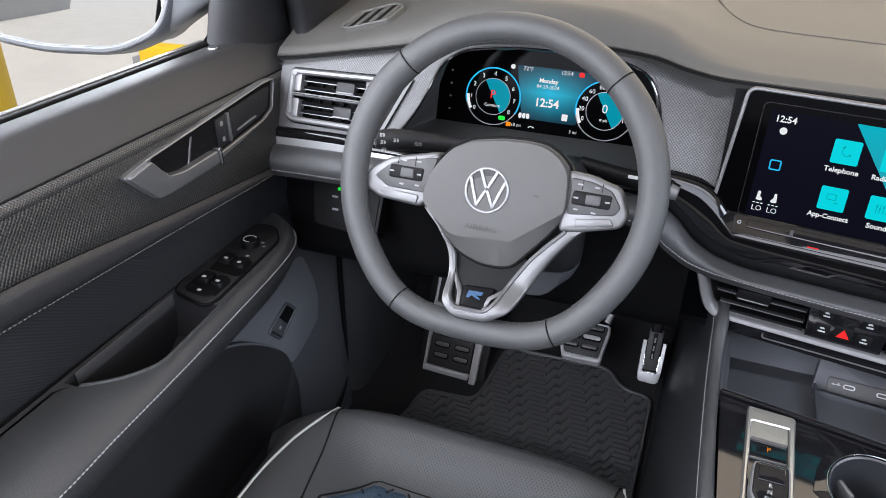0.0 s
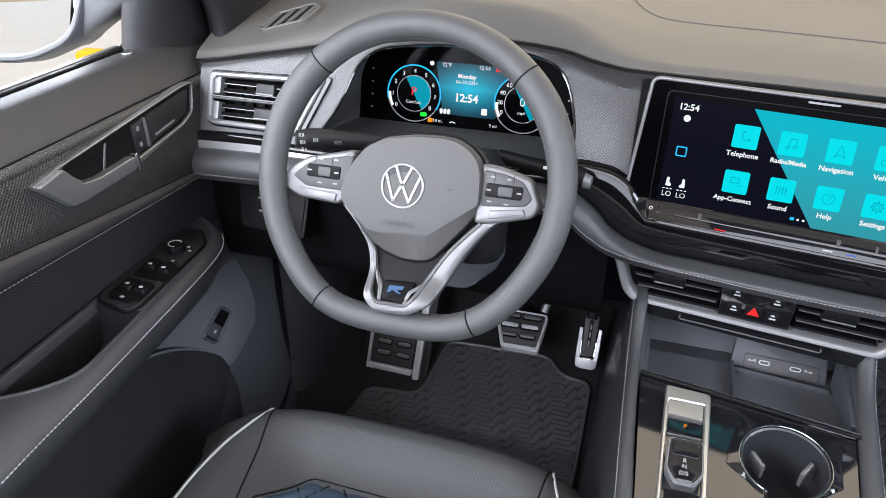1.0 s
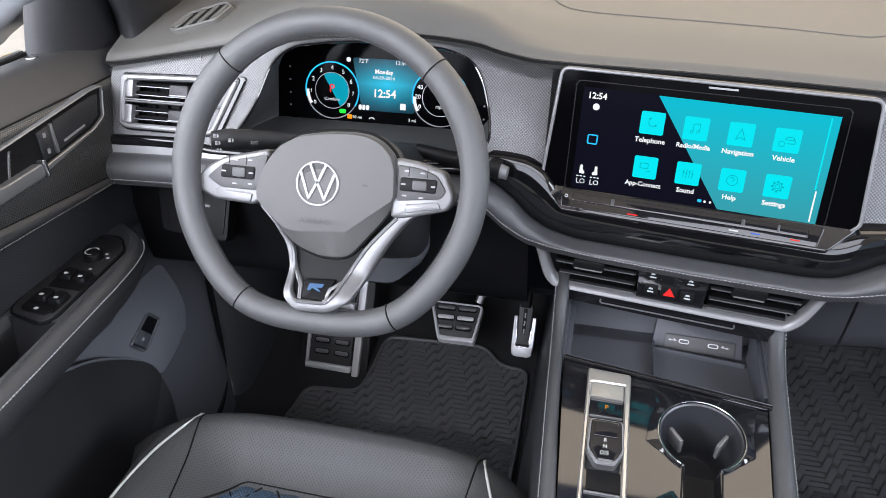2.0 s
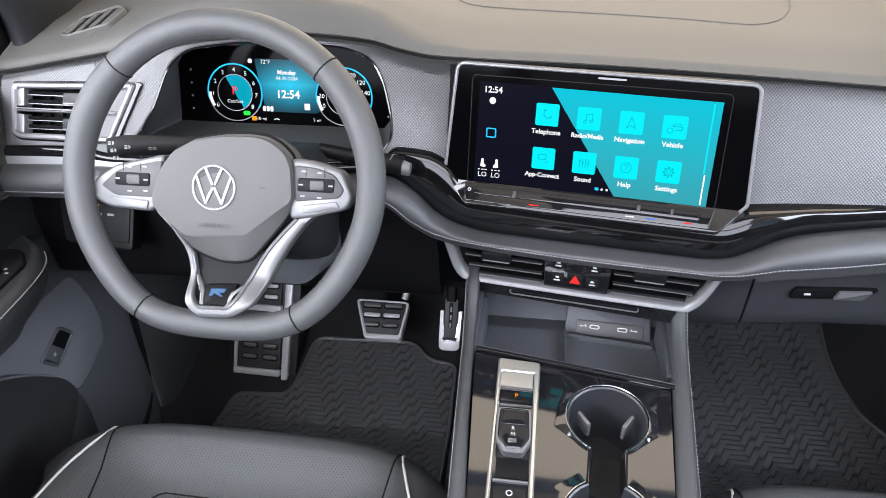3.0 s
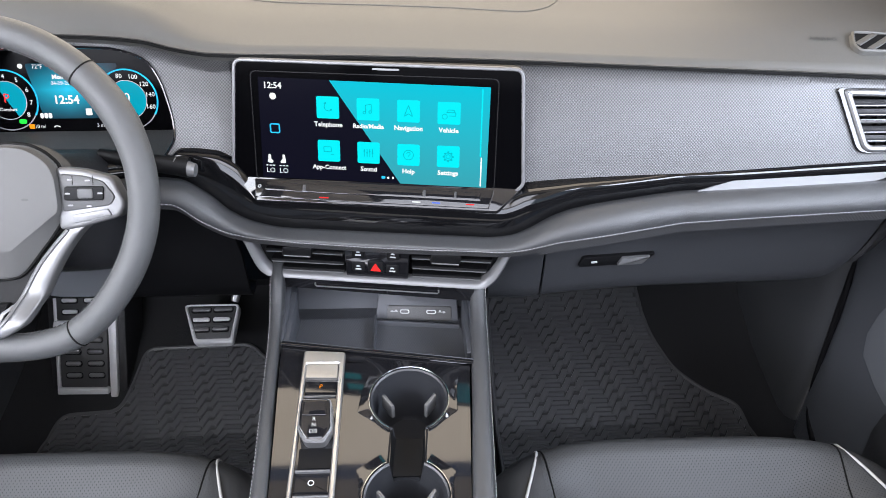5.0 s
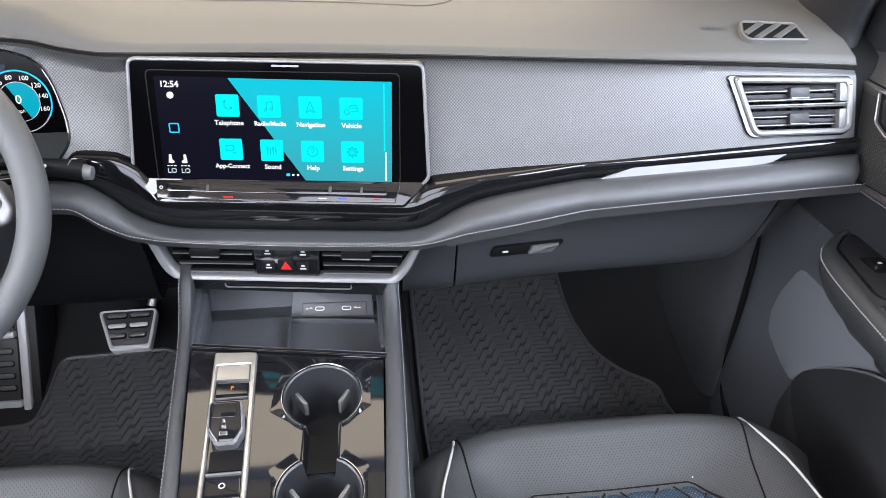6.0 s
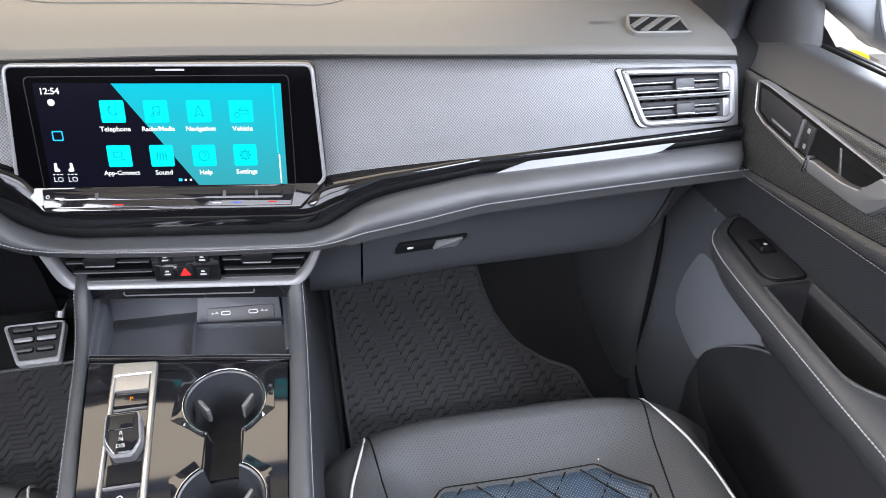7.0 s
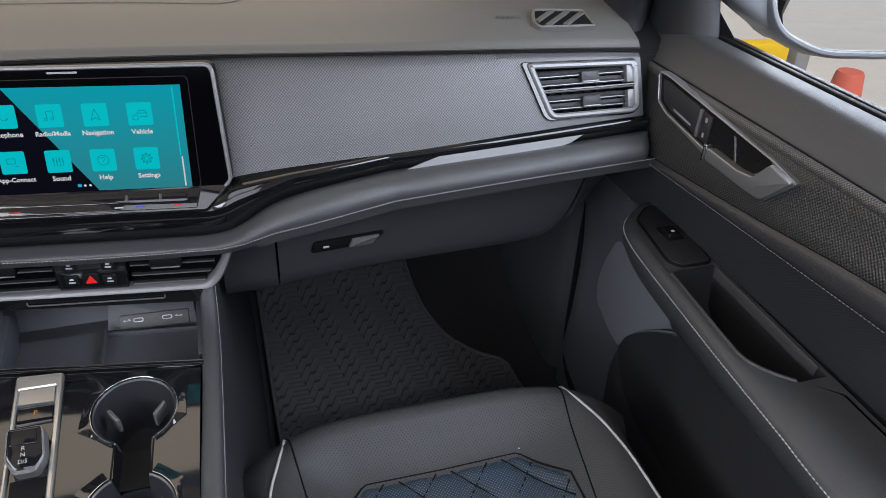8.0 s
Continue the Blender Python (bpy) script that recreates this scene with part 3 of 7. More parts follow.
part("chrome_insert", grid(band_strip(.395, .672, lambda t: .02 + .14 * t + .74 * max(0, (t - .86) / .14), lambda t: .06 + .84 * min(1, t / .3)), thick=-.003), M_INSERT, dash, "bright tapering insert")
part("chrome_insert", grid(band_strip(-.768, -.56, lambda t: .05, lambda t: .95), thick=-.003), M_INSERT, dash, "bright insert under the air vent")


P_OUT = spl([(-.8, .026), (-.25, .026), (-.15, .022), (.15, .022), (.26, .030), (.8, .030)])
rows = []
for x in XS:
    end = math.sqrt(max(.04, 1 - max(0, (x - .736) / .020, (-.752 - x) / .033) ** 2))
    t, b, y0, p = K3(x), K4(x), y_roll(x), P_OUT(x) * end
    h = t - b
    rows.append([Vector(q) for q in ((x, y0 + .016, t - .006), (x, y0 + .004, t + .0005), (x, y0 - p * .35, t + .002), (x, y0 - p * .7, t - .002 - h * .1), (x, y0 - p * .93, t - h * .35),
                                     (x, y0 - p * 1.02, t - h * .62), (x, y0 - p * 1.0, b + h * .14), (x, y0 - p * .94, b), (x, y0 - p * .75, b - .003), (x, y0 - p * .3, b - .003))])
part("padded_roll", grid(rows, thick=-.004), M_LEATHER, dash, "grey leather padded roll", sharp=70)
stitches([(x, y_roll(x) - P_OUT(x) * 1.0 - .0008, K4(x) + .0025) for x in XS], .0007, .0032, .0016, M_THREAD, dash)
rows = []
for x in XS:
    b, y0, p = K4(x), y_roll(x), P_OUT(x)
    d = .013 if x > .2 else .007
    rows.append([Vector((x, y0 - p * .93 + k * .0012, b - .001 - d * k / 3)) for k in range(4)])
part("woven_strip", grid(rows, thick=-.003), M_WEAVE_D, dash, "dark woven strip under the roll")

# lower dashboard
GB = spl([(.20, .333), (.27, .341), (.40, .350), (.55, .353), (.66, .357), (.704, .388), (.73, .447), (.756, .508), (.79, .515)])


def low_row(x, bottom, lean=0.0):
    t = K4(x) - .010
    y0 = y_roll(x)
    b = bottom(x)
    h = t - b
    return [Vector(q) for q in ((x, y0 + .002, t), (x, .024, t - min(.016, h * .15)), (x, .038, t - min(.045, h * .35)), (x, .047, t - min(h / 2 + .015, h * .6)), (x, .054, b + min(.03, h * .2)), (x, .060, b + min(.010, h * .08)), (x, .070, b + .001), (x, .09, b - .001), (x, .16, b + .004))]


def low_panel(x0, x1, n, bottom, slant=0.0):
    out = []
    for i in range(n + 1):
        r = low_row(x0 + (x1 - x0) * i / n, bottom)
        out.append([Vector((q.x - slant * (i / n) * k / 8, q.y, q.z)) for k, q in enumerate(r)])
    return grid(out, thick=-.006)


glove = thing("glove_box", "closed dark grey glove box under the padded roll", "glove box", (.45, .06, .40))
part("door", low_panel(.228, .700, 40, GB, .045), M_GLOVE, glove)
HB = basis((.325, .041, .4145), (1, .01, .055), (0, -.18, 1))
part("handle_recess", prism(rounded([(-.052, -.0085), (.040, -.0085), (.056, .0085), (-.046, .0085)], .004), -.004, .0015, HB, .0008), M_BLACK, glove)
part("handle", prism(rounded([(.002, -.0065), (.037, -.0065), (.048, .007), (.008, .007)], .002), .0, .006, HB, .0015), M_SILVER_D, glove, "silver pull handle")
part("lock", prism(rrect(.009, .003, .0014, 3, -.030, 0), .0, .003, HB, .0006), M_MARK, glove, "small lock")
lower = thing("lower_dash_panel", "dark grey lower dashboard panel beside the glove box", "panel", (.74, .06, .40))
part("side_panel", grid([[Vector((q.x - .045 * k / 8 * max(0, 1 - i / 8), q.y, q.z)) for k, q in enumerate(low_row(.704 + .052 * i / 8, GB))] for i in range(9)], thick=-.006), M_DARK, lower)
knee_b = spl([(-.79, .34), (-.6, .345), (-.2, .345), (-.1, .33)])
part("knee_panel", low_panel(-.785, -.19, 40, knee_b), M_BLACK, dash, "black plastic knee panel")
part("end_gap", grid([[Vector((x, y_face(.74, z) + .012, z)) for z in (.545, .57, .60, .63, .66)] + [Vector((x, y, z_top(.74, y) - .010)) for y in (.07, .12, .2, .4)] for x in (.746, .80)], thick=-.01), M_SEAM, dash, "black gap between the dashboard and the door")
under = thing("underdash_cover", "black felt cover under the dashboard", "panel", (0, .3, .33), kind="structure")
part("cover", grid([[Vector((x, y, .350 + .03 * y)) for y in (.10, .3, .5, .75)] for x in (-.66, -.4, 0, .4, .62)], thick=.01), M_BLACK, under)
part("side_cheek", low_panel(.150, .2245, 8, GB), M_GLOVE, dash)

# ---- instruments ----
CL = basis((0, .138, .618), (1, 0, 0), (0, math.sin(.2), math.cos(.2)))
clus = thing("instrument_cluster", "lit digital instrument cluster with two blue dials", "instrument cluster", (-.41, .138, .57))
GL = rounded([(-.572, -.041), (-.566, .046), (-.53, .060), (-.30, .062), (-.268, .046), (-.262, -.041)], [.01, .02, .02, .03, .02, .01], 4)
n_ring = len(RING)
back = []
for r in RING:
    p = r[0]
    q = Vector((-.417 + (p.x + .419) * .90, .648 + (p.y - .648) * .82))
    if p.x < -.50:
        q.x = -.575
    back.append([Vector((p.x, y_face(p.x, p.y) + .0005, p.y)), Vector((p.x * .97 + q.x * .03, .085, p.y * .97 + q.y * .03)), Vector((q.x, .142 + (q.y - .64) * .2, q.y - .012))])
part("recess", grid(back, closed_u=True, thick=.003), M_TUNNEL, clus, "charcoal tunnel round the display")
part("glass", prism(rounded([(-.60, -.06), (-.60, .085), (-.235, .085), (-.235, -.06)], .02), -.006, 0, CL), M_SCREEN, clus, "gloss black display glass")


def flat_shape(poly, m, z, parent, name, material, h=.0004):
    return part(name, prism(poly, z, z + h, m), material, parent, flat=True)


def circle(cx, cy, r, n=40, a0=0, a1=360):
    return [(cx + r * math.cos(radians(a0 + (a1 - a0) * k / (n - (0 if a1 - a0 == 360 else 1)))), cy + r * math.sin(radians(a0 + (a1 - a0) * k / (n - (0 if a1 - a0 == 360 else 1))))) for k in range(n)]


def arc_part(name, cx, cy, r0, r1, a0, a1, z, mat, parent, m, n=40):
    rows_ = []
    for k in range(n + 1):
        a = radians(a0 + (a1 - a0) * k / n)
        rows_.append([m @ Vector((cx + r * math.cos(a), cy + r * math.sin(a), z)) for r in (r0, r1)])
    return part(name, grid(rows_, thick=.0003), mat, parent, flat=True)


flat_shape(rounded([(-.462, .048), (-.342, .048), (-.372, -.024), (-.448, -.024)], .004), CL, .0006, clus, "blue_field", M_CLUSTER)
for cx, txt, sub, nums in ((-.4925, "P", "Comfort", [(str(i), 215 - i * 31.5) for i in range(9)]), (-.335, "0", "mph", [("0", 205), ("20", 180), ("40", 155), ("60", 130), ("80", 103), ("100", 70), ("120", 40), ("140", 12), ("160", -18)])):
    dial = part("dial", prism(circle(cx, .0005, .0405, 48), .0004, .0012, CL), M_SCREEN, clus)
    arc_part("dial_ring", cx, .0005, .0385, .0405, -30, 195, .0014, M_CYAN, dial, CL)
    arc_part("dial_ring", cx, .0005, .0385, .0400, 195, 330, .0014, M_MARK_D, dial, CL)
    arc_part("needle_band", cx, .0005, .0345, .0385, 180, 212, .0018, M_WHITE, dial, CL, 10)
    arc_part("inner_ring", cx, .0005, .0248, .0256, 0, 360, .0014, M_MARK, dial, CL)
    flat_shape(circle(cx, .0005, .0246, 30, -60, 120), CL, .0014, dial, "dial_fill", M_GAUGE)
    for s, a in nums:
        words("number", s, .0085, at(CL, cx + .0315 * math.cos(radians(a)), .0005 + .0315 * math.sin(radians(a)), .002), M_WHITE, dial)
    words("reading", txt, .017, at(CL, cx, .003, .002), M_RED if txt == "P" else M_WHITE, dial)
    words("caption", sub, .0065, at(CL, cx, -.0115, .002), M_WHITE, dial)
words("clock", "12:54", .0155, at(CL, -.415, .0005, .0016), M_WHITE, clus, bold=.0004)
words("day", "Monday", .0082, at(CL, -.416, .0305, .0016), M_WHITE, clus, bold=.00025)
words("date", "04-29-2024", .0068, at(CL, -.416, .0225, .0016), M_WHITE, clus)
words("temperature", "72°F", .0075, at(CL, -.446, .0440, .0016), M_WHITE, clus)
words("clock", "12:54", .0075, at(CL, -.392, .0440, .0016), M_WHITE, clus)
words("range_reading", "3 mi", .0065, at(CL, -.374, -.0335, .0016), M_WHITE, clus)
words("range_reading", "10 mi", .0065, at(CL, -.455, -.0345, .0016), M_WHITE, clus)
flat_shape(rrect(.010, .006, .002, 2, -.4766, -.0275), CL, .0012, clus, "warning_light", M_GREEN)
flat_shape(rrect(.007, .006, .001, 2, -.4660, -.0344), CL, .0012, clus, "warning_light", M_AMBER)
flat_shape(rrect(.007, .006, .001, 2, -.3720, .0440), CL, .0012, clus, "warning_light", M_RED)
flat_shape(rrect(.008, .009, .001, 2, -.3878, -.0153), CL, .0012, clus, "symbol", M_WHITE)
flat_shape(rrect(.006, .006, .002, 2, -.4679, .0448), CL, .0012, clus, "symbol", M_WHITE)
for k in range(3):
    flat_shape(rrect(.0045, .0075, .002, 2, -.4505 + .0055 * k, -.0200), CL, .0012, clus, "seat_symbol", M_WHITE)
arc_part("lane_symbol", -.4331, -.0390, .0045, .0058, 40, 140, .0012, M_WHITE, clus, CL, 8)
# little marks on the dark glass beside the dials
for k in range(4):
    flat_shape(rrect(.003, .003, .0014, 2, -.556, .03 - .018 * k), CL, .0004, clus, "tell_tale", M_MARK_D)
    flat_shape(rrect(.003, .003, .0014, 2, -.2725, .03 - .018 * k), CL, .0004, clus, "tell_tale", M_MARK_D)

# ---- touchscreen, turned a little towards the driver ----
A75 = radians(7.5)
SU = Vector((math.cos(A75), -math.sin(A75), 0))
SV = Vector((math.sin(A75) * math.sin(radians(10)), math.cos(A75) * math.sin(radians(10)), math.cos(radians(10))))
SM = basis((0, -.003, .56), SU, SV)
tscreen = thing("touchscreen", "wide lit touchscreen with teal tiles in a silver frame", "screen", (0, .02, .54))
OUT = rounded([(-.1825, .004), (-.1500, -.0265), (.1500, -.0265), (.1815, .004), (.1735, .1435), (-.1715, .1445)], [.006, .004, .004, .006, .012, .012], 5)
part("housing", prism(inset(OUT, .001), -.030, -.002, SM), M_BLACK, tscreen)
part("silver_frame", frame_prism(OUT, inset(OUT, .0042), -.006, .0015, SM, .0012), M_SILVER, tscreen, "satin silver frame")
part("glass", prism(inset(OUT, .0042), -.004, .0004, SM), M_SCREEN, tscreen, "black glass")
part("display_edge", frame_prism(rrect(.296, .1335, .006, 4, -.003, .0635), rrect(.294, .1315, .006, 4, -.003, .0635), .0002, .0008, SM), M_BLACK, tscreen)
flat_shape([(-.1425, .0005), (.1345, -.0005), (.1353, .1203), (-.1413, .1230)], SM, .0005, tscreen, "display", M_NAVY)
flat_shape([(.0294, .0000), (.1345, -.0005), (.1353, .1203), (-.0553, .1217)], SM, .0010, tscreen, "teal_field", M_TEAL)
ICONS = [("Telephone", -.0579, .0899), ("Radio/Media", -.0092, .0895), ("Navigation", .0392, .0891), ("Vehicle", .0874, .0885), ("App-Connect", -.058, .0373), ("Sound", -.0093, .0369), ("Help", .0395, .0363), ("Settings", .0876, .0363)]


def symbol(kind, x, y, parent):
    z = .0022

    def bar(x0, y0, x1, y1, w=.0008):
        d = Vector((x1 - x0, y1 - y0)).normalized()
        nrm = Vector((-d.y, d.x)) * w / 2
        flat_shape([(x + x0 + nrm.x, y + y0 + nrm.y), (x + x1 + nrm.x, y + y1 + nrm.y), (x + x1 - nrm.x, y + y1 - nrm.y), (x + x0 - nrm.x, y + y0 - nrm.y)], SM, z, parent, "line", M_TILE_D)

    def hoop(cx, cy, r, a0=0, a1=360):
        arc_part("line", x + cx, y + cy, r - .0004, r + .0004, a0, a1, z, M_TILE_D, parent, SM, 16)
    if kind == "Telephone":
        hoop(.001, .001, .005, 150, 300)
        bar(-.004, .004, -.002, .006, .002)
        bar(.003, -.003, .005, -.002, .002)
    elif kind == "Radio/Media":
        bar(-.003, -.004, -.003, .005)
        bar(.004, -.003, .004, .006)
        bar(-.003, .005, .004, .006)
        hoop(-.0045, -.004, .0015)
        hoop(.0025, -.003, .0015)
    elif kind == "Navigation":
        for p in ((-.005, -.006, 0, .007), (0, .007, .005, -.006), (.005, -.006, 0, -.003), (0, -.003, -.005, -.006)):
            bar(*p)
    elif kind == "Vehicle":
        for p in ((-.001, .004, .006, .004), (-.002, .001, -.001, .004), (.006, .004, .007, .001), (-.003, .001, .008, .001), (.008, .001, .008, -.003), (.0, -.003, .008, -.003)):
            bar(*p)
        hoop(-.005, -.004, .003)
    elif kind == "App-Connect":
        for p in ((-.006, .005, .003, .005), (.003, .005, .003, -.001), (.003, -.001, -.006, -.001), (-.006, -.001, -.006, .005), (.002, -.004, .006, -.004)):
            bar(*p)
    elif kind == "Sound":
        for k in range(4):
            bar(-.005 + .0033 * k, -.005, -.005 + .0033 * k, .005)
            bar(-.006 + .0033 * k, .002 - .002 * (k % 2), -.004 + .0033 * k, .002 - .002 * (k % 2), .0015)
    elif kind == "Help":
        hoop(0, 0, .006)
        hoop(0, .0015, .002, -60, 180)
        bar(0, -.0005, 0, -.002)
    else:
        hoop(0, 0, .0025)
        for k in range(8):
            a = radians(45 * k)
            bar(.0045 * math.cos(a), .0045 * math.sin(a), .0066 * math.cos(a), .0066 * math.sin(a), .002)
        hoop(0, 0, .0045)


for text, x, y in ICONS:
    tile = flat_shape(rrect(.0272, .0262, .002, 3, x, y), SM, .0014, tscreen, "icon_tile", M_TILE, .0006)
    symbol(text, x, y, tile)
    words("tile_caption", text, .0080 if len(text) < 11 else .0075, at(SM, x, y - .0205, .0018), M_WHITE, tile, bold=.00022)
words("clock", "12:54", .0102, at(SM, -.1245, .1135, .0012), M_WHITE, tscreen, bold=.00025)
flat_shape(circle(-.1244, .1010, .0040, 20), SM, .0010, tscreen, "round_symbol", M_WHITE)
part("home_square", frame_prism(rrect(.0125, .0120, .002, 3, -.1239, .0622), rrect(.0095, .0090, .0012, 3, -.1239, .0622), .0010, .0014, SM), M_CYAN, tscreen)
for x in (-.1320, -.1155):
    words("seat_setting", "LO", .0088, at(SM, x, .0096, .0012), M_WHITE, tscreen)
    s = 1 if x < -.12 else -1
    flat_shape(rounded([(x - .002 * s, .030), (x + .001 * s, .030), (x + .001 * s, .024), (x + .004 * s, .0215), (x + .003 * s, .019), (x - .003 * s, .0195)], .001, 2), SM, .0010, tscreen, "seat_symbol", M_WHITE)
    for k in range(3):
        flat_shape(rrect(.0028, .0012, .0005, 2, x - .0042 + .0042 * k, .0160), SM, .0010, tscreen, "level_dash", M_WHITE)
flat_shape(rrect(.0045, .0035, .0008, 2, .0086, .0070), SM, .0016, tscreen, "page_dot", M_CYAN)
for x in (.0146, .0205):
    flat_shape(circle(x, .0068, .0014, 12), SM, .0016, tscreen, "page_dot", M_WHITE)
flat_shape(rrect(.0016, .080, .0006, 2, .1262, .078), SM, .0016, tscreen, "scroll_bar", M_TILE)
flat_shape(rrect(.0016, .036, .0006, 2, .1275, .019), SM, .0016, tscreen, "scroll_bar", M_WHITE)
# touch slider on a ledge under the display
SLM = SM @ pose(0, -.0015, .0002, -34, 0, 0)
part("ledge", prism(rounded([(-.1800, .0030), (.1790, .0030), (.1500, -.0285), (-.1500, -.0285)], .003), -.010, .0006, SLM, .001), M_GLOSS, tscreen, "gloss black ledge")
part("slider_panel", prism(rounded([(-.1530, -.0010), (.1450, -.0020), (.1395, -.0262), (-.1490, -.0250)], .002), 0, .0022, SLM, .0010), M_GLOSS, tscreen, "gloss black touch slider")
part("slider_groove", prism(rounded([(-.1375, -.0050), (.1290, -.0070), (.1295, -.0180), (-.1380, -.0160)], .0025), .0016, .0040, SLM, .0015), M_GLOSS, tscreen)
for x, w in ((-.0886, .004), (.060, .004), (.098, .003)):
    part("slider_grip", prism(rrect(w, .0085, .001, 2, x, -.0115), .0035, .0046, SLM, .0006), M_PAD, tscreen)
for x, mat, w in ((-.0635, M_RED, .012), (.0511, M_WHITE, .010), (.0749, M_BLUE, .010), (.1166, M_RED, .010)):
    flat_shape(rrect(w, .0013, .0004, 2, x, -.0222), SLM, .0023, tscreen, "level_mark", mat)
part("power_mark", frame_prism(circle(-.1455, -.0110, .0022, 14), circle(-.1455, -.0110, .0014, 14), .0022, .0025, SLM), M_MARK, tscreen)
part("camera_strip", prism(rrect(.032, .0022, .001, 2, .012, .1365), .0002, .0010, SM), M_MARK_D, tscreen)
# ---- centre vents and switches ----
VM = basis((0, -.003, .46), SU, (0, 0, 1))
vents = thing("centre_air_vents", "pair of dark slatted air vents in a silver trim", "air vent", (0, 0, .42))
U_OUT = [(-.186, .020), (-.1815, .0102), (-.164, -.036), (-.150, -.0462), (.1340, -.0481), (.150, -.036), (.1700, .0061), (.175, .018)]
U_IN = [(-.173, .020), (-.1685, .0093), (-.154, -.030), (-.144, -.0375), (.1270, -.0395), (.140, -.030), (.1590, .0052), (.163, .018)]
rows = []
uo, ui = path3([(x, y, 0) for x, y in U_OUT], 50), path3([(x, y, 0) for x, y in U_IN], 50)
for a, b in zip(uo, ui):
    rows.append([VM @ Vector(p) for p in ((a.x, a.y, -.004), (a.x, a.y, .003), (a.x * .8 + b.x * .2, a.y * .8 + b.y * .2, .006), (a.x * .3 + b.x * .7, a.y * .3 + b.y * .7, .005), (b.x, b.y, .001), (b.x, b.y, -.012))])
part("silver_trim", grid(rows), M_SILVER, vents, "satin silver trim", sharp=50)
part("vent_back", prism([(-.166, .018), (-.152, -.030), (-.143, -.037), (.126, -.039), (.139, -.030), (.157, .018)], -.034, -.030, VM), M_BLACK, vents)


def slat(x0, x1, y, m, parent, depth=.016, h=.0035, z=.0, name="slat", mat=M_DARK):
    """One vent blade, rounded in front, tilted slightly."""
    sec = [(-depth, -.0012), (-.002, -h / 2), (.0, 0), (-.002, h / 2), (-depth, .0012)]
    rows_ = [[m @ Vector((x, y + b, z + a)) for a, b in sec] for x in (x0, x0 + .001, x1 - .001, x1)]
    return part(name, cap(grid(rows_, closed_v=True)), mat, parent)


for x0, x1, tabx in ((-.158, -.049, -.110), (.041, .150, .086)):
    for y, sh in ((.006, .0), (-.0085, .004), (-.0235, .010), (-.036, .018)):
        a, b = (x0 + sh, x1) if x0 < 0 else (x0, x1 - sh)
        s = slat(a, b, y, VM, vents, z=-.003, mat=M_BLACK)
        part("bright_edge", prism(rrect(b - a - .002, .0012, .0005, 2, (a + b) / 2, y - .001), -.0032, -.0018, VM), M_SILVER_D, s)
    part("vent_tab", prism(rounded([(tabx - .021, -.0125), (tabx + .019, -.0125), (tabx + .021, .0015), (tabx - .019, .0015)], .003), -.008, .003, VM, .002), M_BLACK, vents, "black adjuster tab with a bright lip")
    part("tab_lip", prism(rrect(.036, .002, .0008, 2, tabx, -.0115), -.002, .0042, VM, .0006), M_SILVER_D, vents)
    for k in range(6):
        slat_x = x0 + .012 + k * .018
        part("vane", prism(rrect(.0012, .05, .0005, 2, slat_x, -.014), -.028, -.018, VM), M_BLACK, vents)
switches = thing("switch_panel", "black switch panel with a red hazard light button", "switch panel", (0, 0, .43))
part("panel", prism(rounded([(-.0475, .012), (-.0455, -.0415), (.0360, -.0400), (.0390, .012)], .002), -.02, .001, VM, .0008), M_GLOSS, switches)
for x, y in ((-.0284, -.0026), (.0173, -.0034), (-.0290, -.0240), (.0160, -.0250)):
    b = part("button", prism(rrect(.017, .014, .002, 3, x, y), .0005, .0025, VM, .001), M_BLACK, switches)
    part("symbol", prism(rounded([(x - .003, y + .0008), (x - .0018, y + .0032), (x + .0018, y + .0032), (x + .003, y + .0008)], .001, 2), .0025, .0028, VM), M_MARK, b)
    part("symbol_bar", prism(rrect(.0078, .0020, .0005, 2, x, y - .0026), .0025, .0028, VM), M_MARK, b)
hz = part("hazard_button", prism(rrect(.021, .018, .003, 3, -.0061, -.0225), .0005, .003, VM, .0012), M_BLACK, switches)
part("triangle", prism(rounded([(-.0061 - .0072, -.0285), (-.0061 + .0072, -.0285), (-.0061, -.0165)], .001, 2), .003, .0034, VM), M_RED, hz, "red warning triangle")
# housing round the vents, and the gloss lid over the tray
part("stack_body", prism([(-.205, .030), (-.186, -.010), (-.158, -.049), (-.13, -.056), (.115, -.058), (.142, -.05), (.175, .000), (.20, .030)], -.13, -.036, VM), M_BLACK, dash)
lid = thing("tray_lid", "gloss black tray lid with a thin chrome bar", "lid", (0, 0, .40))
part("lid", prism(rounded([(-.140, -.047), (.125, -.049), (.122, -.071), (-.134, -.065)], .003), -.022, -.001, VM, .002), M_GLOSS, lid)
BAR = [(-.0895, -.0535), (-.0898, -.0572), (-.0880, -.0590), (-.040, -.0592), (.030, -.0597), (.0755, -.0600), (.0772, -.0582), (.0770, -.0545)]
part("chrome_bar", tube([VM @ Vector((x, y, .0008)) for x, y in BAR], .0011, 6, up=(0, 1, 0)), M_SILVER_D, lid, "thin chrome bar with turned-up ends")

# ---- centre console ----
SL = .18
CN = basis((0, -.09, .362), (1, 0, 0), (0, 1, SL))
console = thing("centre_console", "sloping gloss black centre console with padded leather sides", "console", (0, -.25, -.1))


def on_c(x, v, h=0.0):
    return CN @ Vector((x, v, h))


# gloss top plate with openings for the cups, built as strips round them
CUP1, CUP2, CUP_R = (.0362, -.0735), (.0332, -.203), .0470


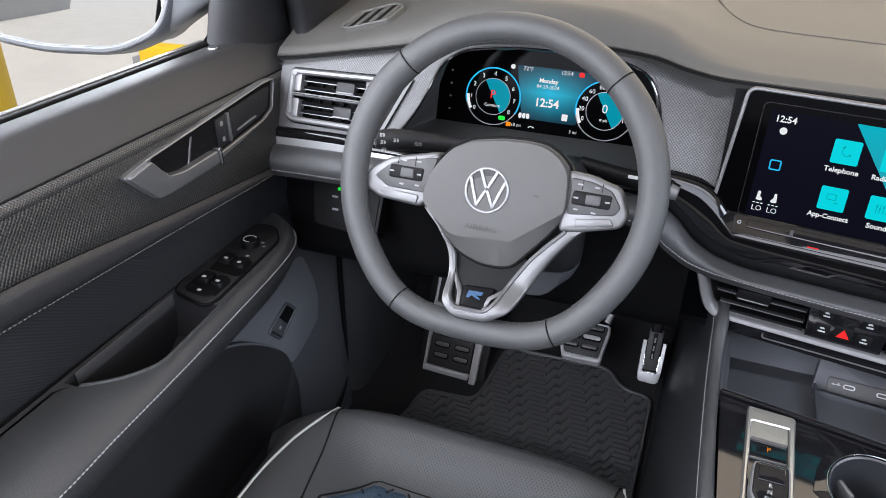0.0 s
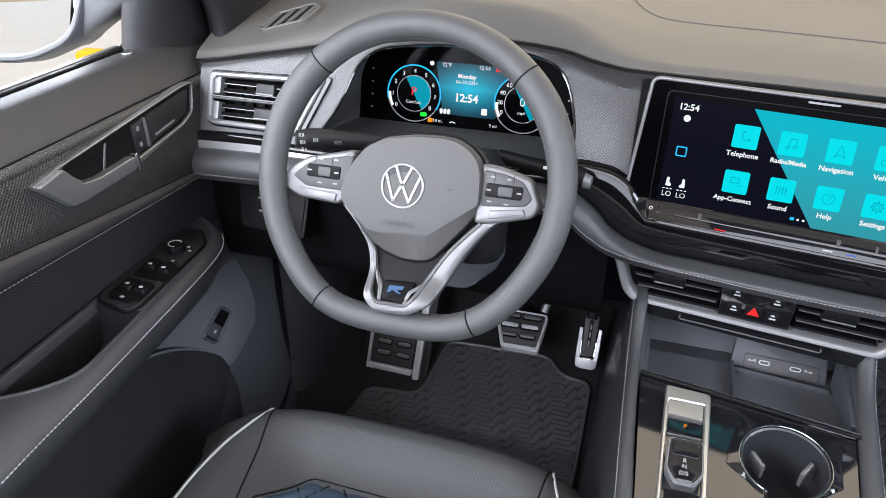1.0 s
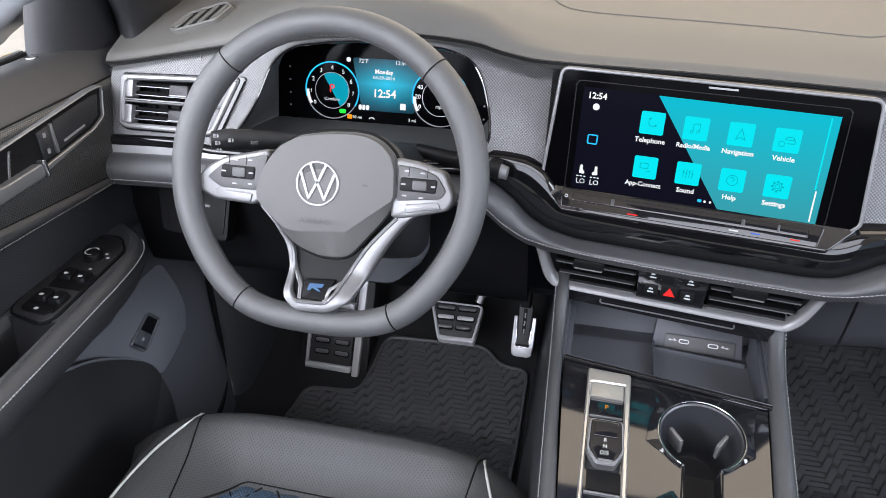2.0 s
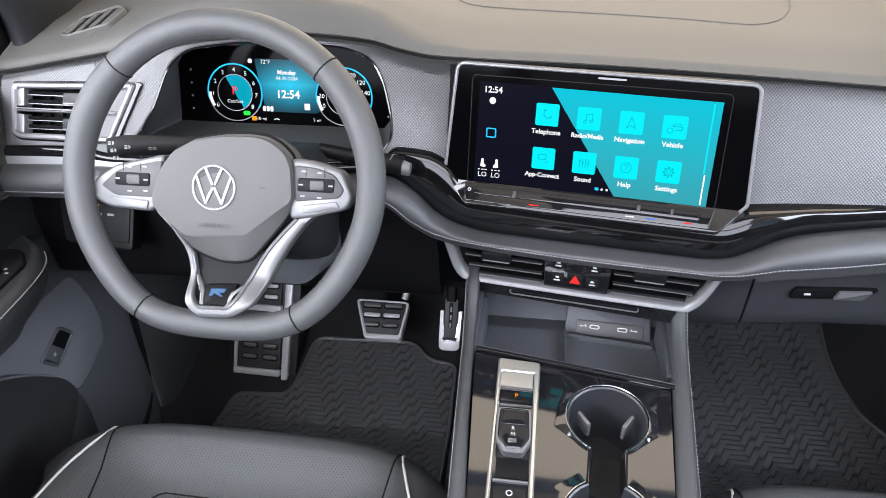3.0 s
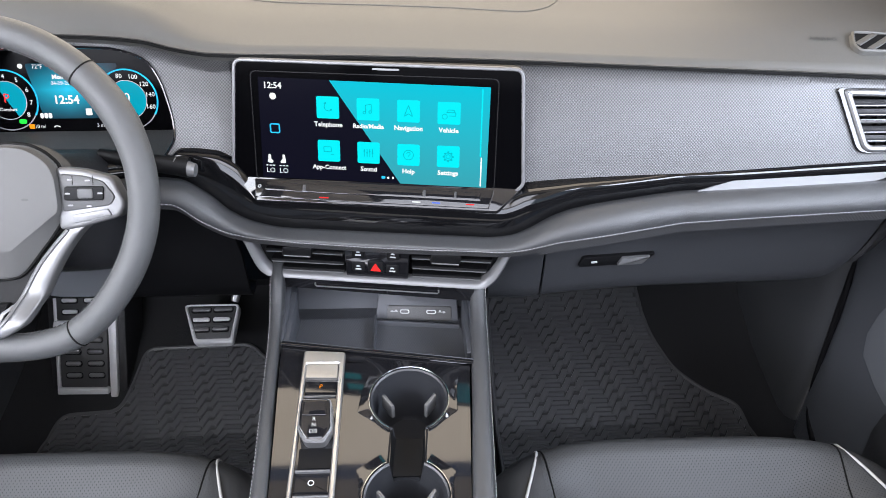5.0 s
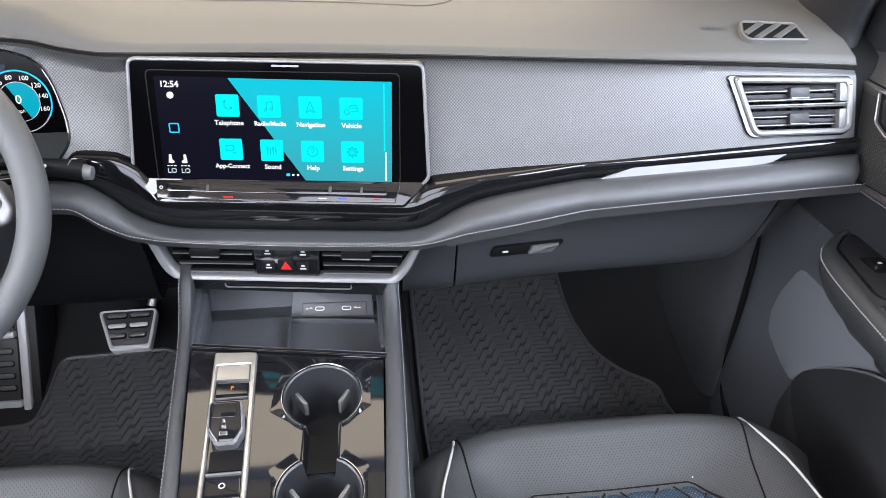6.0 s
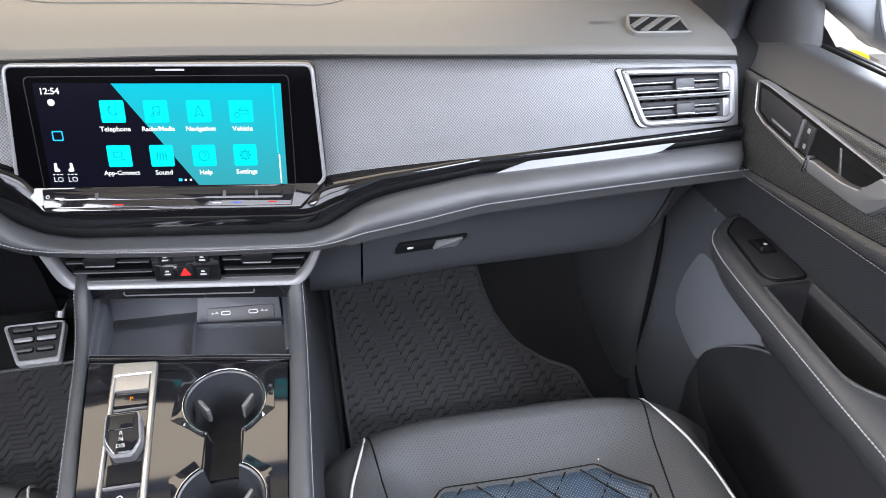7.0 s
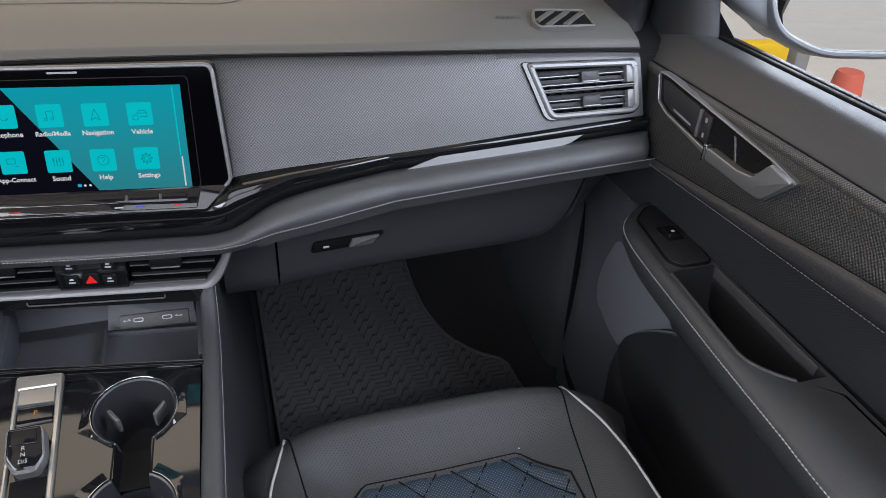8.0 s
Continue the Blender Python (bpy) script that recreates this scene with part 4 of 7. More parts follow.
def plate():
    bm = bmesh.new()
    xl = spl([(-.60, -.100), (-.20, -.1140), (.03, -.1275)])
    xr = spl([(-.60, .090), (-.20, .1030), (.03, .1150)])
    n = 150

    def near(v):
        """The half-width of the opening at v, 0 where there is none."""
        w = 0.0
        for c in (CUP1, CUP2):
            d = CUP_R ** 2 - (v - c[1]) ** 2
            w = max(w, math.sqrt(d) if d > 0 else 0)
        if CUP2[1] < v < CUP1[1]:
            w = max(w, .0195)
        return w
    prev = None
    for i in range(n + 1):
        t = i / n
        v0 = .0165 + (-.42 - .0165) * t
        row = []
        vL, vR = v0, v0
        if i == 0:
            vL, vR = .0185, -.0165
        elif i < 14:
            f = i / 14
            vL, vR = .0185 + (v0 - .0185) * f, -.0165 + (v0 + .0165) * f if v0 < -.0165 else -.0165 - .0006 * i
        w = near(v0)
        cx = CUP1[0] + (CUP2[0] - CUP1[0]) * min(1, max(0, (CUP1[1] - v0) / (CUP1[1] - CUP2[1])))
        xs = [xl(v0), -.098, -.0695, -.041, cx - w, cx + w, xr(v0)]
        for x in xs:
            f = (x - xl(v0)) / (xr(v0) - xl(v0))
            v = vL + (vR - vL) * f if i < 14 else v0
            row.append(bm.verts.new(on_c(x, v)))
        if prev:
            for j in range(6):
                if j == 4 and (w > 0 or prev[1] > 0):
                    if w > 0 and prev[1] > 0:
                        continue
                try:
                    bm.faces.new((prev[0][j], prev[0][j + 1], row[j + 1], row[j]))
                except ValueError:
                    pass
        prev = (row, w)
    bmesh.ops.remove_doubles(bm, verts=bm.verts, dist=1e-5)
    thicken(bm, .004)
    return bm


part("gloss_top", plate(), M_GLOSS, console, "gloss black top plate", sharp=30)
for sgn, xin, xout in ((-1, [(.06, -.1315), (-.07, -.1285), (-.10, -.1275), (-.31, -.114), (-.7, -.100)], [(.08, -.1515), (-.04, -.1445), (-.15, -.1395), (-.30, -.132), (-.7, -.120)]),
                       (1, [(.06, .1220), (-.10, .1150), (-.16, .112), (-.31, .103), (-.7, .092)], [(.05, .1390), (-.07, .1370), (-.18, .1330), (-.32, .1270), (-.7, .112)])):
    fi, fo = spl(sorted(xin)), spl(sorted(xout))
    zb = spl([(-.7, .262), (-.4, .312), (-.10, .366), (-.05, .380), (-.02, .398), (.005, .420), (.03, .428)])
    rows, low = [], []
    for i in range(60):
        y = .03 - .73 * i / 59
        a, b, z = fi(y), fo(y), zb(y)
        rows.append([Vector(p) for p in ((a, y, z - .03), (a, y, z - .004), (a + (b - a) * .15, y, z + .0015), (a + (b - a) * .5, y, z + .003), (a + (b - a) * .85, y, z + .0005), (b, y, z - .005), (b + sgn * .001, y, z - .012), (b - sgn * .004, y, z - .016))])
        fl = -.13 + .5 * max(0, y - .25)
        low.append([Vector(p) for p in ((b - sgn * .003, y, z - .013), (b - sgn * .001, y, z - .05), (b + sgn * .006, y, .22), (b + sgn * .022, y, .08), (b + sgn * .042, y, fl))])
    part("padded_side", grid(rows, thick=-.003), M_LEATHER, console, "grey leather padded side", sharp=70)
    stitches([(fo(y) + sgn * .0012, y, zb(y) - .0075) for y in [.02 - .7 * i / 80 for i in range(81)]], .0006, .0034, .0016, M_THREAD, console)
    # the lower side carries on forward under the dashboard
    for i in range(1, 13):
        y = .03 + .05 * i
        fl = -.13 + .5 * max(0, y - .25)
        b = fo(.03)
        low.insert(0, [Vector(p) for p in ((b - sgn * .003, y, .415), (b - sgn * .001, y, .37), (b + sgn * .006, y, .22), (b + sgn * .022, y, .08), (b + sgn * .042, y, fl))])
    part("lower_side", grid(low, thick=-.004), M_GLOVE, console, "dark plastic lower side", sharp=70)

# open tray with the charging ports
tray = thing("storage_tray", "open grey storage tray with two charging ports", "tray", (0, -.03, .33))
L, R_ = -.1255, .1165


def lipy(x):
    return -.0715 + (-.108 + .0715) * (x - L) / (R_ - L)


rows = []
for i in range(13):
    x = L + (R_ - L) * i / 12
    y0 = lipy(x)
    rows.append([Vector(p) for p in ((x, y0 - .002, .3665 + .18 * (y0 + .09)), (x, y0 + .004, .352), (x, y0 + .010, .336), (x, y0 + .02, .331), (x, -.02, .326), (x, .04, .322), (x, .060, .326), (x, .068, .345), (x, .070, .40))])
part("tray_floor", grid([r[2:7] for r in rows], thick=-.003), M_TRAYMAT, tray, "ribbed dark tray mat")
part("tray_back", grid([r[5:] for r in rows], thick=-.003), M_TRAY, tray)
part("tray_front", grid([r[:3] for r in rows], thick=-.003), M_TRAY, tray)
for x, s in ((L, -1), (R_, 1)):
    part("tray_wall", prism(rounded([(-.10 if s > 0 else -.072, .365), (.07, .398), (.07, .30), (-.11 if s > 0 else -.08, .30)], .003), 0, .012, basis((x if s > 0 else x - .012, 0, 0), (0, 1, 0), (0, 0, 1)) @ Matrix.Diagonal((1, 1, 1, 1)), .001), M_TRAY, tray)
    part("wall_rib", prism(rounded([(-.06 if s < 0 else -.09, .3605), (.03, .378), (.03, .325), (-.055 if s < 0 else -.085, .330)], .003), 0, .006, basis((x if s < 0 else x - .006, 0, 0), (0, 1, 0), (0, 0, 1)), .001), M_TRAY, tray)
part("tray_rim", sweep([(L, lipy(L) - .002, .3685), (0, lipy(0) - .002, .3655), (R_, lipy(R_) - .002, .3620)], rrect(.007, .004, .0015, 2)), M_GLOSS, tray)
UM = basis((.0475, .0375, .3305), (1, -.06, 0), (0, .55, .83))
part("port_block", prism(rounded([(-.060, -.014), (.060, -.014), (.055, .040), (-.056, .040)], .004), -.05, 0, UM, .002), M_TRAY, tray)
pp = part("port_panel", prism(rrect(.092, .021, .003, 3, .003, .001), .0, .0022, UM, .001), M_PAD, tray)
for x in (-.018, .020):
    part("port", frame_prism(rrect(.014, .006, .0029, 4, x, .003), rrect(.011, .0034, .0016, 4, x, .003), .0022, .0034, UM, .0005), M_STEEL, pp, "metal-rimmed charging port")
    dm = -1 if x < 0 else 1
    part("port_mark", prism(rrect(.010, .0010, .0004, 2, x + dm * .015, .003), .0022, .0025, UM), M_MARK, pp)
    part("port_mark", prism([(x + dm * .021, .003), (x + dm * .0175, .0048), (x + dm * .0175, .0012)][::dm], .0022, .0025, UM), M_MARK, pp)
    part("port_mark", prism(rrect(.0022, .0018, .0004, 2, x + dm * .0125, .0045), .0022, .0025, UM), M_MARK, pp)
part("shelf", prism(rounded([(-.0135, .030), (.107, .016), (.107, .0085), (-.0135, .0225)], .002), .320, .3305, None, .003), M_TRAY, tray)
part("divider", box(-.011, -.02, .331, .003, .10, .010, .001), M_TRAY, tray)

# gear selector
gear = thing("gear_selector", "silver-framed gear selector with a clear-edged lever", "gear selector", (-.07, -.18, .35))
G_OUT = rounded([(-.0955, .0030), (-.0435, -.0005), (-.0435, -.260), (-.0940, -.260)], .005, 4)
G_IN = rounded([(-.0900, -.0180), (-.0505, -.0185), (-.0490, -.250), (-.0895, -.250)], .002, 4)
part("silver_frame", frame_prism(G_OUT, G_IN, -.001, .0055, CN, .0015), M_FRAME, gear, "satin silver frame")
part("bezel_floor", prism(G_IN, -.012, .0005, CN), M_GLOSS, gear)
part("silver_cap", prism(rounded([(-.0905, -.0190), (-.0512, -.0195), (-.0510, -.0420), (-.0900, -.0405)], .001), .0, .0048, CN, .001), M_FRAME, gear, "plain silver cap", sharp=12)
pb = part("park_button", prism(rounded([(-.0895, -.0450), (-.0515, -.0460), (-.0510, -.0640), (-.0890, -.0630)], .001), 0, .0035, CN, .001), M_GLOSS, gear, sharp=12)
words("letter", "P", .0085, at(CN, -.0700, -.0540, .0037), M_AMBER, pb, label="lit amber letter P")
part("silver_bar", prism(rrect(.038, .0022, .0008, 2, -.0702, -.0672), 0, .003, CN, .0008), M_SILVER_D, gear)
LM = CN @ pose(-.0697, -.110, 0, 14, 0, 0)
lev = part("lever", prism(rounded([(-.0175, .0245), (.0165, .0245), (.0185, -.010), (.0105, -.0245), (-.0085, -.0245), (-.0180, -.0095)], .004, 3), .002, .026, LM, .004), M_GLOSS, gear, "gloss black lever")
part("lever_shell", frame_prism(rounded([(-.0190, .0220), (.0180, .0220), (.0200, -.011), (.0115, -.0270), (-.0095, -.0270), (-.0195, -.0105)], .004, 3), rounded([(-.0165, .0220), (.0155, .0220), (.0170, -.009), (.0095, -.0205), (-.0075, -.0205), (-.0168, -.0085)], .003, 3), .004, .0245, LM, .002), M_SILVER, lev, "bright metal shell")
part("lever_pad", prism(rounded([(-.0125, .0215), (.0115, .0215), (.0130, .0035), (-.0140, .0035)], .002), .024, .0275, LM, .001), M_GLOSS, lev)
for txt, y in (("R", -.0005), ("N", -.0075), ("D/S", -.0148)):
    words("letter", txt, .0065, at(LM, -.0005, y, .0263), M_WHITE, lev)
part("slot", prism(rounded([(-.0868, -.1400), (-.0505, -.1400), (-.0500, -.1650), (-.0862, -.1650)], .001), -.002, .0015, CN), M_BLACK, gear)
part("silver_bar", prism(rrect(.0385, .0028, .0008, 2, -.0693, -.1695), 0, .0045, CN, .0012), M_SILVER, gear)
eb = part("brake_switch", prism(rounded([(-.0882, -.1745), (-.0506, -.1755), (-.0498, -.1965), (-.0876, -.1965)], .001), 0, .0040, CN, .0015), M_GLOSS, gear, sharp=12)
part("brake_symbol", frame_prism(circle(-.0695, -.1845, .0036, 16), circle(-.0695, -.1845, .0024, 16), .004, .0044, CN), M_MARK, eb)
part("silver_bar", prism(rrect(.0385, .0028, .0008, 2, -.0690, -.2005), 0, .0045, CN, .0012), M_SILVER, gear)

# cup holders
cups = thing("cup_holders", "pair of round black cup holders joined by a channel", "cup holder", (.036, -.21, .27), group="")
for c in (CUP1, CUP2):
    prof = [(CUP_R + .0005, .0005), (CUP_R - .001, .002), (CUP_R - .003, .0005), (CUP_R - .004, -.012), (CUP_R - .007, -.082), (CUP_R - .012, -.088), (.001, -.089)]
    rows = [[on_c(c[0] + r * math.cos(2 * math.pi * k / 48), c[1] + r * math.sin(2 * math.pi * k / 48), h) for r, h in prof] for k in range(48)]
    neck = (245, 295) if c is CUP1 else (65, 115)
    rows = [[on_c(c[0] + r * math.cos(2 * math.pi * k / 72), c[1] + r * math.sin(2 * math.pi * k / 72), min(h, -.034) if neck[0] < 5 * k < neck[1] else h) for r, h in prof] for k in range(72)]
    cw = part("cup_well", grid(rows, closed_u=True, thick=.002), M_CUP, cups, "matt black well")
    rim_pts = [on_c(c[0] + (CUP_R + .0005) * math.cos(radians(a)), c[1] + (CUP_R + .0005) * math.sin(radians(a)), .0036) for a in ([-62 + 3.6 * k for k in range(85)] if c is CUP1 else [118 + 3.6 * k for k in range(85)])]
    part("chrome_rim", tube(rim_pts, .0006, 6), M_CHROME, cw, "thin chrome rim")
    for q in (-1, 1):
        part("grip_tab", prism(rounded([(-.0115, -.0025), (.0105, -.0025), (.0115, .0025), (-.0105, .0025)], .002), -.030, -.008, CN @ pose(c[0] + q * .0255, c[1] + .006, 0, 0, 0, q * 56), .002), M_SILVER_D, cw, "grey spring tab")
rows = []
for i in range(11):
    v = CUP1[1] - .040 + (CUP2[1] - CUP1[1] + .080) * i / 10
    cx = CUP1[0] + (CUP2[0] - CUP1[0]) * i / 10
    rows.append([on_c(cx + x, v, h) for x, h in ((-.0200, .0006), (-.0192, -.002), (-.0185, -.010), (-.016, -.021), (0, -.022), (.016, -.021), (.0185, -.010), (.0192, -.002), (.0200, .0006))])
part("channel", grid(rows, thick=.002), M_BLACK, cups)
# raised gloss collars of many sides round the wells, open at the channel


def collar(c, outline, a0, a1):
    rows_ = []
    for k in range(121):
        a = radians(a0 + (a1 - a0) * k / 120)
        d = Vector((math.cos(a), math.sin(a)))
        r = CUP_R + .002
        while in_poly((c[0] + d.x * r, c[1] + d.y * r), outline) and r < .12:
            r += .0004
        ri = CUP_R + .0012
        rows_.append([on_c(c[0] + d.x * q, c[1] + d.y * q, h) for q, h in ((r, .0002), (r - .0006, .0010), (ri + (r - ri) * .5, .0021), (ri + .0012, .0034), (ri, .0036), (CUP_R + .0004, .0028), (CUP_R - .0002, -.002))])
    part("collar", grid(rows_), M_GLOSS, cups, "gloss black collar with cut corners", sharp=25)


collar(CUP1, [(-.0205, -.005), (.090, -.014), (.1005, -.021), (.094, -.060), (.0935, -.091), (.062, -.1165), (.036, -.130), (.0115, -.1165), (-.0245, -.090), (-.0205, -.060), (-.013, -.034)], -62, 242)
collar(CUP2, [(.032, -.140), (.062, -.150), (.088, -.172), (.0845, -.185), (.084, -.240), (.058, -.262), (.010, -.262), (-.018, -.240), (-.0185, -.183), (-.0225, -.168), (.002, -.150)], 118, 422)
# ---- steering wheel ----
TW = radians(23)
WM = basis((-.404, -.121, .611), (1, 0, 0), (0, math.sin(TW), math.cos(TW)))
wheel = thing("steering_wheel", "grey leather steering wheel with a flat bottom and silver spokes", "steering wheel", (-.404, -.10, .60))


def rim_point(a):
    """The rim's middle line, a little flattened at the bottom between two fuller corners."""
    deg = math.degrees(a) % 360
    r = .1695 + .0045 * math.exp(-((deg - 238) / 17) ** 2) + .0045 * math.exp(-((deg - 302) / 17) ** 2) - .0060 * math.exp(-((deg - 270) / 21) ** 2)
    return -.003 + r * math.cos(a), -.004 + r * math.sin(a)


N_RIM = 160
cl = [rim_point(2 * math.pi * k / N_RIM) for k in range(N_RIM)]
rows = []
for k in range(N_RIM):
    a = 2 * math.pi * k / N_RIM
    p, q0, q1 = Vector(cl[k]), Vector(cl[k - 1]), Vector(cl[(k + 1) % N_RIM])
    t = (q1 - q0).normalized()
    o = Vector((t.y, -t.x))
    deg = math.degrees(a) % 360
    grip = 1 + .08 * math.exp(-((deg - 33) / 16) ** 2) + .08 * math.exp(-((deg - 150) / 16) ** 2) - .05 * math.exp(-((deg - 270) / 30) ** 2)
    rows.append([WM @ Vector((p.x + o.x * rx * grip, p.y + o.y * rx * grip, ry * grip)) for rx, ry in ring(.0158, .0172, 18)])
rim = part("rim", grid(rows, closed_u=True, closed_v=True), M_WHEEL, wheel, "smooth grey leather rim")
for deg in (47.5, 136, 237.5, 302.5):
    k = round(deg / 360 * N_RIM) % N_RIM
    p, t = Vector(cl[k]), (Vector(cl[(k + 1) % N_RIM]) - Vector(cl[k - 1])).normalized()
    o = Vector((t.y, -t.x))
    g = 1.045 if deg < 180 else 1.0
    part("rim_seam", tube([WM @ Vector((p.x + o.x * rx * g, p.y + o.y * rx * g, ry * g)) for rx, ry in ring(.0157, .0171, 24)], .0009, 5, closed=True, up=(0.3, .9, .2)), M_SEAM, rim)
for a0, a1 in ((14, 166), (196, 262), (278, 344)):
    line = []
    for i in range(60):
        a = radians(a0 + (a1 - a0) * i / 59)
        p = Vector(rim_point(a))
        q = Vector(rim_point(a + .01)) - Vector(rim_point(a - .01))
        o = Vector((q.y, -q.x)).normalized()
        line.append(WM @ Vector((p.x - o.x * .0158, p.y - o.y * .0158, .0035)))
    stitches(line, .0006, .0034, .0022, M_THREAD_R, rim, side=WM.to_3x3() @ Vector((0, 0, 1)))

HUB = rounded([(-.0033, .0481), (.0266, .0497), (.0467, .0478), (.0619, .0404), (.0746, .0288), (.0805, .0129), (.0823, -.0173), (.0800, -.0259), (.0622, -.0510), (.0344, -.0852), (.0269, -.0916),
               (.0132, -.0948), (-.0059, -.0948), (-.0250, -.0895), (-.0465, -.0796), (-.0759, -.0465), (-.0853, -.0375), (-.0865, -.0247), (-.0820, -.0042), (-.0719, .0141), (-.0600, .0291), (-.0378, .0417)], .005, 2)
LOW_X, LOW_Y = (-.088, -.049, -.0357, .0252, .0783, .085), (-.033, -.064, -.0677, -.0631, -.0214, -.016)
FACE = [(x, max(min(y, .046 + .03 * x), float(np.interp(x, LOW_X, LOW_Y)))) for x, y in inset(HUB, .004)]
HC = Vector((-.002, -.020))


def hub_ring(poly, h):
    return [WM @ Vector((x, y, h)) for x, y in poly]


near = [(x * .93 + u * .07, y * .93 + v * .07) for (x, y), (u, v) in zip(FACE, HUB)]
shrink = lambda k: [(HC.x + (x - HC.x) * k, HC.y + (y - HC.y) * k) for x, y in FACE]
layers = [hub_ring(HUB, -.040), hub_ring(HUB, -.0125), hub_ring(inset(HUB, .0009), -.0098), hub_ring(inset(HUB, .0026), -.0080), hub_ring(near, .0024), hub_ring(FACE, .0038), hub_ring(shrink(.95), .0044), hub_ring(shrink(.7), .0056), hub_ring(shrink(.3), .0064)]
part("cover_gap", tube([WM @ Vector((x, y, -.0120)) for x, y in HUB], .0022, 6, closed=True, up=(0, -.9, .4)), M_SEAM, wheel)
hub = part("airbag_cover", cap(grid(layers, closed_v=True)), M_HUB, wheel, "plain grey airbag cover with bevelled lower facets", sharp=24)
EM = WM @ pose(-.0085, -.0113, .0060)
em = part("round_emblem", frame_prism(circle(0, 0, .0252, 48), circle(0, 0, .0226, 48), -.003, .0024, EM, .0009), M_INSERT, wheel, "round silver emblem")
part("emblem_dish", prism(circle(0, 0, .0228, 40), -.004, .0002, EM), M_DARK, em)
for pts in ([(-.0094, .0212), (-.0014, .0034)], [(.0094, .0212), (.0014, .0034)],
            [(-.0196, .0112), (-.0092, -.0172)], [(-.0092, -.0172), (-.0012, -.0008)], [(.0012, -.0008), (.0092, -.0172)], [(.0092, -.0172), (.0196, .0112)]):
    (x0, y0), (x1, y1) = pts
    d = Vector((x1 - x0, y1 - y0)).normalized()
    nn, ee = Vector((-d.y, d.x)) * .0016, d * .0009
    x0, y0, x1, y1 = x0 - ee.x, y0 - ee.y, x1 + ee.x, y1 + ee.y
    part("emblem_bar", prism([(x0 + nn.x, y0 + nn.y), (x1 + nn.x, y1 + nn.y), (x1 - nn.x, y1 - nn.y), (x0 - nn.x, y0 - nn.y)], .0, .0022, EM, .0006), M_INSERT, em)
words("airbag_word", "AIRBAG", .0085, WM @ pose(-.0090, -.0535, .0066, -3), M_EMBOSS, hub, wide=1.25)
part("cover_mark", prism(rrect(.007, .0028, .001, 2, .0465, -.0085), .003, .0062, WM), M_EMBOSS, hub)


def spoke(name, outer, pad, label):
    po, pi_ = rounded(outer, .006, 3), rounded(pad, .004, 3)
    s = part(name, prism(po, -.024, -.0045, WM, .004, 3), M_SPOKE, wheel, label)
    part("button_pad", prism(pi_, -.008, -.0025, WM, .0015), M_PAD, s, "dark grey button pad")
    return s


ls_ = spoke("spoke_left", [(-.1646, -.0219), (-.1507, -.0042), (-.1301, .0081), (-.0721, .0225), (-.0740, -.0307), (-.0880, -.0434), (-.1384, -.0409), (-.1564, -.0327)], [(-.1475, -.0160), (-.1292, .0006), (-.1175, .0056), (-.0730, .0151), (-.0815, -.0268), (-.1298, -.0268)], "satin silver spoke trim")
rs_ = spoke("spoke_right", [(.0750, .0252), (.1009, .0228), (.1323, .0141), (.1449, -.0138), (.1388, -.0282), (.0952, -.0398), (.0740, -.0423)], [(.0790, .0177), (.1038, .0156), (.1239, .0094), (.1356, -.0067), (.1299, -.0160), (.0800, -.0223)], "satin silver spoke trim")
for sp, x, y, s in ((ls_, -.1085, -.0075, 1), (rs_, .1040, -.0030, -1)):
    b = part("rocker", prism(rounded([(x - .021, y - .0075), (x + .020, y - .0075), (x + .021, y + .0075), (x - .020, y + .0075)], .003), -.004, -.0005, WM, .0012), M_BLACK, sp)
    part("rocker_key", prism(rrect(.016, .0105, .002, 3, x + .002, y), -.001, .0012, WM, .0008), M_PAD, b)
    for dx, dy in ((-.017, 0), (-.004, .0135), (.014, .0145), (-.004, -.0135), (.015, -.0125), (.0165, 0)):
        part("key_mark", prism(rrect(.0052, .0018, .0006, 2, x + dx * s, y + dy), -.0006 if abs(dy) < .001 else -.0026, .0 if abs(dy) < .001 else -.0021, WM), M_MARK_D, sp)
    for dx in (-.0115, .0095):
        part("key_gap", prism(rrect(.0007, .010, .0002, 2, x + dx, y + .0138), -.0026, -.0022, WM), M_SEAM, sp)
part("spoke_key", prism(rounded([(-.137, -.0285), (-.090, -.0310), (-.092, -.0405), (-.134, -.0385)], .002), -.006, -.0022, WM, .0012), M_SILVER, ls_)
part("spoke_key", prism(rounded([(.090, -.0255), (.127, -.0195), (.131, -.0265), (.092, -.0345)], .002), -.006, -.0022, WM, .0012), M_SILVER, rs_)


def dished(bm):
    """Lifts the lower end of the spoke over the rim."""
    for v in bm.verts:
        q = WM.inverted() @ v.co
        k = min(1, max(0, (-.105 - q.y) / .036))
        q.z += .0225 * k * k * (3 - 2 * k)
        v.co = WM @ q
    return bm


U_IN = [(-.0727, -.0450), (-.0520, -.0725), (-.0386, -.0896), (-.0352, -.1110), (-.0315, -.1320), (-.0201, -.1442), (.0093, -.1435), (.0201, -.1352), (.0316, -.1109), (.0500, -.0798), (.0650, -.0610), (.0826, -.0416)]
U_OUT = [(.1020, -.0380), (.0970, -.0420), (.0796, -.0633), (.0652, -.0864), (.0484, -.1204), (.0395, -.1384), (.0296, -.1460), (.0125, -.1540), (-.0178, -.1555), (-.0300, -.1495), (-.0375, -.1394), (-.0398, -.1194), (-.0440, -.0938), (-.0530, -.0740), (-.0834, -.0425)]
ui, uo = path3([(x, y, 0) for x, y in U_IN], 90), path3([(x, y, 0) for x, y in U_OUT[::-1]], 90)
rows = []
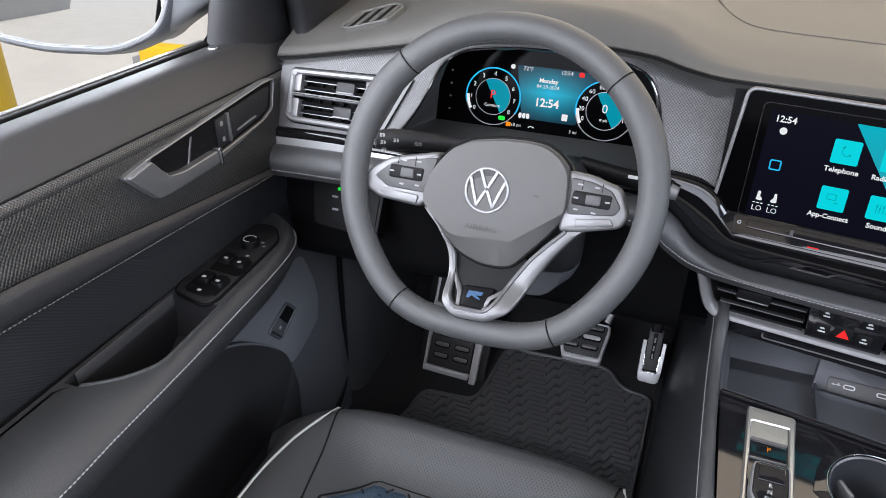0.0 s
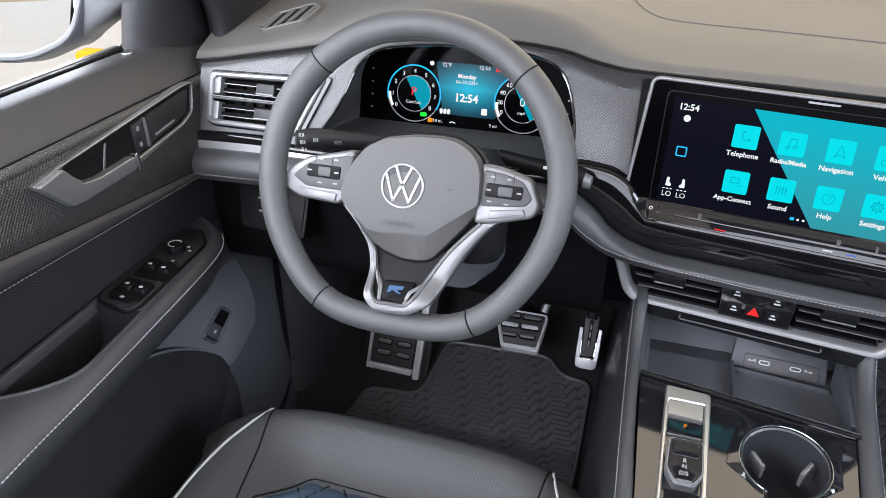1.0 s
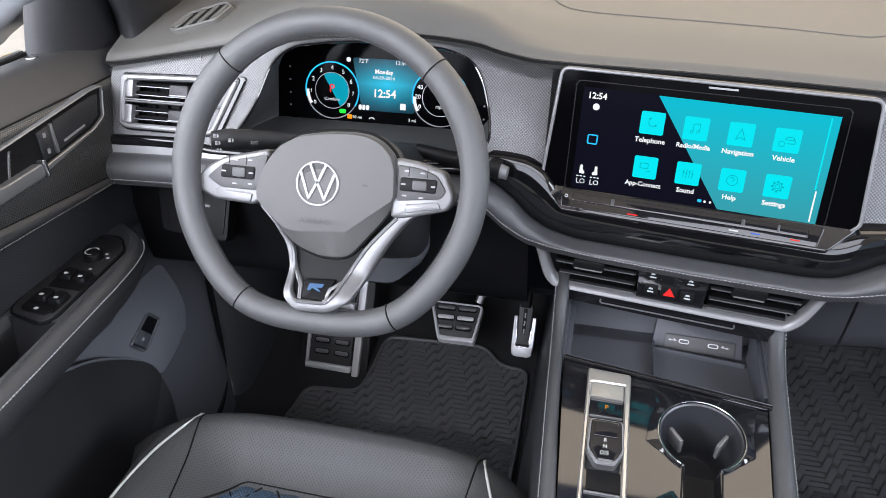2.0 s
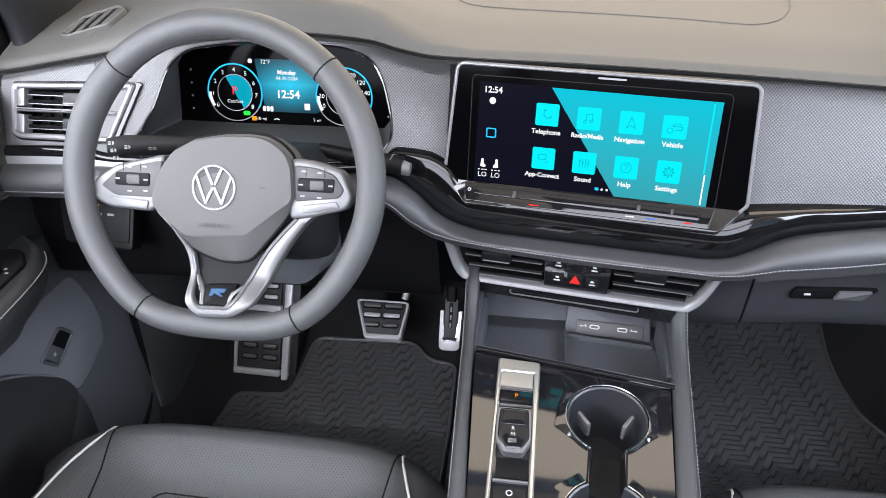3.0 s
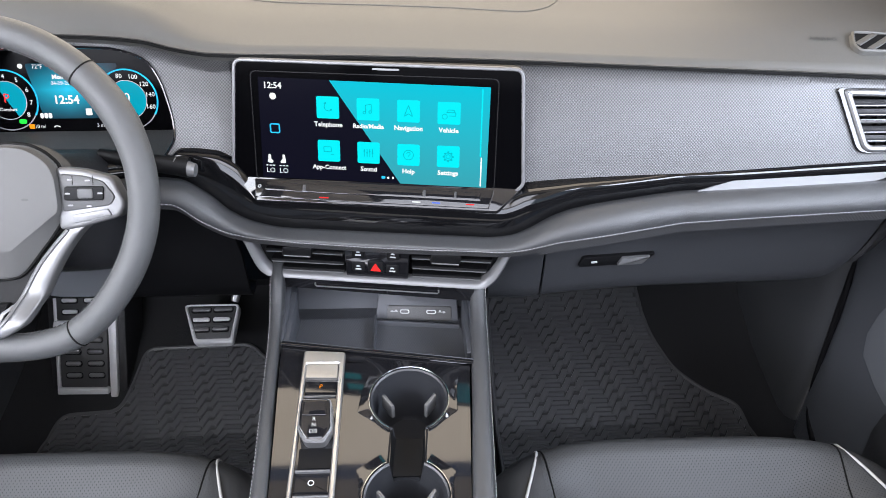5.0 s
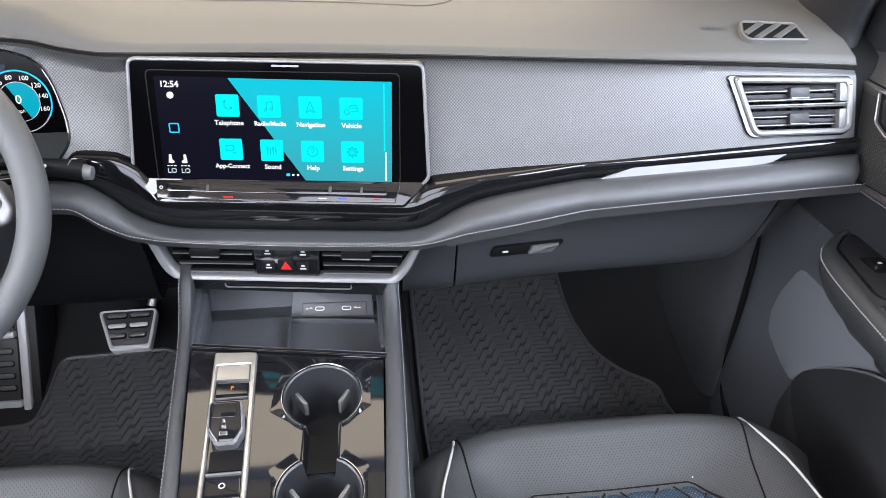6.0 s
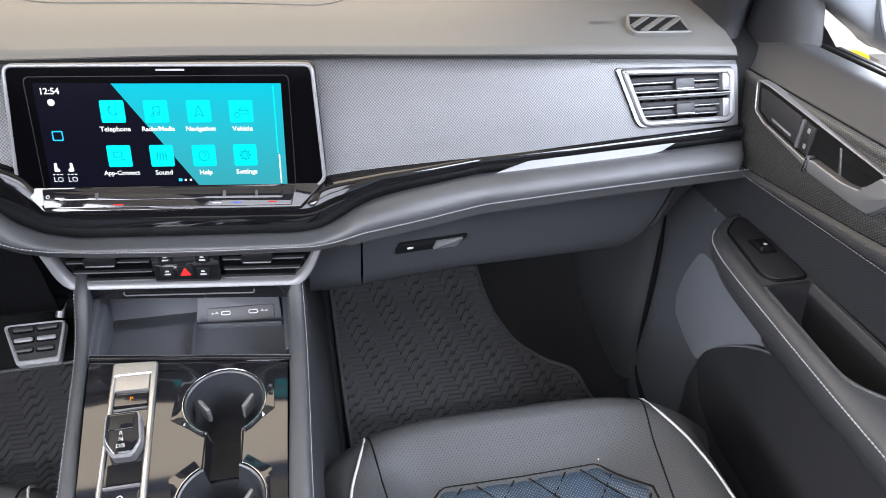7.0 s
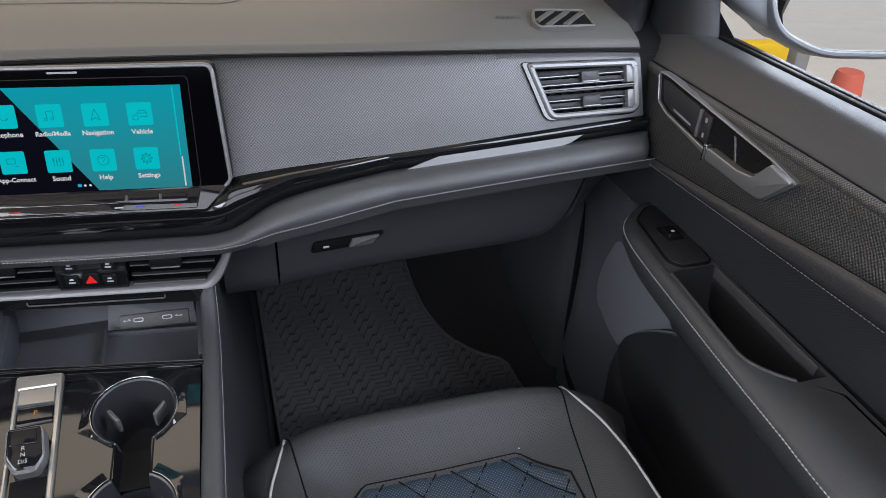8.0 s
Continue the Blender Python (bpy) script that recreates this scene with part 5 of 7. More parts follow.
for p, q in zip(uo, ui):
    rows.append([WM @ Vector((p.x + (q.x - p.x) * f, p.y + (q.y - p.y) * f, h)) for f, h in ((0, -.024), (0, -.0092), (.05, -.0074), (.14, -.0064), (.5, -.0060), (.94, -.0062), (1, -.0075), (1, -.024))])
low_ = part("lower_spoke", dished(cap(grid(rows, closed_v=True))), M_SPOKE, wheel, "satin silver U-shaped lower spoke", sharp=40)
part("inner_bevel", dished(sweep([WM @ p for p in path3([(x, y, -.0058) for x, y in U_IN], 60)], [(-.0024, -.006), (-.0024, .0006), (-.0010, .0020), (.0010, .0016), (.0022, -.001), (.0022, -.006)], up=WM.to_3x3() @ Vector((0, 0, 1)))), M_SPOKE, low_, "bright inner edge")
part("spoke_infill", dished(prism(rounded([(-.041, -.080), (.046, -.080), (.034, -.110), (.021, -.134), (.009, -.1435), (-.020, -.1440), (-.031, -.132), (-.037, -.105)], .004), -.026, -.0135, WM)), M_BLACK, low_, "black infill")
bd = part("badge", dished(prism(rounded([(-.0180, -.1205), (.0175, -.1185), (.0105, -.1405), (-.0150, -.1400)], .002), -.020, -.0068, WM, .001)), M_BLACK, low_)
part("badge_edge", dished(prism(rounded([(.0320, -.1080), (.0290, -.1155), (.0130, -.1270), (.0092, -.1412), (.0130, -.1412), (.0175, -.1290), (.0310, -.1190), (.0345, -.1085)], .0008), -.020, -.0066, WM, .0006)), M_SILVER, bd)
part("badge_edge", dished(prism(rounded([(-.0335, -.1050), (-.0300, -.1120), (-.0185, -.1260), (-.0160, -.1412), (-.0200, -.1412), (-.0225, -.1280), (-.0325, -.1150)], .0008), -.020, -.0066, WM, .0006)), M_SILVER, bd)
bx, by = -.0020, -.1275
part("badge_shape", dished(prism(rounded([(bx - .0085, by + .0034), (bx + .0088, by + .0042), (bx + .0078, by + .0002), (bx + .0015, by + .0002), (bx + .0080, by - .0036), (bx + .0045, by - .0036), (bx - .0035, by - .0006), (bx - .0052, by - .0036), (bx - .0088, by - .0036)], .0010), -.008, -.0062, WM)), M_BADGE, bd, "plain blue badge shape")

column = thing("steering_column", "black plastic steering column shroud behind the wheel", "steering column", (-.404, .0, .56))
cm = WM @ pose(0, -.015, 0)
rows = []
for h, w_, hh, dy in ((-.012, .060, .050, 0), (-.03, .068, .058, -.004), (-.075, .075, .066, -.012), (-.12, .078, .072, -.018), (-.19, .080, .078, -.02)):
    rows.append([cm @ Vector((x, y + dy, h)) for x, y in rrect(2 * w_, 2 * hh, .03, 5)])
part("shroud", cap(grid(rows, closed_v=True)), M_DARK, column)
part("lower_cowl", cap(grid([[Vector((-.404 + x * s, y, z)) for x, z in rrect(.15, .15, .05, 5, 0, .47)] for y, s in ((.0, .8), (.03, 1), (.12, 1.1))], closed_v=True)), M_DOOR_LOW, column)

stalk = thing("indicator_stalk", "black indicator stalk with grey lamp symbols", "stalk", (-.53, -.01, .59))
STK = path3([(-.470, .030, .585), (-.510, .012, .590), (-.545, -.012, .597), (-.590, -.040, .603)], 14)
part("arm", sweep(STK, lambda t: ring((.008 + .003 * t) * min(1, 3.2 * (1.16 - t)) ** .5, (.009 + .007 * t) * min(1, 3.2 * (1.16 - t)) ** .5, 14)), M_DARK, stalk)
SK = basis((-.566, -.044, .6035), (.83, .52, -.13), (.1, .10, 1))
for dx, dy in ((-.012, .009), (-.010, -.0005), (-.008, -.010), (.006, .003)):
    part("lamp_mark", prism(circle(dx, dy, .0022, 10, -90, 90), -.001, .0009, SK), M_MARK, stalk)
    for k in (-1, 0, 1):
        part("lamp_mark", prism(rrect(.0032, .0007, .0002, 1, dx - .0028, dy + .0017 * k), -.001, .0009, SK), M_MARK, stalk)
for dx in (.031, .036):
    part("lamp_mark", frame_prism(circle(dx, 0, .0022, 8), circle(dx, 0, .0015, 8), -.001, .0009, SK), M_MARK_D, stalk)
wiper = thing("wiper_stalk", "grey wiper stalk with a bright end", "stalk", (-.27, .0, .58))
part("arm", sweep(path3([(-.34, .030, .585), (-.29, .015, .583), (-.245, .008, .580), (-.228, .006, .578)], 12), lambda t: ring(.008 + .002 * t, .009 + .004 * t, 14)), M_BLACK, wiper)
part("end_cap", sweep(path3([(-.243, .008, .580), (-.236, .006, .579), (-.226, .004, .577), (-.219, .003, .576)], 8), lambda t: ring(.0098 - .003 * t, .0125 - .004 * t, 14)), M_SILVER, wiper, "bright ribbed end")
part("mark", prism(rrect(.012, .004, .001, 2, 0, 0), 0, .0012, basis((-.272, -.002, .590), (1, -.1, 0), (0, .5, .8))), M_MARK, wiper)
strip = thing("column_trim", "thin bright trim under the instruments", "trim", (-.40, .05, .57))
part("bar", sweep([(-.60, .020, .573), (-.50, .030, .573), (-.30, .030, .571), (-.24, .028, .570)], rrect(.006, .003, .001, 2)), M_GLOSS, strip)
part("bright_line", sweep([(-.59, .0165, .5735), (-.50, .0265, .5735), (-.30, .0265, .5715)], rrect(.0015, .0016, .0004, 2)), M_SILVER_D, strip)
lights = thing("light_switch_panel", "black light switch panel with a small green lamp", "switch panel", (-.66, .02, .47))
LMX = basis((-.668, .012, .4775), (1, -.06, .02), (0, .45, .9))
part("bezel", prism(rounded([(-.045, -.040), (-.062, .038), (.06, .038), (.06, -.046)], .008), -.02, .001, LMX, .003), M_BLACK, lights)
lp = part("panel", prism(rounded([(-.032, -.032), (-.040, .026), (.055, .026), (.055, -.036)], .004), -.01, .003, LMX, .001), M_BLACK, lights)
part("lamp", prism(circle(-.011, .016, .0026, 12), .003, .0036, LMX), M_GREEN, lp, "lit green lamp")
part("lamp", prism(circle(.006, .014, .0018, 12), .003, .0036, LMX), M_AMBER, lp)
for x, y in ((-.016, .004), (-.012, -.014), (.008, .002), (.010, -.016), (.026, .002)):
    part("mark", prism(rrect(.010, .0032, .001, 2, x, y), .003, .0034, LMX), M_MARK_D, lp)

# ---- side air vents ----


def side_vent(s):
    v = thing("side_air_vent", "slatted air vent in a bright double frame at the dashboard's end", "air vent", (s * .67, .03, .58), group="side air vents")
    m = basis((s * .665, .0245, .621), (1, 0, 0), (0, .41, .91))
    # local x towards the right; the inner end (towards the car's middle) is slanted
    o = vent_outline(s)
    po = rounded(o, [.006, .008, .006, .006, .012] if s > 0 else .007, 4)
    part("bezel", frame_prism([(x * 1.05 - .004 * s, y * 1.06) for x, y in po], po, -.014, .003, m, .001), M_GLOSS, v, "gloss black surround")
    pi_ = inset(po, .0075)
    part("bright_frame", frame_prism(po, pi_, -.012, .0065, m, .002), M_SILVER, v, "satin silver frame")
    part("back", prism(pi_, -.034, -.030, m), M_BLACK, v)
    part("well", grid([[m @ Vector((x, y, h)) for x, y in pi_] for h in (-.034, -.002)], closed_v=True, thick=.001), M_BLACK, v)

    def span(y):
        xs = []
        for p, q in zip(pi_, pi_[1:] + pi_[:1]):
            if (p[1] - y) * (q[1] - y) < 0:
                xs.append(p[0] + (q[0] - p[0]) * (y - p[1]) / (q[1] - p[1]))
        return min(xs), max(xs)
    a, b = span(.002)
    part("middle_bar", prism(rrect(b - a + .004, .0048, .001, 2, (a + b) / 2, .002), -.010, .0055, m, .0015), M_SILVER, v)
    part("bar_line", prism(rrect(b - a, .0007, .0002, 2, (a + b) / 2, .002), .0050, .0058, m), M_SEAM, v)
    for y in (.0245, .0130, -.0085, -.0195):
        a, b = span(y)
        sl = slat(a + .0005, b - .0005, y, m, v, depth=.020, h=.0092 if s > 0 else .0050, z=-.004, mat=M_DARK if s > 0 else M_BLACK)
        part("bright_edge", prism(rrect(b - a - .003, .0010, .0004, 2, (a + b) / 2, y - .0030), -.0048, -.0034, m), M_SILVER_D, sl)
    for y in (.0185, -.0150):
        part("vent_tab", prism(rounded([(-.012, -.0075), (.016, -.0075), (.016, .0075), (-.012, .0075)], .003), -.010, .002, m @ pose(s * .006, y, 0), .002), M_DARK, v, "grey adjuster tab")
        part("tab_lip", prism(rrect(.026, .0022, .0008, 2, .002 + s * .006, y - .0068), -.004, .0032, m, .0008), M_SILVER_D, v)
    for y, hh in ((.0190, .026), (-.0165, .025)):
        a, b = span(y)
        xe = b - .0048 if s > 0 else a + .0048
        part("end_plate", prism(rrect(.0105, hh, .002, 3, xe, y), -.012, .0040, m, .0012), M_SILVER, v, "bright end plate")
    a, b = span(.018)
    for k in range(8):
        x = a + (b - a) * (k + .5) / 8
        part("vane", prism(rrect(.0014, .050, .0005, 2, x, -.002), -.030, -.022, m), M_BLACK, v)


side_vent(-1)
side_vent(1)


def defroster(s):
    """A slanted window vent in the dashboard's upper side."""
    d = thing("window_vent", "narrow slatted window vent set in the dashboard top", "air vent", (s * .66, .12, .69), group="window vents")
    cs = [(.613, .118), (.692, .115), (.6985, .078), (.610, .077), (.6045, .090)] if s > 0 else [(-.7060, .090), (-.6900, .080), (-.6270, .083), (-.6110, .112), (-.6260, .127), (-.6860, .121)]
    po = rounded(cs, .007, 4)
    c = Vector((sum(p[0] for p in cs) / len(cs), sum(p[1] for p in cs) / len(cs)))
    e = .01
    o = Vector((c.x, c.y, z_top(c.x, c.y) + .002))
    ux = Vector((1, 0, (z_top(c.x + e, c.y) - z_top(c.x - e, c.y)) / (2 * e)))
    vy = Vector((0, 1, (z_top(c.x, c.y + e) - z_top(c.x, c.y - e)) / (2 * e)))
    m = basis(o, ux, vy)
    q = [(x - c.x, (y - c.y) * 1.06) for x, y in po]
    part("rim", frame_prism(q, inset(q, .0040), -.006, .0062, m, .0018), M_TOP, d, "grey moulded rim")
    part("well", prism(inset(q, .0036), -.004, .0034, m), M_SEAM, d)
    qi = inset(q, .0045)
    ax = Vector((.42, .91)) if s < 0 else Vector((.80, .60))
    for k in range(3 if s > 0 else 4):
        t = (k - 1.0) * .026 if s > 0 else (k - 1.5) * .0195
        nrm = Vector((1, 0))
        mid = nrm * t
        lo_, hi_ = None, None
        for i in range(-60, 61):
            p = mid + ax * i * .001
            inside = False
            for (x0, y0), (x1, y1) in zip(qi, qi[1:] + qi[:1]):
                if (y0 > p.y) != (y1 > p.y) and p.x < (x1 - x0) * (p.y - y0) / (y1 - y0) + x0:
                    inside = not inside
            if inside:
                lo_ = p if lo_ is None else lo_
                hi_ = p
        if lo_ is not None:
            part("slat", sweep([m @ Vector((lo_.x, lo_.y, .0040)), m @ Vector((hi_.x, hi_.y, .0040))], rrect(.0072 if s < 0 else .0085, .003, .001, 2), up=(0, 0, 1)), M_TOP, d)


defroster(-1)
defroster(1)
words("airbag_word", "AIRBAG", .011, basis((.575, .108, z_top(.575, .108) + .0008), (1, 0, -.05), (0, 1, .40)), M_LEDGE, dash)

# ---- doors ----
CREASE = spl([(-1.3, .62), (-.46, .580), (-.23, .552), (0, .527), (.06, .522)])
STITCH = spl([(-1.3, .58), (-.47, .545), (-.23, .532), (0, .519), (.06, .517)])
ARM_X = spl([(-1.3, .640), (-.52, .670), (-.45, .676), (-.36, .682), (-.24, .692), (-.10, .706), (-.055, .716), (-.030, .729), (-.012, .745), (.002, .765), (.010, .785)])


def door(s):
    d = thing("door_1" if s < 0 else "door_2", "dark grey door panel with woven trim, armrest and map pocket", "car door", (s * .80, -.4, -.1), group="car doors", kind="structure")
    ys = [.20, .15, .11, .075, .05, .03, .015, 0, -.02, -.04] + [-.04 - .03 * k for k in range(1, 42)]
    up, weave, roll, ins, low, wedge = [], [], [], [], [], []
    for y in ys:
        X = lambda x, z: Vector((s * x, y, z))
        c, st = CREASE(y), STITCH(y)
        up.append([X(.850, .680), X(.846, .688), X(.838, .691), X(.822, .6900), X(.813, .6885), X(.8085, .684), X(.797, .668), X(.785, .652), X(.7795, .647), X(.780, .642)])
        wedge.append([X(.7795, .6465), X(.7740, .6455), X(.7718, .6420), X(.7712, .6365), X(.7730, .6345)])
        weave.append([X(.7735, .6365), X(.7715, .6310), X(.7700, .62), X(.7670, .60), X(.763, (c + .60) / 2), X(.760, c + .002), X(.762, c - .003)])
        roll.append([X(.7615, c + .001), X(.7560, c - .002), X(.7535, c * .7 + st * .3), X(.7530, c * .35 + st * .65), X(.7545, st + .003), X(.759, st), X(.765, st - .003)])
        zi = .43
        ins.append([X(.764, st - .001), X(.7665, st - .006), X(.775, st * .66 + zi * .34), X(.784, st * .33 + zi * .67), X(.793, zi), X(.797, .41)])
    for y in [.256, .250, .235, .21, .18, .15, .12, .095] + ys[3:]:
        X = lambda x, z: Vector((s * x, y, z))
        f = min(1, max(0, (.02 - y) / .25))
        e = .016 * max(0, (y - .235) / .021) ** 2
        low.append([X(.797 + .02 * min(1, max(0, (y - .075) / .02)), .43), X(.803 + e, .36), X(.812 + e, .30), X(.818 + e, .23), X(.819 + e, .15), X(.815 - .01 * f + e, .06), X(.805 - .02 * f + e, -.03), X(.80 - .03 * f + e, -.14)])
    part("front_filler", grid([[Vector((s * (x + .02 * f), y, z)) for x, z in ((.770, .60), (.772, .55), (.778, .50), (.788, .45), (.797, .40))] for y, f in ((.078, .1), (.11, .2), (.16, .3), (.21, .5), (.262, .8))], thick=-.004), M_DOOR_LOW, d, "dark plastic panel reaching under the dashboard", sharp=70)
    part("upper_trim", grid(up, thick=-.004), M_LEDGE, d, "plain dark grey window ledge", sharp=70)
    part("woven_panel", grid(weave, thick=-.003), M_WEAVE, d, "dark woven-look trim panel", sharp=60)
    part("woven_edge", grid(wedge, thick=-.003), M_WEAVE_LIT, d, "woven edge strip, coloured lighter for the light on its upper face", sharp=60)
    part("roll", grid(roll, thick=-.003), M_DOOR, d, "smooth dark roll under the trim", sharp=70)
    part("leather_insert", grid(ins, thick=-.003), M_RIB, d, "dark ribbed leather insert", sharp=70)
    part("lower_panel", grid(low, thick=-.004), M_DOOR_LOW, d, "dark hard plastic lower panel", sharp=70)
    stitches([(s * .7525, y, STITCH(y) + .003) for y in ys], .0008, .0038, .0018, M_THREAD_D, d, side=(1, 0, 0))
    part("ledge_gap", tube([(s * .7793, y, .6468) for y in ys[::4]], .0013, 6), M_SEAM, d, "dark joint under the window ledge")
    part("roll_gap", tube([(s * .7607, y, CREASE(y) + .0005) for y in ys[::2]], .0012, 6), M_SEAM, d, "dark joint over the roll")
    # window edge
    part("window_seal", sweep([(s * .848, y, .689) for y in (.0, -.3, -.8, -1.3)], rrect(.008, .008, .002, 2)), M_BLACK, d, "black rubber window seal")
    # Same strip on both doors: each side's light is put into its colour.
    part("outer_strip", sweep([(s * .862, y, .690) for y in (-.01, -.3, -.8, -1.3)], rrect(.008, .004, .001, 2)), M_SILVER_D if s < 0 else M_DARK, d, "outer window strip")
    # handle
    if s < 0:
        hm = basis((-.7690, -.13, .610), (0, 1, 0), (-.05, 0, 1))
    else:
        hm = basis((.7690, -.13, .610), (0, -1, 0), (.05, 0, 1))

    def q(*pts):
        return [((y + .13) * (1 if s < 0 else -1), z - .610) for y, z in pts]
    o = q((-.292, .6205), (-.252, .6275), (-.02, .6485), (.006, .6480), (-.006, .6080), (-.030, .5985), (-.145, .5800), (-.230, .5785), (-.253, .5800))
    i_ = q((-.250, .6215), (-.246, .6258), (-.022, .6467), (.0035, .6462), (-.0085, .6100), (-.032, .6012), (-.145, .5880), (-.205, .5890), (-.222, .5975))
    ro, ri = rounded(o, .005, 3), rounded(i_, .004, 3)
    h = part("door_handle", frame_prism(ro, ri, -.006, .0072, hm, .001), M_SILVER_D, d, "satin silver door handle surround")
    part("handle_cup", prism(inset(ro, .002), -.016, .0030, hm), M_BLACK, h, "black recess")
    part("speaker_plate", prism(rounded(q((-.098, .6340), (-.022, .6405), (-.006, .6395), (-.017, .6125), (-.038, .6060), (-.100, .5980)), .003), .0, .0050, hm, .001), M_DARK, h, "dark loudspeaker grille")
    part("speaker_mark", prism(rounded(q((-.088, .6070), (-.045, .6120), (-.045, .6090), (-.088, .6040)), .0005), .0050, .0054, hm), M_MARK_D, h)
    part("lock_strip", prism(rounded(q((-.128, .6310), (-.108, .6330), (-.108, .5970), (-.128, .5945)), .001), .0, .0058, hm, .001), M_DARK, h)
    for z in (.624, .604):
        part("lock_mark", prism([(x + (-.118 + .13) * (1 if s < 0 else -1), y + z - .610) for x, y in rrect(.005, .006, .001, 2)], .0058, .0062, hm), M_MARK_D, h)
    part("divider", prism(rounded(q((-.106, .6330), (-.101, .6335), (-.101, .5965), (-.106, .5960)), .001), .0, .0068, hm, .001), M_SILVER_D, h)
    part("cup_edge", prism(rounded(q((-.176, .6255), (-.172, .6260), (-.186, .5925), (-.190, .5920)), .001), .0, .0042, hm, .001), M_SILVER_D, h)
    lv = rounded(q((-.290, .6200), (-.253, .6265), (-.232, .6010), (-.205, .5965), (-.142, .5985), (-.142, .5815), (-.230, .5795), (-.253, .5810)), .005, 3)
    part("lever", prism(lv, .002, .014, hm, .0022, 3), M_SILVER_D, h, "grey metal pull lever")
    part("lever_joint", prism(rounded(q((-.1425, .6020), (-.1380, .6020), (-.1380, .5795), (-.1425, .5795)), .001), .004, .017, hm, .002), M_CHROME, h)
    # armrest, with the pull cup sunk into it
    rows_ = []
    cup0, cup1 = (-.232, -.412) if s < 0 else (-.178, -.398)
    for y in ([.008, .002, -.006, -.014, -.024, -.036, -.05, -.07, -.1, -.13, -.16, -.172, -.178, -.186, -.20, -.23, -.26, -.29, -.32, -.34, -.35, -.36, -.37, -.378, -.385, -.392, -.40, -.43, -.47, -.52, -.6, -.75, -1.0, -1.3] if s > 0 else []) or [.008, .002, -.006, -.014, -.024, -.036, -.05, -.07, -.1, -.14, -.18, -.21, -.226, -.232, -.240, -.26, -.29, -.32, -.34, -.355, -.368, -.38, -.39, -.398, -.406, -.414, -.43, -.47, -.52, -.6, -.75, -1.0, -1.3]:
        x = ARM_X(y)
        inn = .797 - .018 * min(1, max(0, -y / .5))
        t = min(1, max(0, (.010 - y) / .05)) ** .5
        e = 0.0
        if cup1 < y < cup0:
            e = min(1, (cup0 - y) / .010) * min(1, (y - cup1) / .030) ** .6
        a = inn - .006
        b = min(a - .004, (x + .020) + .055 * min(1.3, max(0, (-.335 - y) / .075)) ** 2)
        zt = .437
        X = lambda xx, z: Vector((s * xx, y, z))
        dz = .070 * e
        rows_.append([X(inn + .003, zt - .005), X(inn, zt), X(a, zt), X(a - .001, zt - dz * .3), X(a - .003, zt - dz), X(b + .004, zt - dz), X(b + .0005, zt - dz * .3), X(b, zt), X((b + x) / 2 + .004, zt + .0015), X(x + .006, zt - .001), X(x + .001, zt - .008), X(x, zt - .016),
                      X(x + .002, zt - .030), X(x + .010 + .01 * t, zt - .060 * t - .002), X(x + .030 + .03 * t, zt - .100 * t - .004), X(.800, zt - .135 * t - .006)])
    part("armrest", grid([r[7:] for r in rows_], thick=-.002), M_LEATHER, d, "padded grey leather armrest", sharp=55)
    part("armrest_ledge", grid([r[:3] for r in rows_], thick=-.002), M_LEATHER, d)
    ins_ = [i for i, r in enumerate(rows_) if cup1 < r[0].y < cup0]
    part("armrest_top", grid([r[2:8] for r in rows_[:ins_[0]]], thick=-.002), M_LEATHER, d)
    part("armrest_top", grid([r[2:8] for r in rows_[ins_[-1] + 1:]], thick=-.002), M_LEATHER, d)
    part("pull_cup", grid([r[2:8] for r in rows_[ins_[0] - 1:ins_[-1] + 2]], thick=-.002), M_DARK, d, "deep dark pull cup")
    stitches([(s * (ARM_X(y) - .0002), y, .4285) for y in [-.015 - .58 * k / 90 for k in range(91)]], .0010, .0036, .0020, M_THREAD, d)
    strip_ = []
    for k in range(25):
        y = cup0 - .004 + (cup1 - cup0 + .016) * k / 24
        xx = .797 - .018 * min(1, max(0, -y / .5)) - .007
        strip_.append([Vector((s * xx, y, .4390)), Vector((s * (xx - .0012), y, .4375)), Vector((s * (xx - .0020), y, .431)), Vector((s * (xx - .0026), y, .4245))])
    part("cup_strip", grid(strip_, thick=.002), M_LEDGE, d, "lighter strip along the pull cup")
    lip = [Vector((s * (ARM_X(y) + .020 + .055 * min(1.3, max(0, (-.335 - y) / .075)) ** 2), y, .4375)) for y in [cup0 + (cup1 - cup0) * k / 30 for k in range(31)] if ARM_X(y) + .020 + .055 * min(1.3, max(0, (-.335 - y) / .075)) ** 2 < .782]
    part("cup_lip", tube(lip, .0022, 8), M_LEATHER, d, "rolled leather lip of the pull cup")
    # switches on the armrest
    pm = basis((s * .765, -.13, .4385), (1, 0, 0), (0, 1, 0))
    pl = [(-.036, .058), (-.018, .096), (.006, .094), (.030, .064), (.042, -.096), (.034, -.110), (-.016, -.098), (-.022, -.084)]
    if s > 0:
        pl = [(-.036, .112), (-.012, .122), (.020, .090), (.036, -.020), (.026, -.036), (-.020, -.036)]
    pl = [(x * (1 if s < 0 else -1), y) for x, y in pl]
    sp = part("switch_plate", prism(rounded(pl, .010, 4), -.004, .0022, pm, .0015), M_DARK, d, "dark switch plate")
    part("plate_edge", frame_prism(inset(rounded(pl, .010, 4), -.003), inset(rounded(pl, .010, 4), .000), -.003, .0012, pm, .0006), M_BLACK, sp)

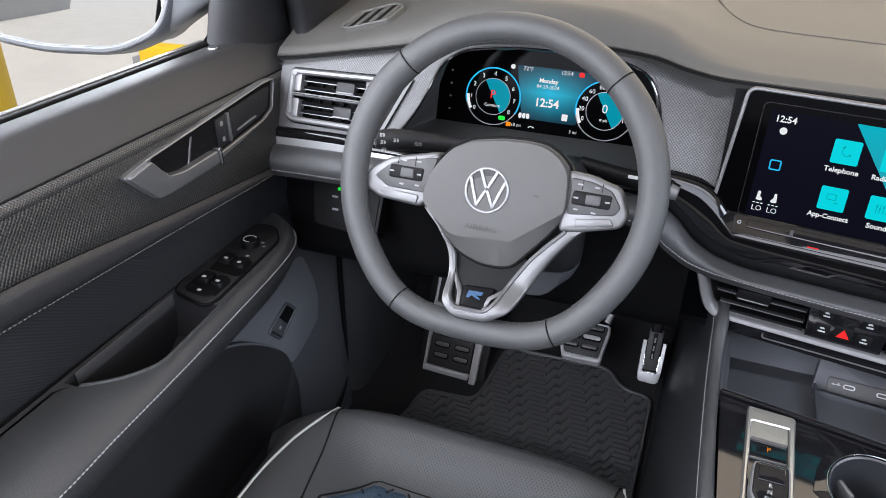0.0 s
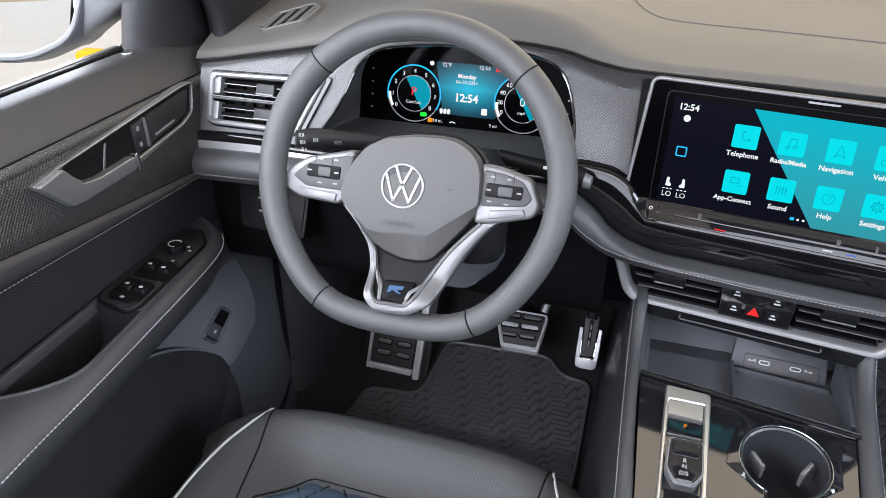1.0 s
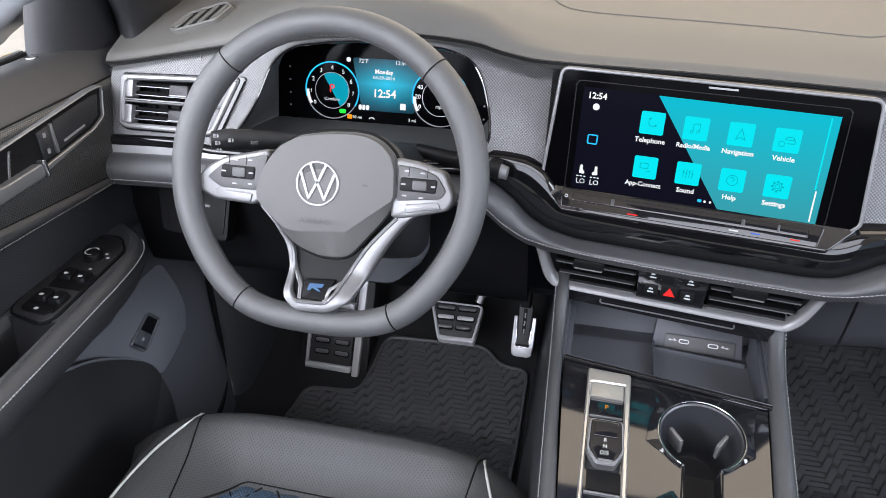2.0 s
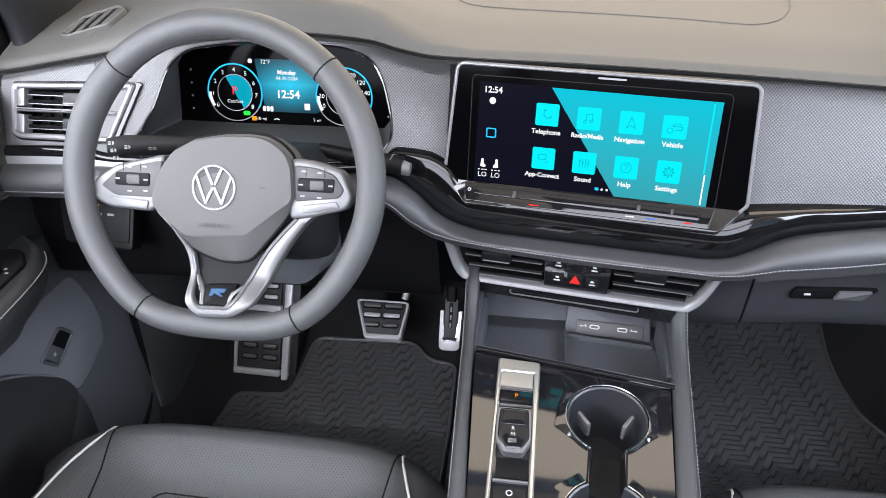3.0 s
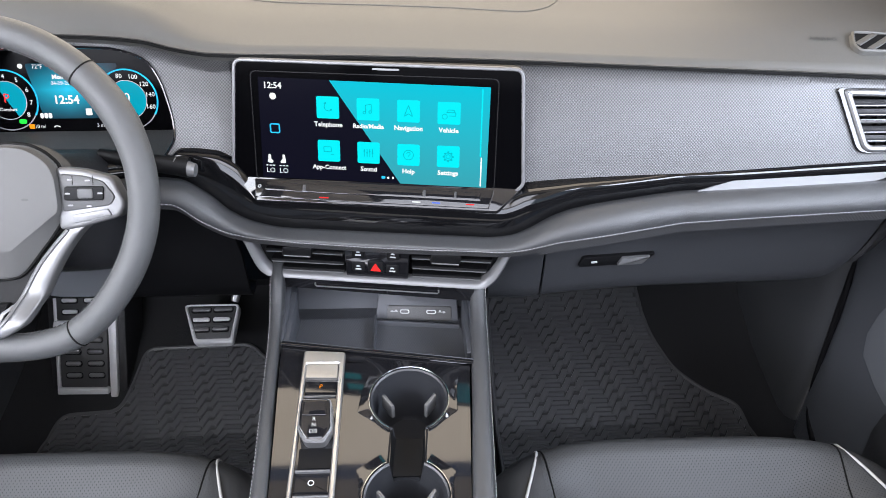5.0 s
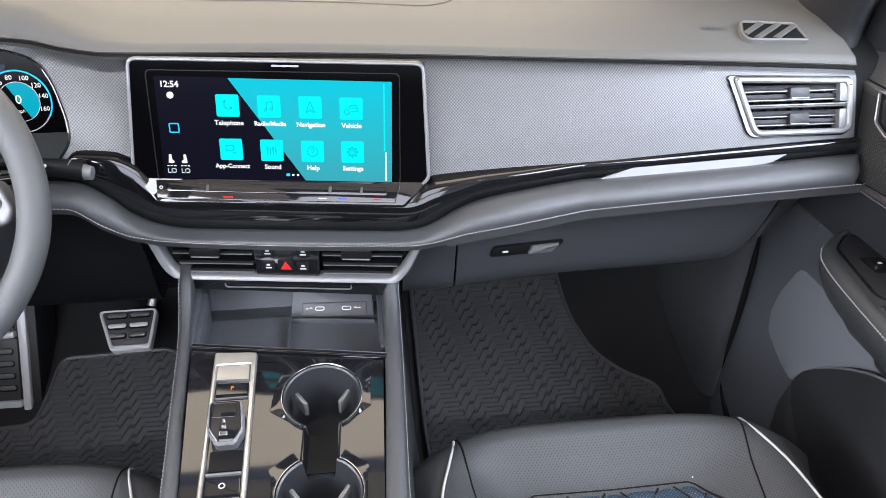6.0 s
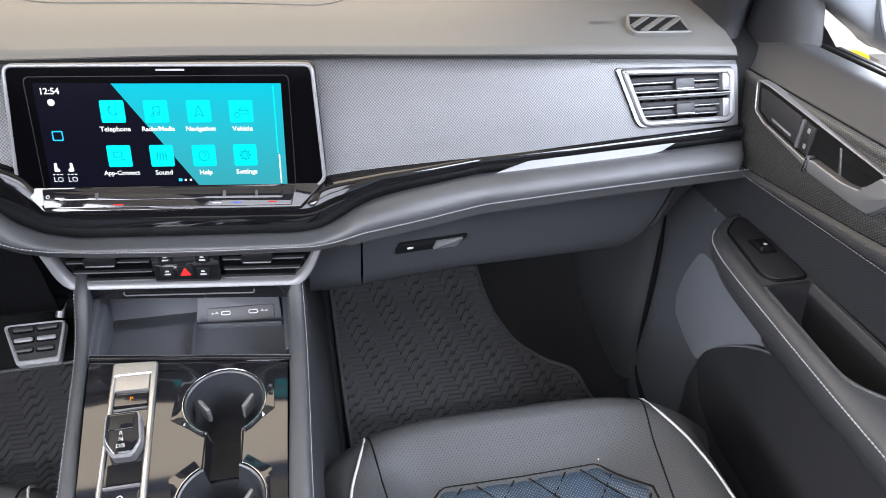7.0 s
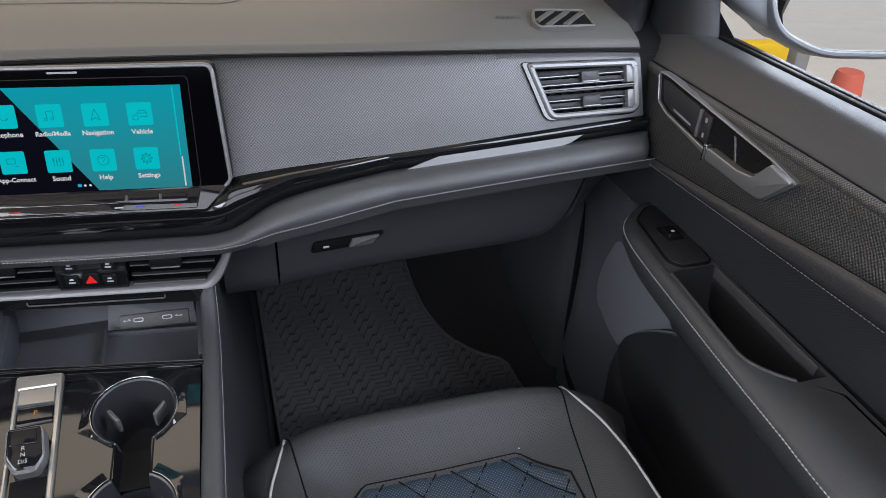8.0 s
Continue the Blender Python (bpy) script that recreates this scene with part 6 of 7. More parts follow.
    def switch(x, y, w_=.018, hh=.022, up_=True):
        k = part("window_switch", cap(grid([[pm @ Vector((x + u, y + v, z)) for u, v in rrect(w_ * f, hh * f, .003, 3)] for z, f in ((.0015, 1), (.006, .98), (.0085, .86))], closed_v=True)), M_BLACK, sp)
        part("switch_mark", prism(rrect(.0055, .0042, .001, 2, x, y - .004), .0086, .009, pm), M_MARK, k)
    if s < 0:
        part("mirror_knob", prism(circle(.005, .034, .0125, 24), .001, .013, pm, .002), M_BLACK, sp, "round mirror knob")
        arc_part("knob_mark", .005, .034, .0078, .0096, 40, 300, .0131, M_MARK, sp, pm, 20)
        for x, y in ((.016, .0470), (.0235, .0380), (.0175, .0080)):
            part("knob_mark", prism(rrect(.0045, .0035, .001, 2, x, y), .0022, .0026, pm), M_MARK, sp)
        for y in (-.016, -.066):
            part("finger_hollow", prism(rounded([(-.012, y + .014), (.036, y + .012), (.038, y - .026), (-.010, y - .024)], .004), .0018, .0027, pm), M_BLACK, sp)
        for x, y in ((.0010, -.012), (.0235, -.015), (.0035, -.062), (.0255, -.0645)):
            switch(x, y)
        part("child_lock", prism(rounded([(-.006, -.080), (.032, -.084), (.032, -.098), (-.006, -.094)], .004), .001, .0042, pm, .001), M_BLACK, sp)
        part("switch_mark", prism(rrect(.0055, .0042, .001, 2, .0125, -.089), .0042, .0046, pm), M_MARK, sp)
    else:
        switch(.003, .040, .020, .024)
        part("switch_well", prism(rounded([(-.010, .060), (.016, .060), (.016, .022), (-.010, .022)], .004), .001, .0030, pm, .0008), M_BLACK, sp)
    # lower door: pocket and its rim
    up_ = path3([(s * .815, .041, .118), (s * .8145, .028, .150), (s * .8125, -.010, .191), (s * .806, -.080, .247), (s * .790, -.160, .296), (s * .775, -.30, .350), (s * .770, -.60, .390)], 36)
    lo_ = path3([(s * .815, .041, .116), (s * .809, .020, .098), (s * .799, -.030, .068), (s * .794, -.085, .056), (s * .785, -.178, .060), (s * .772, -.35, .075), (s * .765, -.60, .095)], 36)
    part("pocket_rim", tube(up_[:26], .0030, 8), M_PLATE, d, "grey rim over the map pocket")
    part("pocket_edge", tube(lo_, .0032, 8), M_PLATE, d, "grey upper edge of the map pocket")
    part("pocket_back", grid([[a_.lerp(b_, k / 6) + Vector((-s * .0065, 0, 0)) for k in range(7)] for a_, b_ in zip(up_, lo_)], thick=.003), M_DOOR, d, "dark inside of the map pocket")
    part("pocket_bin", grid([[p, p + Vector((-s * .006, .004, -.010)), p + Vector((-s * .012, .008, -.05)), Vector((p.x - s * .010, p.y + .01, -.13))] for p in lo_], thick=.003), M_DOOR, d, "dark map pocket bin")
    plate_ = [(.03, .360), (.112, .300), (.140, .240), (.151, .190), (.142, .150), (.088, .124), (.052, .116), (.043, .121), (.027, .152), (-.010, .195), (-.080, .252), (-.165, .301), (-.19, .345), (-.10, .375)]
    pr = rounded([(y if s < 0 else -y, z) for y, z in plate_], .008, 3)
    part("door_plate", prism(pr, -.004, .004, basis((s * .8145, 0, 0), (0, -s, 0), (0, 0, 1)), .003), M_PLATE, d, "smooth slate-grey plate above the pocket")
    if s < 0:
        tm = basis((-.8100, .029, .220), (0, 1, 0), (0, 0, 1))
        tq = rounded([(-.047, .005), (-.012, -.034), (.045, -.002), (.016, .031)], .011, 5)
        t_ = part("release_switch", frame_prism(tq, inset(tq, .0055), -.003, .0035, tm, .0015), M_DOOR_LOW, d, "release switch in a rounded bezel")
        part("switch_well", prism(inset(tq, .005), -.003, .0012, tm), M_BLACK, t_)
        part("switch_key", prism(rounded([(-.037, .005), (-.013, -.023), (.008, -.010), (-.014, .016)], .004), .0, .0060, tm, .002), M_DOOR_LOW, t_)
        part("switch_mark", prism(rrect(.006, .005, .001, 2, -.016, -.002), .006, .0064, tm), M_MARK, t_)
        part("lock_pin", prism(circle(0, 0, .008, 16), 0, .003, basis((-.8285, -.033, .6895), (1, 0, 0), (0, 1, 0)), .001), M_CHROME, d)
    # mirror sail in front of the window
    rows_ = []
    for k in range(13):
        z = .672 + .26 * k / 12
        front = .122 - .32 * (z - .69) - .9 * max(0, z - .78)
        rear = (-.021 if s < 0 else .002) + .20 * (z - .69)
        lean = .10 * max(0, z - .70)
        r = []
        for f, x in ((0, .846), (.02, .837), (.06, .828), (.14, .819), (.3, .811), (.5, .805), (.7, .801), (.86, .7995), (.95, .803), (1, .812), (1.03, .84)):
            r.append(Vector((s * (x - lean), rear + max(.01, front - rear) * f, z + .012 * (f - .2) * (1 - k / 12))))
        rows_.append(r)
    part("sail_panel", grid(rows_, thick=-.004), M_DARK, d, "dark rounded mirror sail panel", sharp=70)
    yp = -.010 if s < 0 else .013
    part("window_post", sweep([(s * .848, yp, .690), (s * .838, yp + .02, .80), (s * .83, yp + .03, .90)], rrect(.008, .008, .001, 2), up=(0, 1, 0)), M_BLACK, d)
    return d


door(-1)
door(1)

# ---- pillars, kick panels, windscreen, roof ----
for s in (-1, 1):
    pil = thing("windscreen_pillar", "dark padded windscreen pillar", "pillar", (s * .78, .3, .7), group="windscreen pillars", kind="structure")
    base = [(.862, .145), (.80, .118), (.776, .088), (.760, .086), (.749, .105), (.744, .14), (.746, .185), (.76, .24), (.785, .32), (.81, .40), (.862, .42)]
    rows = []
    for z, dy, dx in ((.655, 0, 0), (.685, .0, .0), (.70, .0, .0), (.72, -.010, .008), (.75, -.030, .016), (.80, -.072, .024), (.86, -.135, .034), (.94, -.225, .046), (1.05, -.345, .055), (1.18, -.48, .085)):
        rows.append([Vector((s * (x - dx), y + dy, z)) for x, y in rounded(base, .03, 4)])
    part("pillar_trim", cap(grid(rows, closed_v=True)), M_DARK, pil, sharp=80)
    kick = thing("kick_panel", "dark plastic footwell side panel", "panel", (s * .80, .3, .1), group="kick panels", kind="structure")
    rows = []
    for y, x in ((.262, .840), (.266, .824), (.275, .812), (.29, .804), (.32, .797), (.36, .789), (.42, .779), (.50, .772), (.58, .770), (.8, .765)):
        rows.append([Vector((s * (x + dx), y, z)) for dx, z in ((-.02, .58), (-.01, .50), (0, .40), (-.004, .25), (-.004, .10), (-.008, -.02), (-.02, -.14))])
    part("side_trim", grid(rows, thick=.004), M_KICK, kick, sharp=70)
    part("door_seal", tube(path3([(s * .836, .262, .40), (s * .830, .262, .25), (s * .826, .258, .10), (s * .818, .246, .0), (s * .808, .215, -.06), (s * .80, .15, -.09), (s * .79, -.1, -.12)], 30), .007, 8), M_BLACK, kick, "black rubber door seal")
    part("sill_trim", prism([(-1.4, -.10), (.10, -.10), (.06, -.06), (-1.4, -.06)], 0, .06, basis((s * .76 - (.03), 0, 0), (0, 1, 0), (0, 0, 1)), .006), M_DARK, kick)

# ---- floor ----


def z_floor(y):
    return -.118 + .5 * max(0, y - .25) + (.35 * max(0, y - .48))


carpet = tagged(part("floor", grid([[Vector((x, y, z_floor(y) - .006)) for y in (-1.5, -.8, -.3, 0, .15, .22, .25, .28, .34, .42, .50, .58, .7, .82)] for x in (-.82, -.4, -.16, .16, .4, .82)], thick=-.01), M_CARPET), "black carpet on the footwell floor", "floor", kind="structure")
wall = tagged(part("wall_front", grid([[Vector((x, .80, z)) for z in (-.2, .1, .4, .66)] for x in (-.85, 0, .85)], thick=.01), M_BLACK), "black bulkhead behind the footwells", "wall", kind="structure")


def floor_mat(outline, label, center):
    mt = thing("floor_mat", label, "floor mat", (*center, -.11), group="floor mats")
    o = rounded(outline, .025, 5)
    # base sheet: strips cut to the outline, laid on the floor, coloured dark as groove shade
    ylo, yhi = min(p[1] for p in o) + .001, max(p[1] for p in o) - .001
    strips = []
    for k in range(61):
        y = ylo + (yhi - ylo) * k / 60
        xs = [p[0] + (q[0] - p[0]) * (y - p[1]) / (q[1] - p[1]) for p, q in zip(o, o[1:] + o[:1]) if (p[1] - y) * (q[1] - y) < 0]
        strips.append([Vector((min(xs) + (max(xs) - min(xs)) * i / 10, y, z_floor(y) + .005)) for i in range(11)])
    part("mat_base", grid(strips, thick=.006), M_GROOVE_SHADE, mt, "rubber sheet, darkened for the shade in the tread grooves")
    dense = []
    for p, q in zip(o, o[1:] + o[:1]):
        k = max(1, int((Vector(q) - Vector(p)).length / .02))
        dense += [(p[0] + (q[0] - p[0]) * i / k, p[1] + (q[1] - p[1]) * i / k) for i in range(k)]
    for d_, r in ((.003, .0042),):
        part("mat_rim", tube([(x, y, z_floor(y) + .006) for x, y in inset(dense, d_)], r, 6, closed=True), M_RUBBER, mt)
    inner = inset(dense, .007)
    vs, fs = [], []

    def bar(a, b, w_, h):
        a, b = Vector(a), Vector(b)
        ia, ib = in_poly(a, inner), in_poly(b, inner)
        if not (ia or ib):
            return
        if not (ia and ib):
            # cut the bar off at the rim
            good, bad = (a, b) if ia else (b, a)
            for _ in range(7):
                mid = (good + bad) / 2
                good, bad = (mid, bad) if in_poly(mid, inner) else (good, mid)
            a, b = (a, good) if ia else (good, b)
            if (b - a).length < .003:
                return
        t = (b - a).normalized()
        nrm = Vector((-t.y, t.x))
        k = len(vs)
        for p in (a, b):
            for u, zz in ((-w_, 0), (-w_ * .84, h), (w_ * .84, h), (w_, 0)):
                vs.append((p.x + nrm.x * u, p.y + nrm.y * u, z_floor(p.y + nrm.y * u) + .005 + zz))
        fs.extend([(k, k + 1, k + 5, k + 4), (k + 1, k + 2, k + 6, k + 5), (k + 2, k + 3, k + 7, k + 6), (k, k + 1, k + 2, k + 3), (k + 4, k + 5, k + 6, k + 7)])
    x0, x1 = min(p[0] for p in o), max(p[0] for p in o)
    y0, y1 = min(p[1] for p in o), max(p[1] for p in o)
    # stepped lines of a pair of long flats, a slant, a short foot and a second slant, laid close behind one another
    steps = ((.0357, .0, .0035, .0030), (.0115, .0185, .0061, .0034), (.0102, .0, .0060, .0026), (.0115, .0185, .0061, .0034))
    V, T = Vector((.0058, -.0172)), Vector((.0689, .0370))
    for c in range(-16, 16):
        for j in range(-70, 90):
            at_ = Vector((x0, (y0 + y1) / 2)) + T * c + V * j
            if not (x0 - .08 < at_.x < x1 + .02 and y0 - .05 < at_.y < y1 + .02):
                continue
            for dx, dy, w_, h in steps:
                to = at_ + Vector((dx, dy))
                e = (to - at_).normalized() * .0026
                bar(at_ - e, to + e * .6, w_, h)
                if dx > .03:
                    bar(at_ - e + V * .5, to + V * .5 - e * 1.2, w_, h - .0003)
                at_ = to
    me = bpy.data.meshes.new("tread")
    me.from_pydata(vs, [], fs)
    bm = bmesh.new()
    bm.from_mesh(me)
    bpy.data.meshes.remove(me)
    # The bars keep the lighter rubber, so the grooves read as shaded.
    tagged(part("tread", bm, M_RUBBER, mt, "raised chevron tread bars, lighter than the groove-shade sheet", flat=True), kind="stuff")
    return mt


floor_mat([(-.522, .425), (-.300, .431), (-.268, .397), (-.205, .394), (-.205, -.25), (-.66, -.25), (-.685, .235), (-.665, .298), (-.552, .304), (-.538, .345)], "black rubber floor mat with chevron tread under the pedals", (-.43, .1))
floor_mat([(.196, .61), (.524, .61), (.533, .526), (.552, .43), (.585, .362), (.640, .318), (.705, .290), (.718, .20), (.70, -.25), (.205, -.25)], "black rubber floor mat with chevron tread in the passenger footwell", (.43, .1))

# ---- pedals ----


bm_ = basis((-.350, .366, .074), (1, 0, .02), (0, .86, .51))
brake = thing("brake_pedal", "steel brake pedal with black rubber bars", "pedal", (-.35, .366, .03), group="pedals")
B_OUT = rounded([(-.037, -.0395), (.037, -.0395), (.045, .0425), (-.066, .0440)], [.007, .007, .010, .010], 4)
B_IN = rounded([(-.033, -.0300), (.032, -.0300), (.0395, .0395), (-.0595, .0410)], [.004, .004, .007, .007], 4)
part("steel_rim", frame_prism(B_OUT, B_IN, -.012, .0065, bm_, .0022), M_STEEL, brake, "brushed steel rim, broad at the toe")
part("rubber_face", prism(inset(B_IN, -.001), -.010, .0032, bm_, .001), M_PAD, brake, "ribbed black rubber")
for k, (y, w_) in enumerate(((.0310, .036), (.0095, .034), (-.0105, .030))):
    for x in (-.0300 + .002 * k, .0130 - .001 * k):
        part("tread_slot", prism(rrect(w_ + .004, .0125, .005, 3, x, y), .0028, .0036, bm_), M_BLACK, brake)
        part("tread_bar", prism(rrect(w_, .0080, .0038, 3, x, y + .0012), .003, .0072, bm_, .0018), M_STEEL if k == 1 else M_SILVER_D, brake)
part("pedal_arm", sweep(path3([(-.318, .41, .10), (-.305, .44, .15), (-.30, .46, .22), (-.30, .46, .34)], 12), rrect(.016, .022, .005, 3), up=(0, 1, 0)), M_SILVER_D, brake)
am = basis((-.222, .390, .050), (1, 0, 0), (0, .50, .87))
acc = thing("accelerator_pedal", "slim black accelerator pedal in a steel toe", "pedal", (-.222, .39, .0), group="pedals")
A_PAD = rounded([(-.0105, -.0200), (.0120, -.0200), (.0150, .0620), (-.0135, .0620)], .004)
part("rubber_face", prism(A_PAD, -.012, .0060, am, .002), M_PAD, acc, "black ribbed rubber pad")
part("pad_groove", prism(rounded([(-.0030, .0020), (.0042, .0020), (.0046, .0540), (-.0034, .0540)], .002), .0050, .0066, am), M_BLACK, acc)
for y in (.008, .024, .040):
    part("tread_bar", prism(rrect(.0030, .0100, .001, 2, .0006, y), .0060, .0076, am, .0006), M_SILVER_D, acc)
part("pedal_tip", grid([[am @ Vector(q) for q in ((x0, y, -.010), (x0, y, .0030), (x0 + (x1 - x0) * .12, y, .0058), (x1, y, .0052), (x1, y, -.010))] for x0, x1, y in
                        ((-.0215, -.0145, .0360), (-.0215, -.0140, .0), (-.0215, -.0120, -.0230))], closed_v=True), M_STEEL, acc, "brushed steel toe of the pedal")
part("pedal_tip", grid([[am @ Vector(q) for q in ((x0, y, -.010), (x0, y, .0030), (x0 + (x1 - x0) * .12, y, .0058), (x1, y, .0052), (x1, y, -.010))] for x0, x1, y in
                        ((.0235, .0165, .0360), (.0230, .0155, .0), (.0225, .0135, -.0230))], closed_v=True), M_STEEL, acc)
part("pedal_toe", prism(rounded([(-.0215, -.0225), (.0225, -.0225), (.0205, -.0400), (.0130, -.0445), (-.0130, -.0445), (-.0200, -.0400)], .003), -.010, .0058, am, .0025), M_STEEL, acc, "brushed steel toe of the pedal")
part("toe_lip", tube(path3([am @ Vector(q) for q in ((-.0138, .010, .0062), (-.0122, -.0205, .0064), (-.0085, -.0238, .0066), (.0095, -.0238, .0066), (.0136, -.0205, .0064), (.0155, .010, .0062))], 30), .0014, 6), M_CHROME, acc)
part("pedal_arm", sweep(path3([(-.222, .418, .100), (-.222, .44, .16), (-.222, .47, .30)], 8), rrect(.02, .02, .005, 3), up=(0, 1, 0)), M_BLACK, acc)
rm = basis((-.622, .402, .052), (1, -.03, .01), (.03, .40, .92))
rest = thing("foot_rest", "steel-edged foot rest with two rubber pads", "pedal", (-.622, .402, -.08), group="pedals")
part("block", prism(rounded([(-.0790, -.1600), (.0760, -.1560), (.0830, .1400), (-.0760, .1400)], .012), -.09, -.004, rm, .006), M_DARK, rest, "black plastic block")
part("steel_edge", prism(rounded([(.0440, -.1480), (.0590, -.1480), (.0690, .1320), (.0510, .1320)], .004), -.02, .0060, rm, .003), M_STEEL, rest, "broad brushed steel edge")
part("steel_edge", prism(rounded([(-.0630, -.1400), (-.0560, -.1400), (-.0510, .1320), (-.0580, .1320)], .002), -.02, .0050, rm, .002), M_STEEL, rest)
for y0, y1 in ((-.1270, -.0020), (.0125, .1300)):
    pad_ = part("rubber_pad", prism(rounded([(-.0550, y0), (.0400, y0), (.0450, y1), (-.0510, y1)], .005), -.01, .0035, rm, .0015), M_PAD, rest, "black rubber pad")
    part("pad_lip", prism(rounded([(-.0625, y0 - .0145), (.0410, y0 - .0145), (.0420, y0 - .0010), (-.0600, y0 - .0010)], .003), -.01, .0075, rm, .003), M_STEEL, rest, "bright steel lip")
    for y in ((-.1020, -.0775, -.0530, -.0285) if y0 < 0 else (.0290, .0525, .0760, .1000)):
        for x in (-.0260, .0190):
            part("tread_slot", prism(rrect(.0350, .0130, .005, 3, x, y), .0030, .0039, rm), M_BLACK, pad_)
            part("tread_bar", prism(rrect(.0300, .0085, .0040, 3, x, y + .001), .0030, .0075, rm, .0018), M_STEEL if y0 > 0 else M_SILVER_D, pad_)

# ---- seats ----


def seat(cx, label):
    st = thing("bucket_seat", label, "car seat", (cx, -.4, -.1), group="front seats")
    B = spl([(0, 0), (.12, .003), (.165, .022), (.195, .043), (.215, .053), (.236, .058), (.250, .050), (.266, .005), (.275, -.06)])

    def top(dx, y):
        """Height of the cushion."""
        a = abs(dx)
        front = -.098 - .040 * (a / .25) ** 4
        f = (front - y)
        g = min(1, max(0, (f - .035) / .075))
        g = g * g * (3 - 2 * g)
        rollz = .247 - .03 * (a / .27) ** 6 - .057 * g - .05 * max(0, f - .11) + B(a) * g
        drop = 0
        if f < .055:
            drop = .045 * (1 - max(0, f) / .055) ** 2.2
        return rollz - drop

    def row(dx, y0=None):
        a = abs(dx)
        front = -.098 - .040 * (a / .25) ** 4
        r = [Vector((cx + dx * .96, front - .03, -.02)), Vector((cx + dx * .98, front - .008, .06)), Vector((cx + dx, front + .001, .12)), Vector((cx + dx, front + .002, top(dx, front) - .012))]
        for f in (0, .004, .010, .018, .028, .04, .055, .075, .10, .13, .16, .20, .25, .32, .40, .50, .60):
            r.append(Vector((cx + dx, front - f, top(dx, front - f))))
        return r
    JOIN = .196
    mid = [-JOIN + 2 * JOIN * k / 48 for k in range(49)]
    part("cushion", grid([row(dx) for dx in mid], thick=.006, out=(0, -.3, 1)), M_PERF, st, "dark grey perforated leather cushion", sharp=70)
    for s in (-1, 1):
        part("side_bolster", grid([row(s * (JOIN + (.275 - JOIN) * k / 12)) for k in range(13)], thick=.006, out=(0, 0, 1)), M_PERF if s * cx > 0 else M_SEAT, st, "dark leather side bolster", sharp=70)
        seam = [(cx + s * (JOIN - .13 * (-.13 - y)), y, top(JOIN - .13 * (-.13 - y), y) + .0005) for y in [-.13 - .45 * k / 40 for k in range(41)]]
        part("seam", tube(seam, .0012, 6), M_SEAM, st)
        pp_ = path3([(cx + s * .199, -.128, top(.199, -.128)), (cx + s * .2005, -.145, top(.2005, -.145) + .001), (cx + s * .212, -.185, top(.212, -.185) + .002), (cx + s * .226, -.23, top(.226, -.23) + .002), (cx + s * .236, -.30, top(.236, -.30) + .002), (cx + s * .238, -.38, top(.238, -.38) + .002), (cx + s * .236, -.60, top(.236, -.60) + .002)], 50)
        part("piping", tube(pp_, .0018, 8), M_PIPE, st, "thin white piping")
    # quilted insert
    QX = .160

    def edge(dx):
        return -.208 - 1.05 * max(0, abs(dx) - .108) - .006 * max(0, (abs(dx) - .09) / .07) ** 2
    rows_ = []
    for k in range(45):
        dx = -QX + 2 * QX * k / 44
        r = []
        for j in range(60):
            y = edge(dx) - .0075 * j
            p, q_ = (dx + (y + .2) * .8) / .072, (dx - (y + .2) * .8) / .072
            g = min(abs(p - round(p)), abs(q_ - round(q_))) * .072
            puff = .0045 * min(1, g / .012) ** .6
            rim_ = min(1, j / 2, (k if k < 22 else 44 - k) / 2)
            r.append(Vector((cx + dx, y, top(dx, y) - .002 + (puff + .002) * rim_)))
        rows_.append(r)
    part("quilted_insert", grid(rows_, thick=.003, out=(0, 0, 1)), M_QUILT, st, "quilted insert with blue perforations", sharp=70)
    for n_ in range(-9, 10):
        for sg in (-1, 1):
            line = []
            for k in range(46):
                y = -.205 - .008 * k
                dx = sg * (.072 * n_ - .8 * (y + .2))
                if abs(dx) < QX - .004 and y < edge(dx) - .004:
                    line.append((cx + dx, y, top(dx, y) + .0012))
            if len(line) > 2:
                part("quilt_seam", tube(line, .0012, 6), M_SEAM, st)
    el = [(cx - QX, edge(QX) - .3, 0)] + [(cx + QX * k / 20, edge(QX * k / 20), 0) for k in range(-20, 21)] + [(cx + QX, edge(QX) - .3, 0)]
    part("insert_seam", tube([(x, y, top(x - cx, y) + .0006) for x, y, _ in el], .0016, 6), M_SEAM, st)
    return st


d_seat = seat(-.412, "dark leather driver's seat cushion with white piping")
p_seat = seat(.400, "dark leather passenger's seat cushion with white piping and quilted insert")
part("fabric_tag", prism([(-.006, 0), (.006, 0), (0, .011)], 0, .001, basis((.513, -.205, .186), (1, 0, 0), (0, .3, 1))), M_PIPE, p_seat, "small white tag")
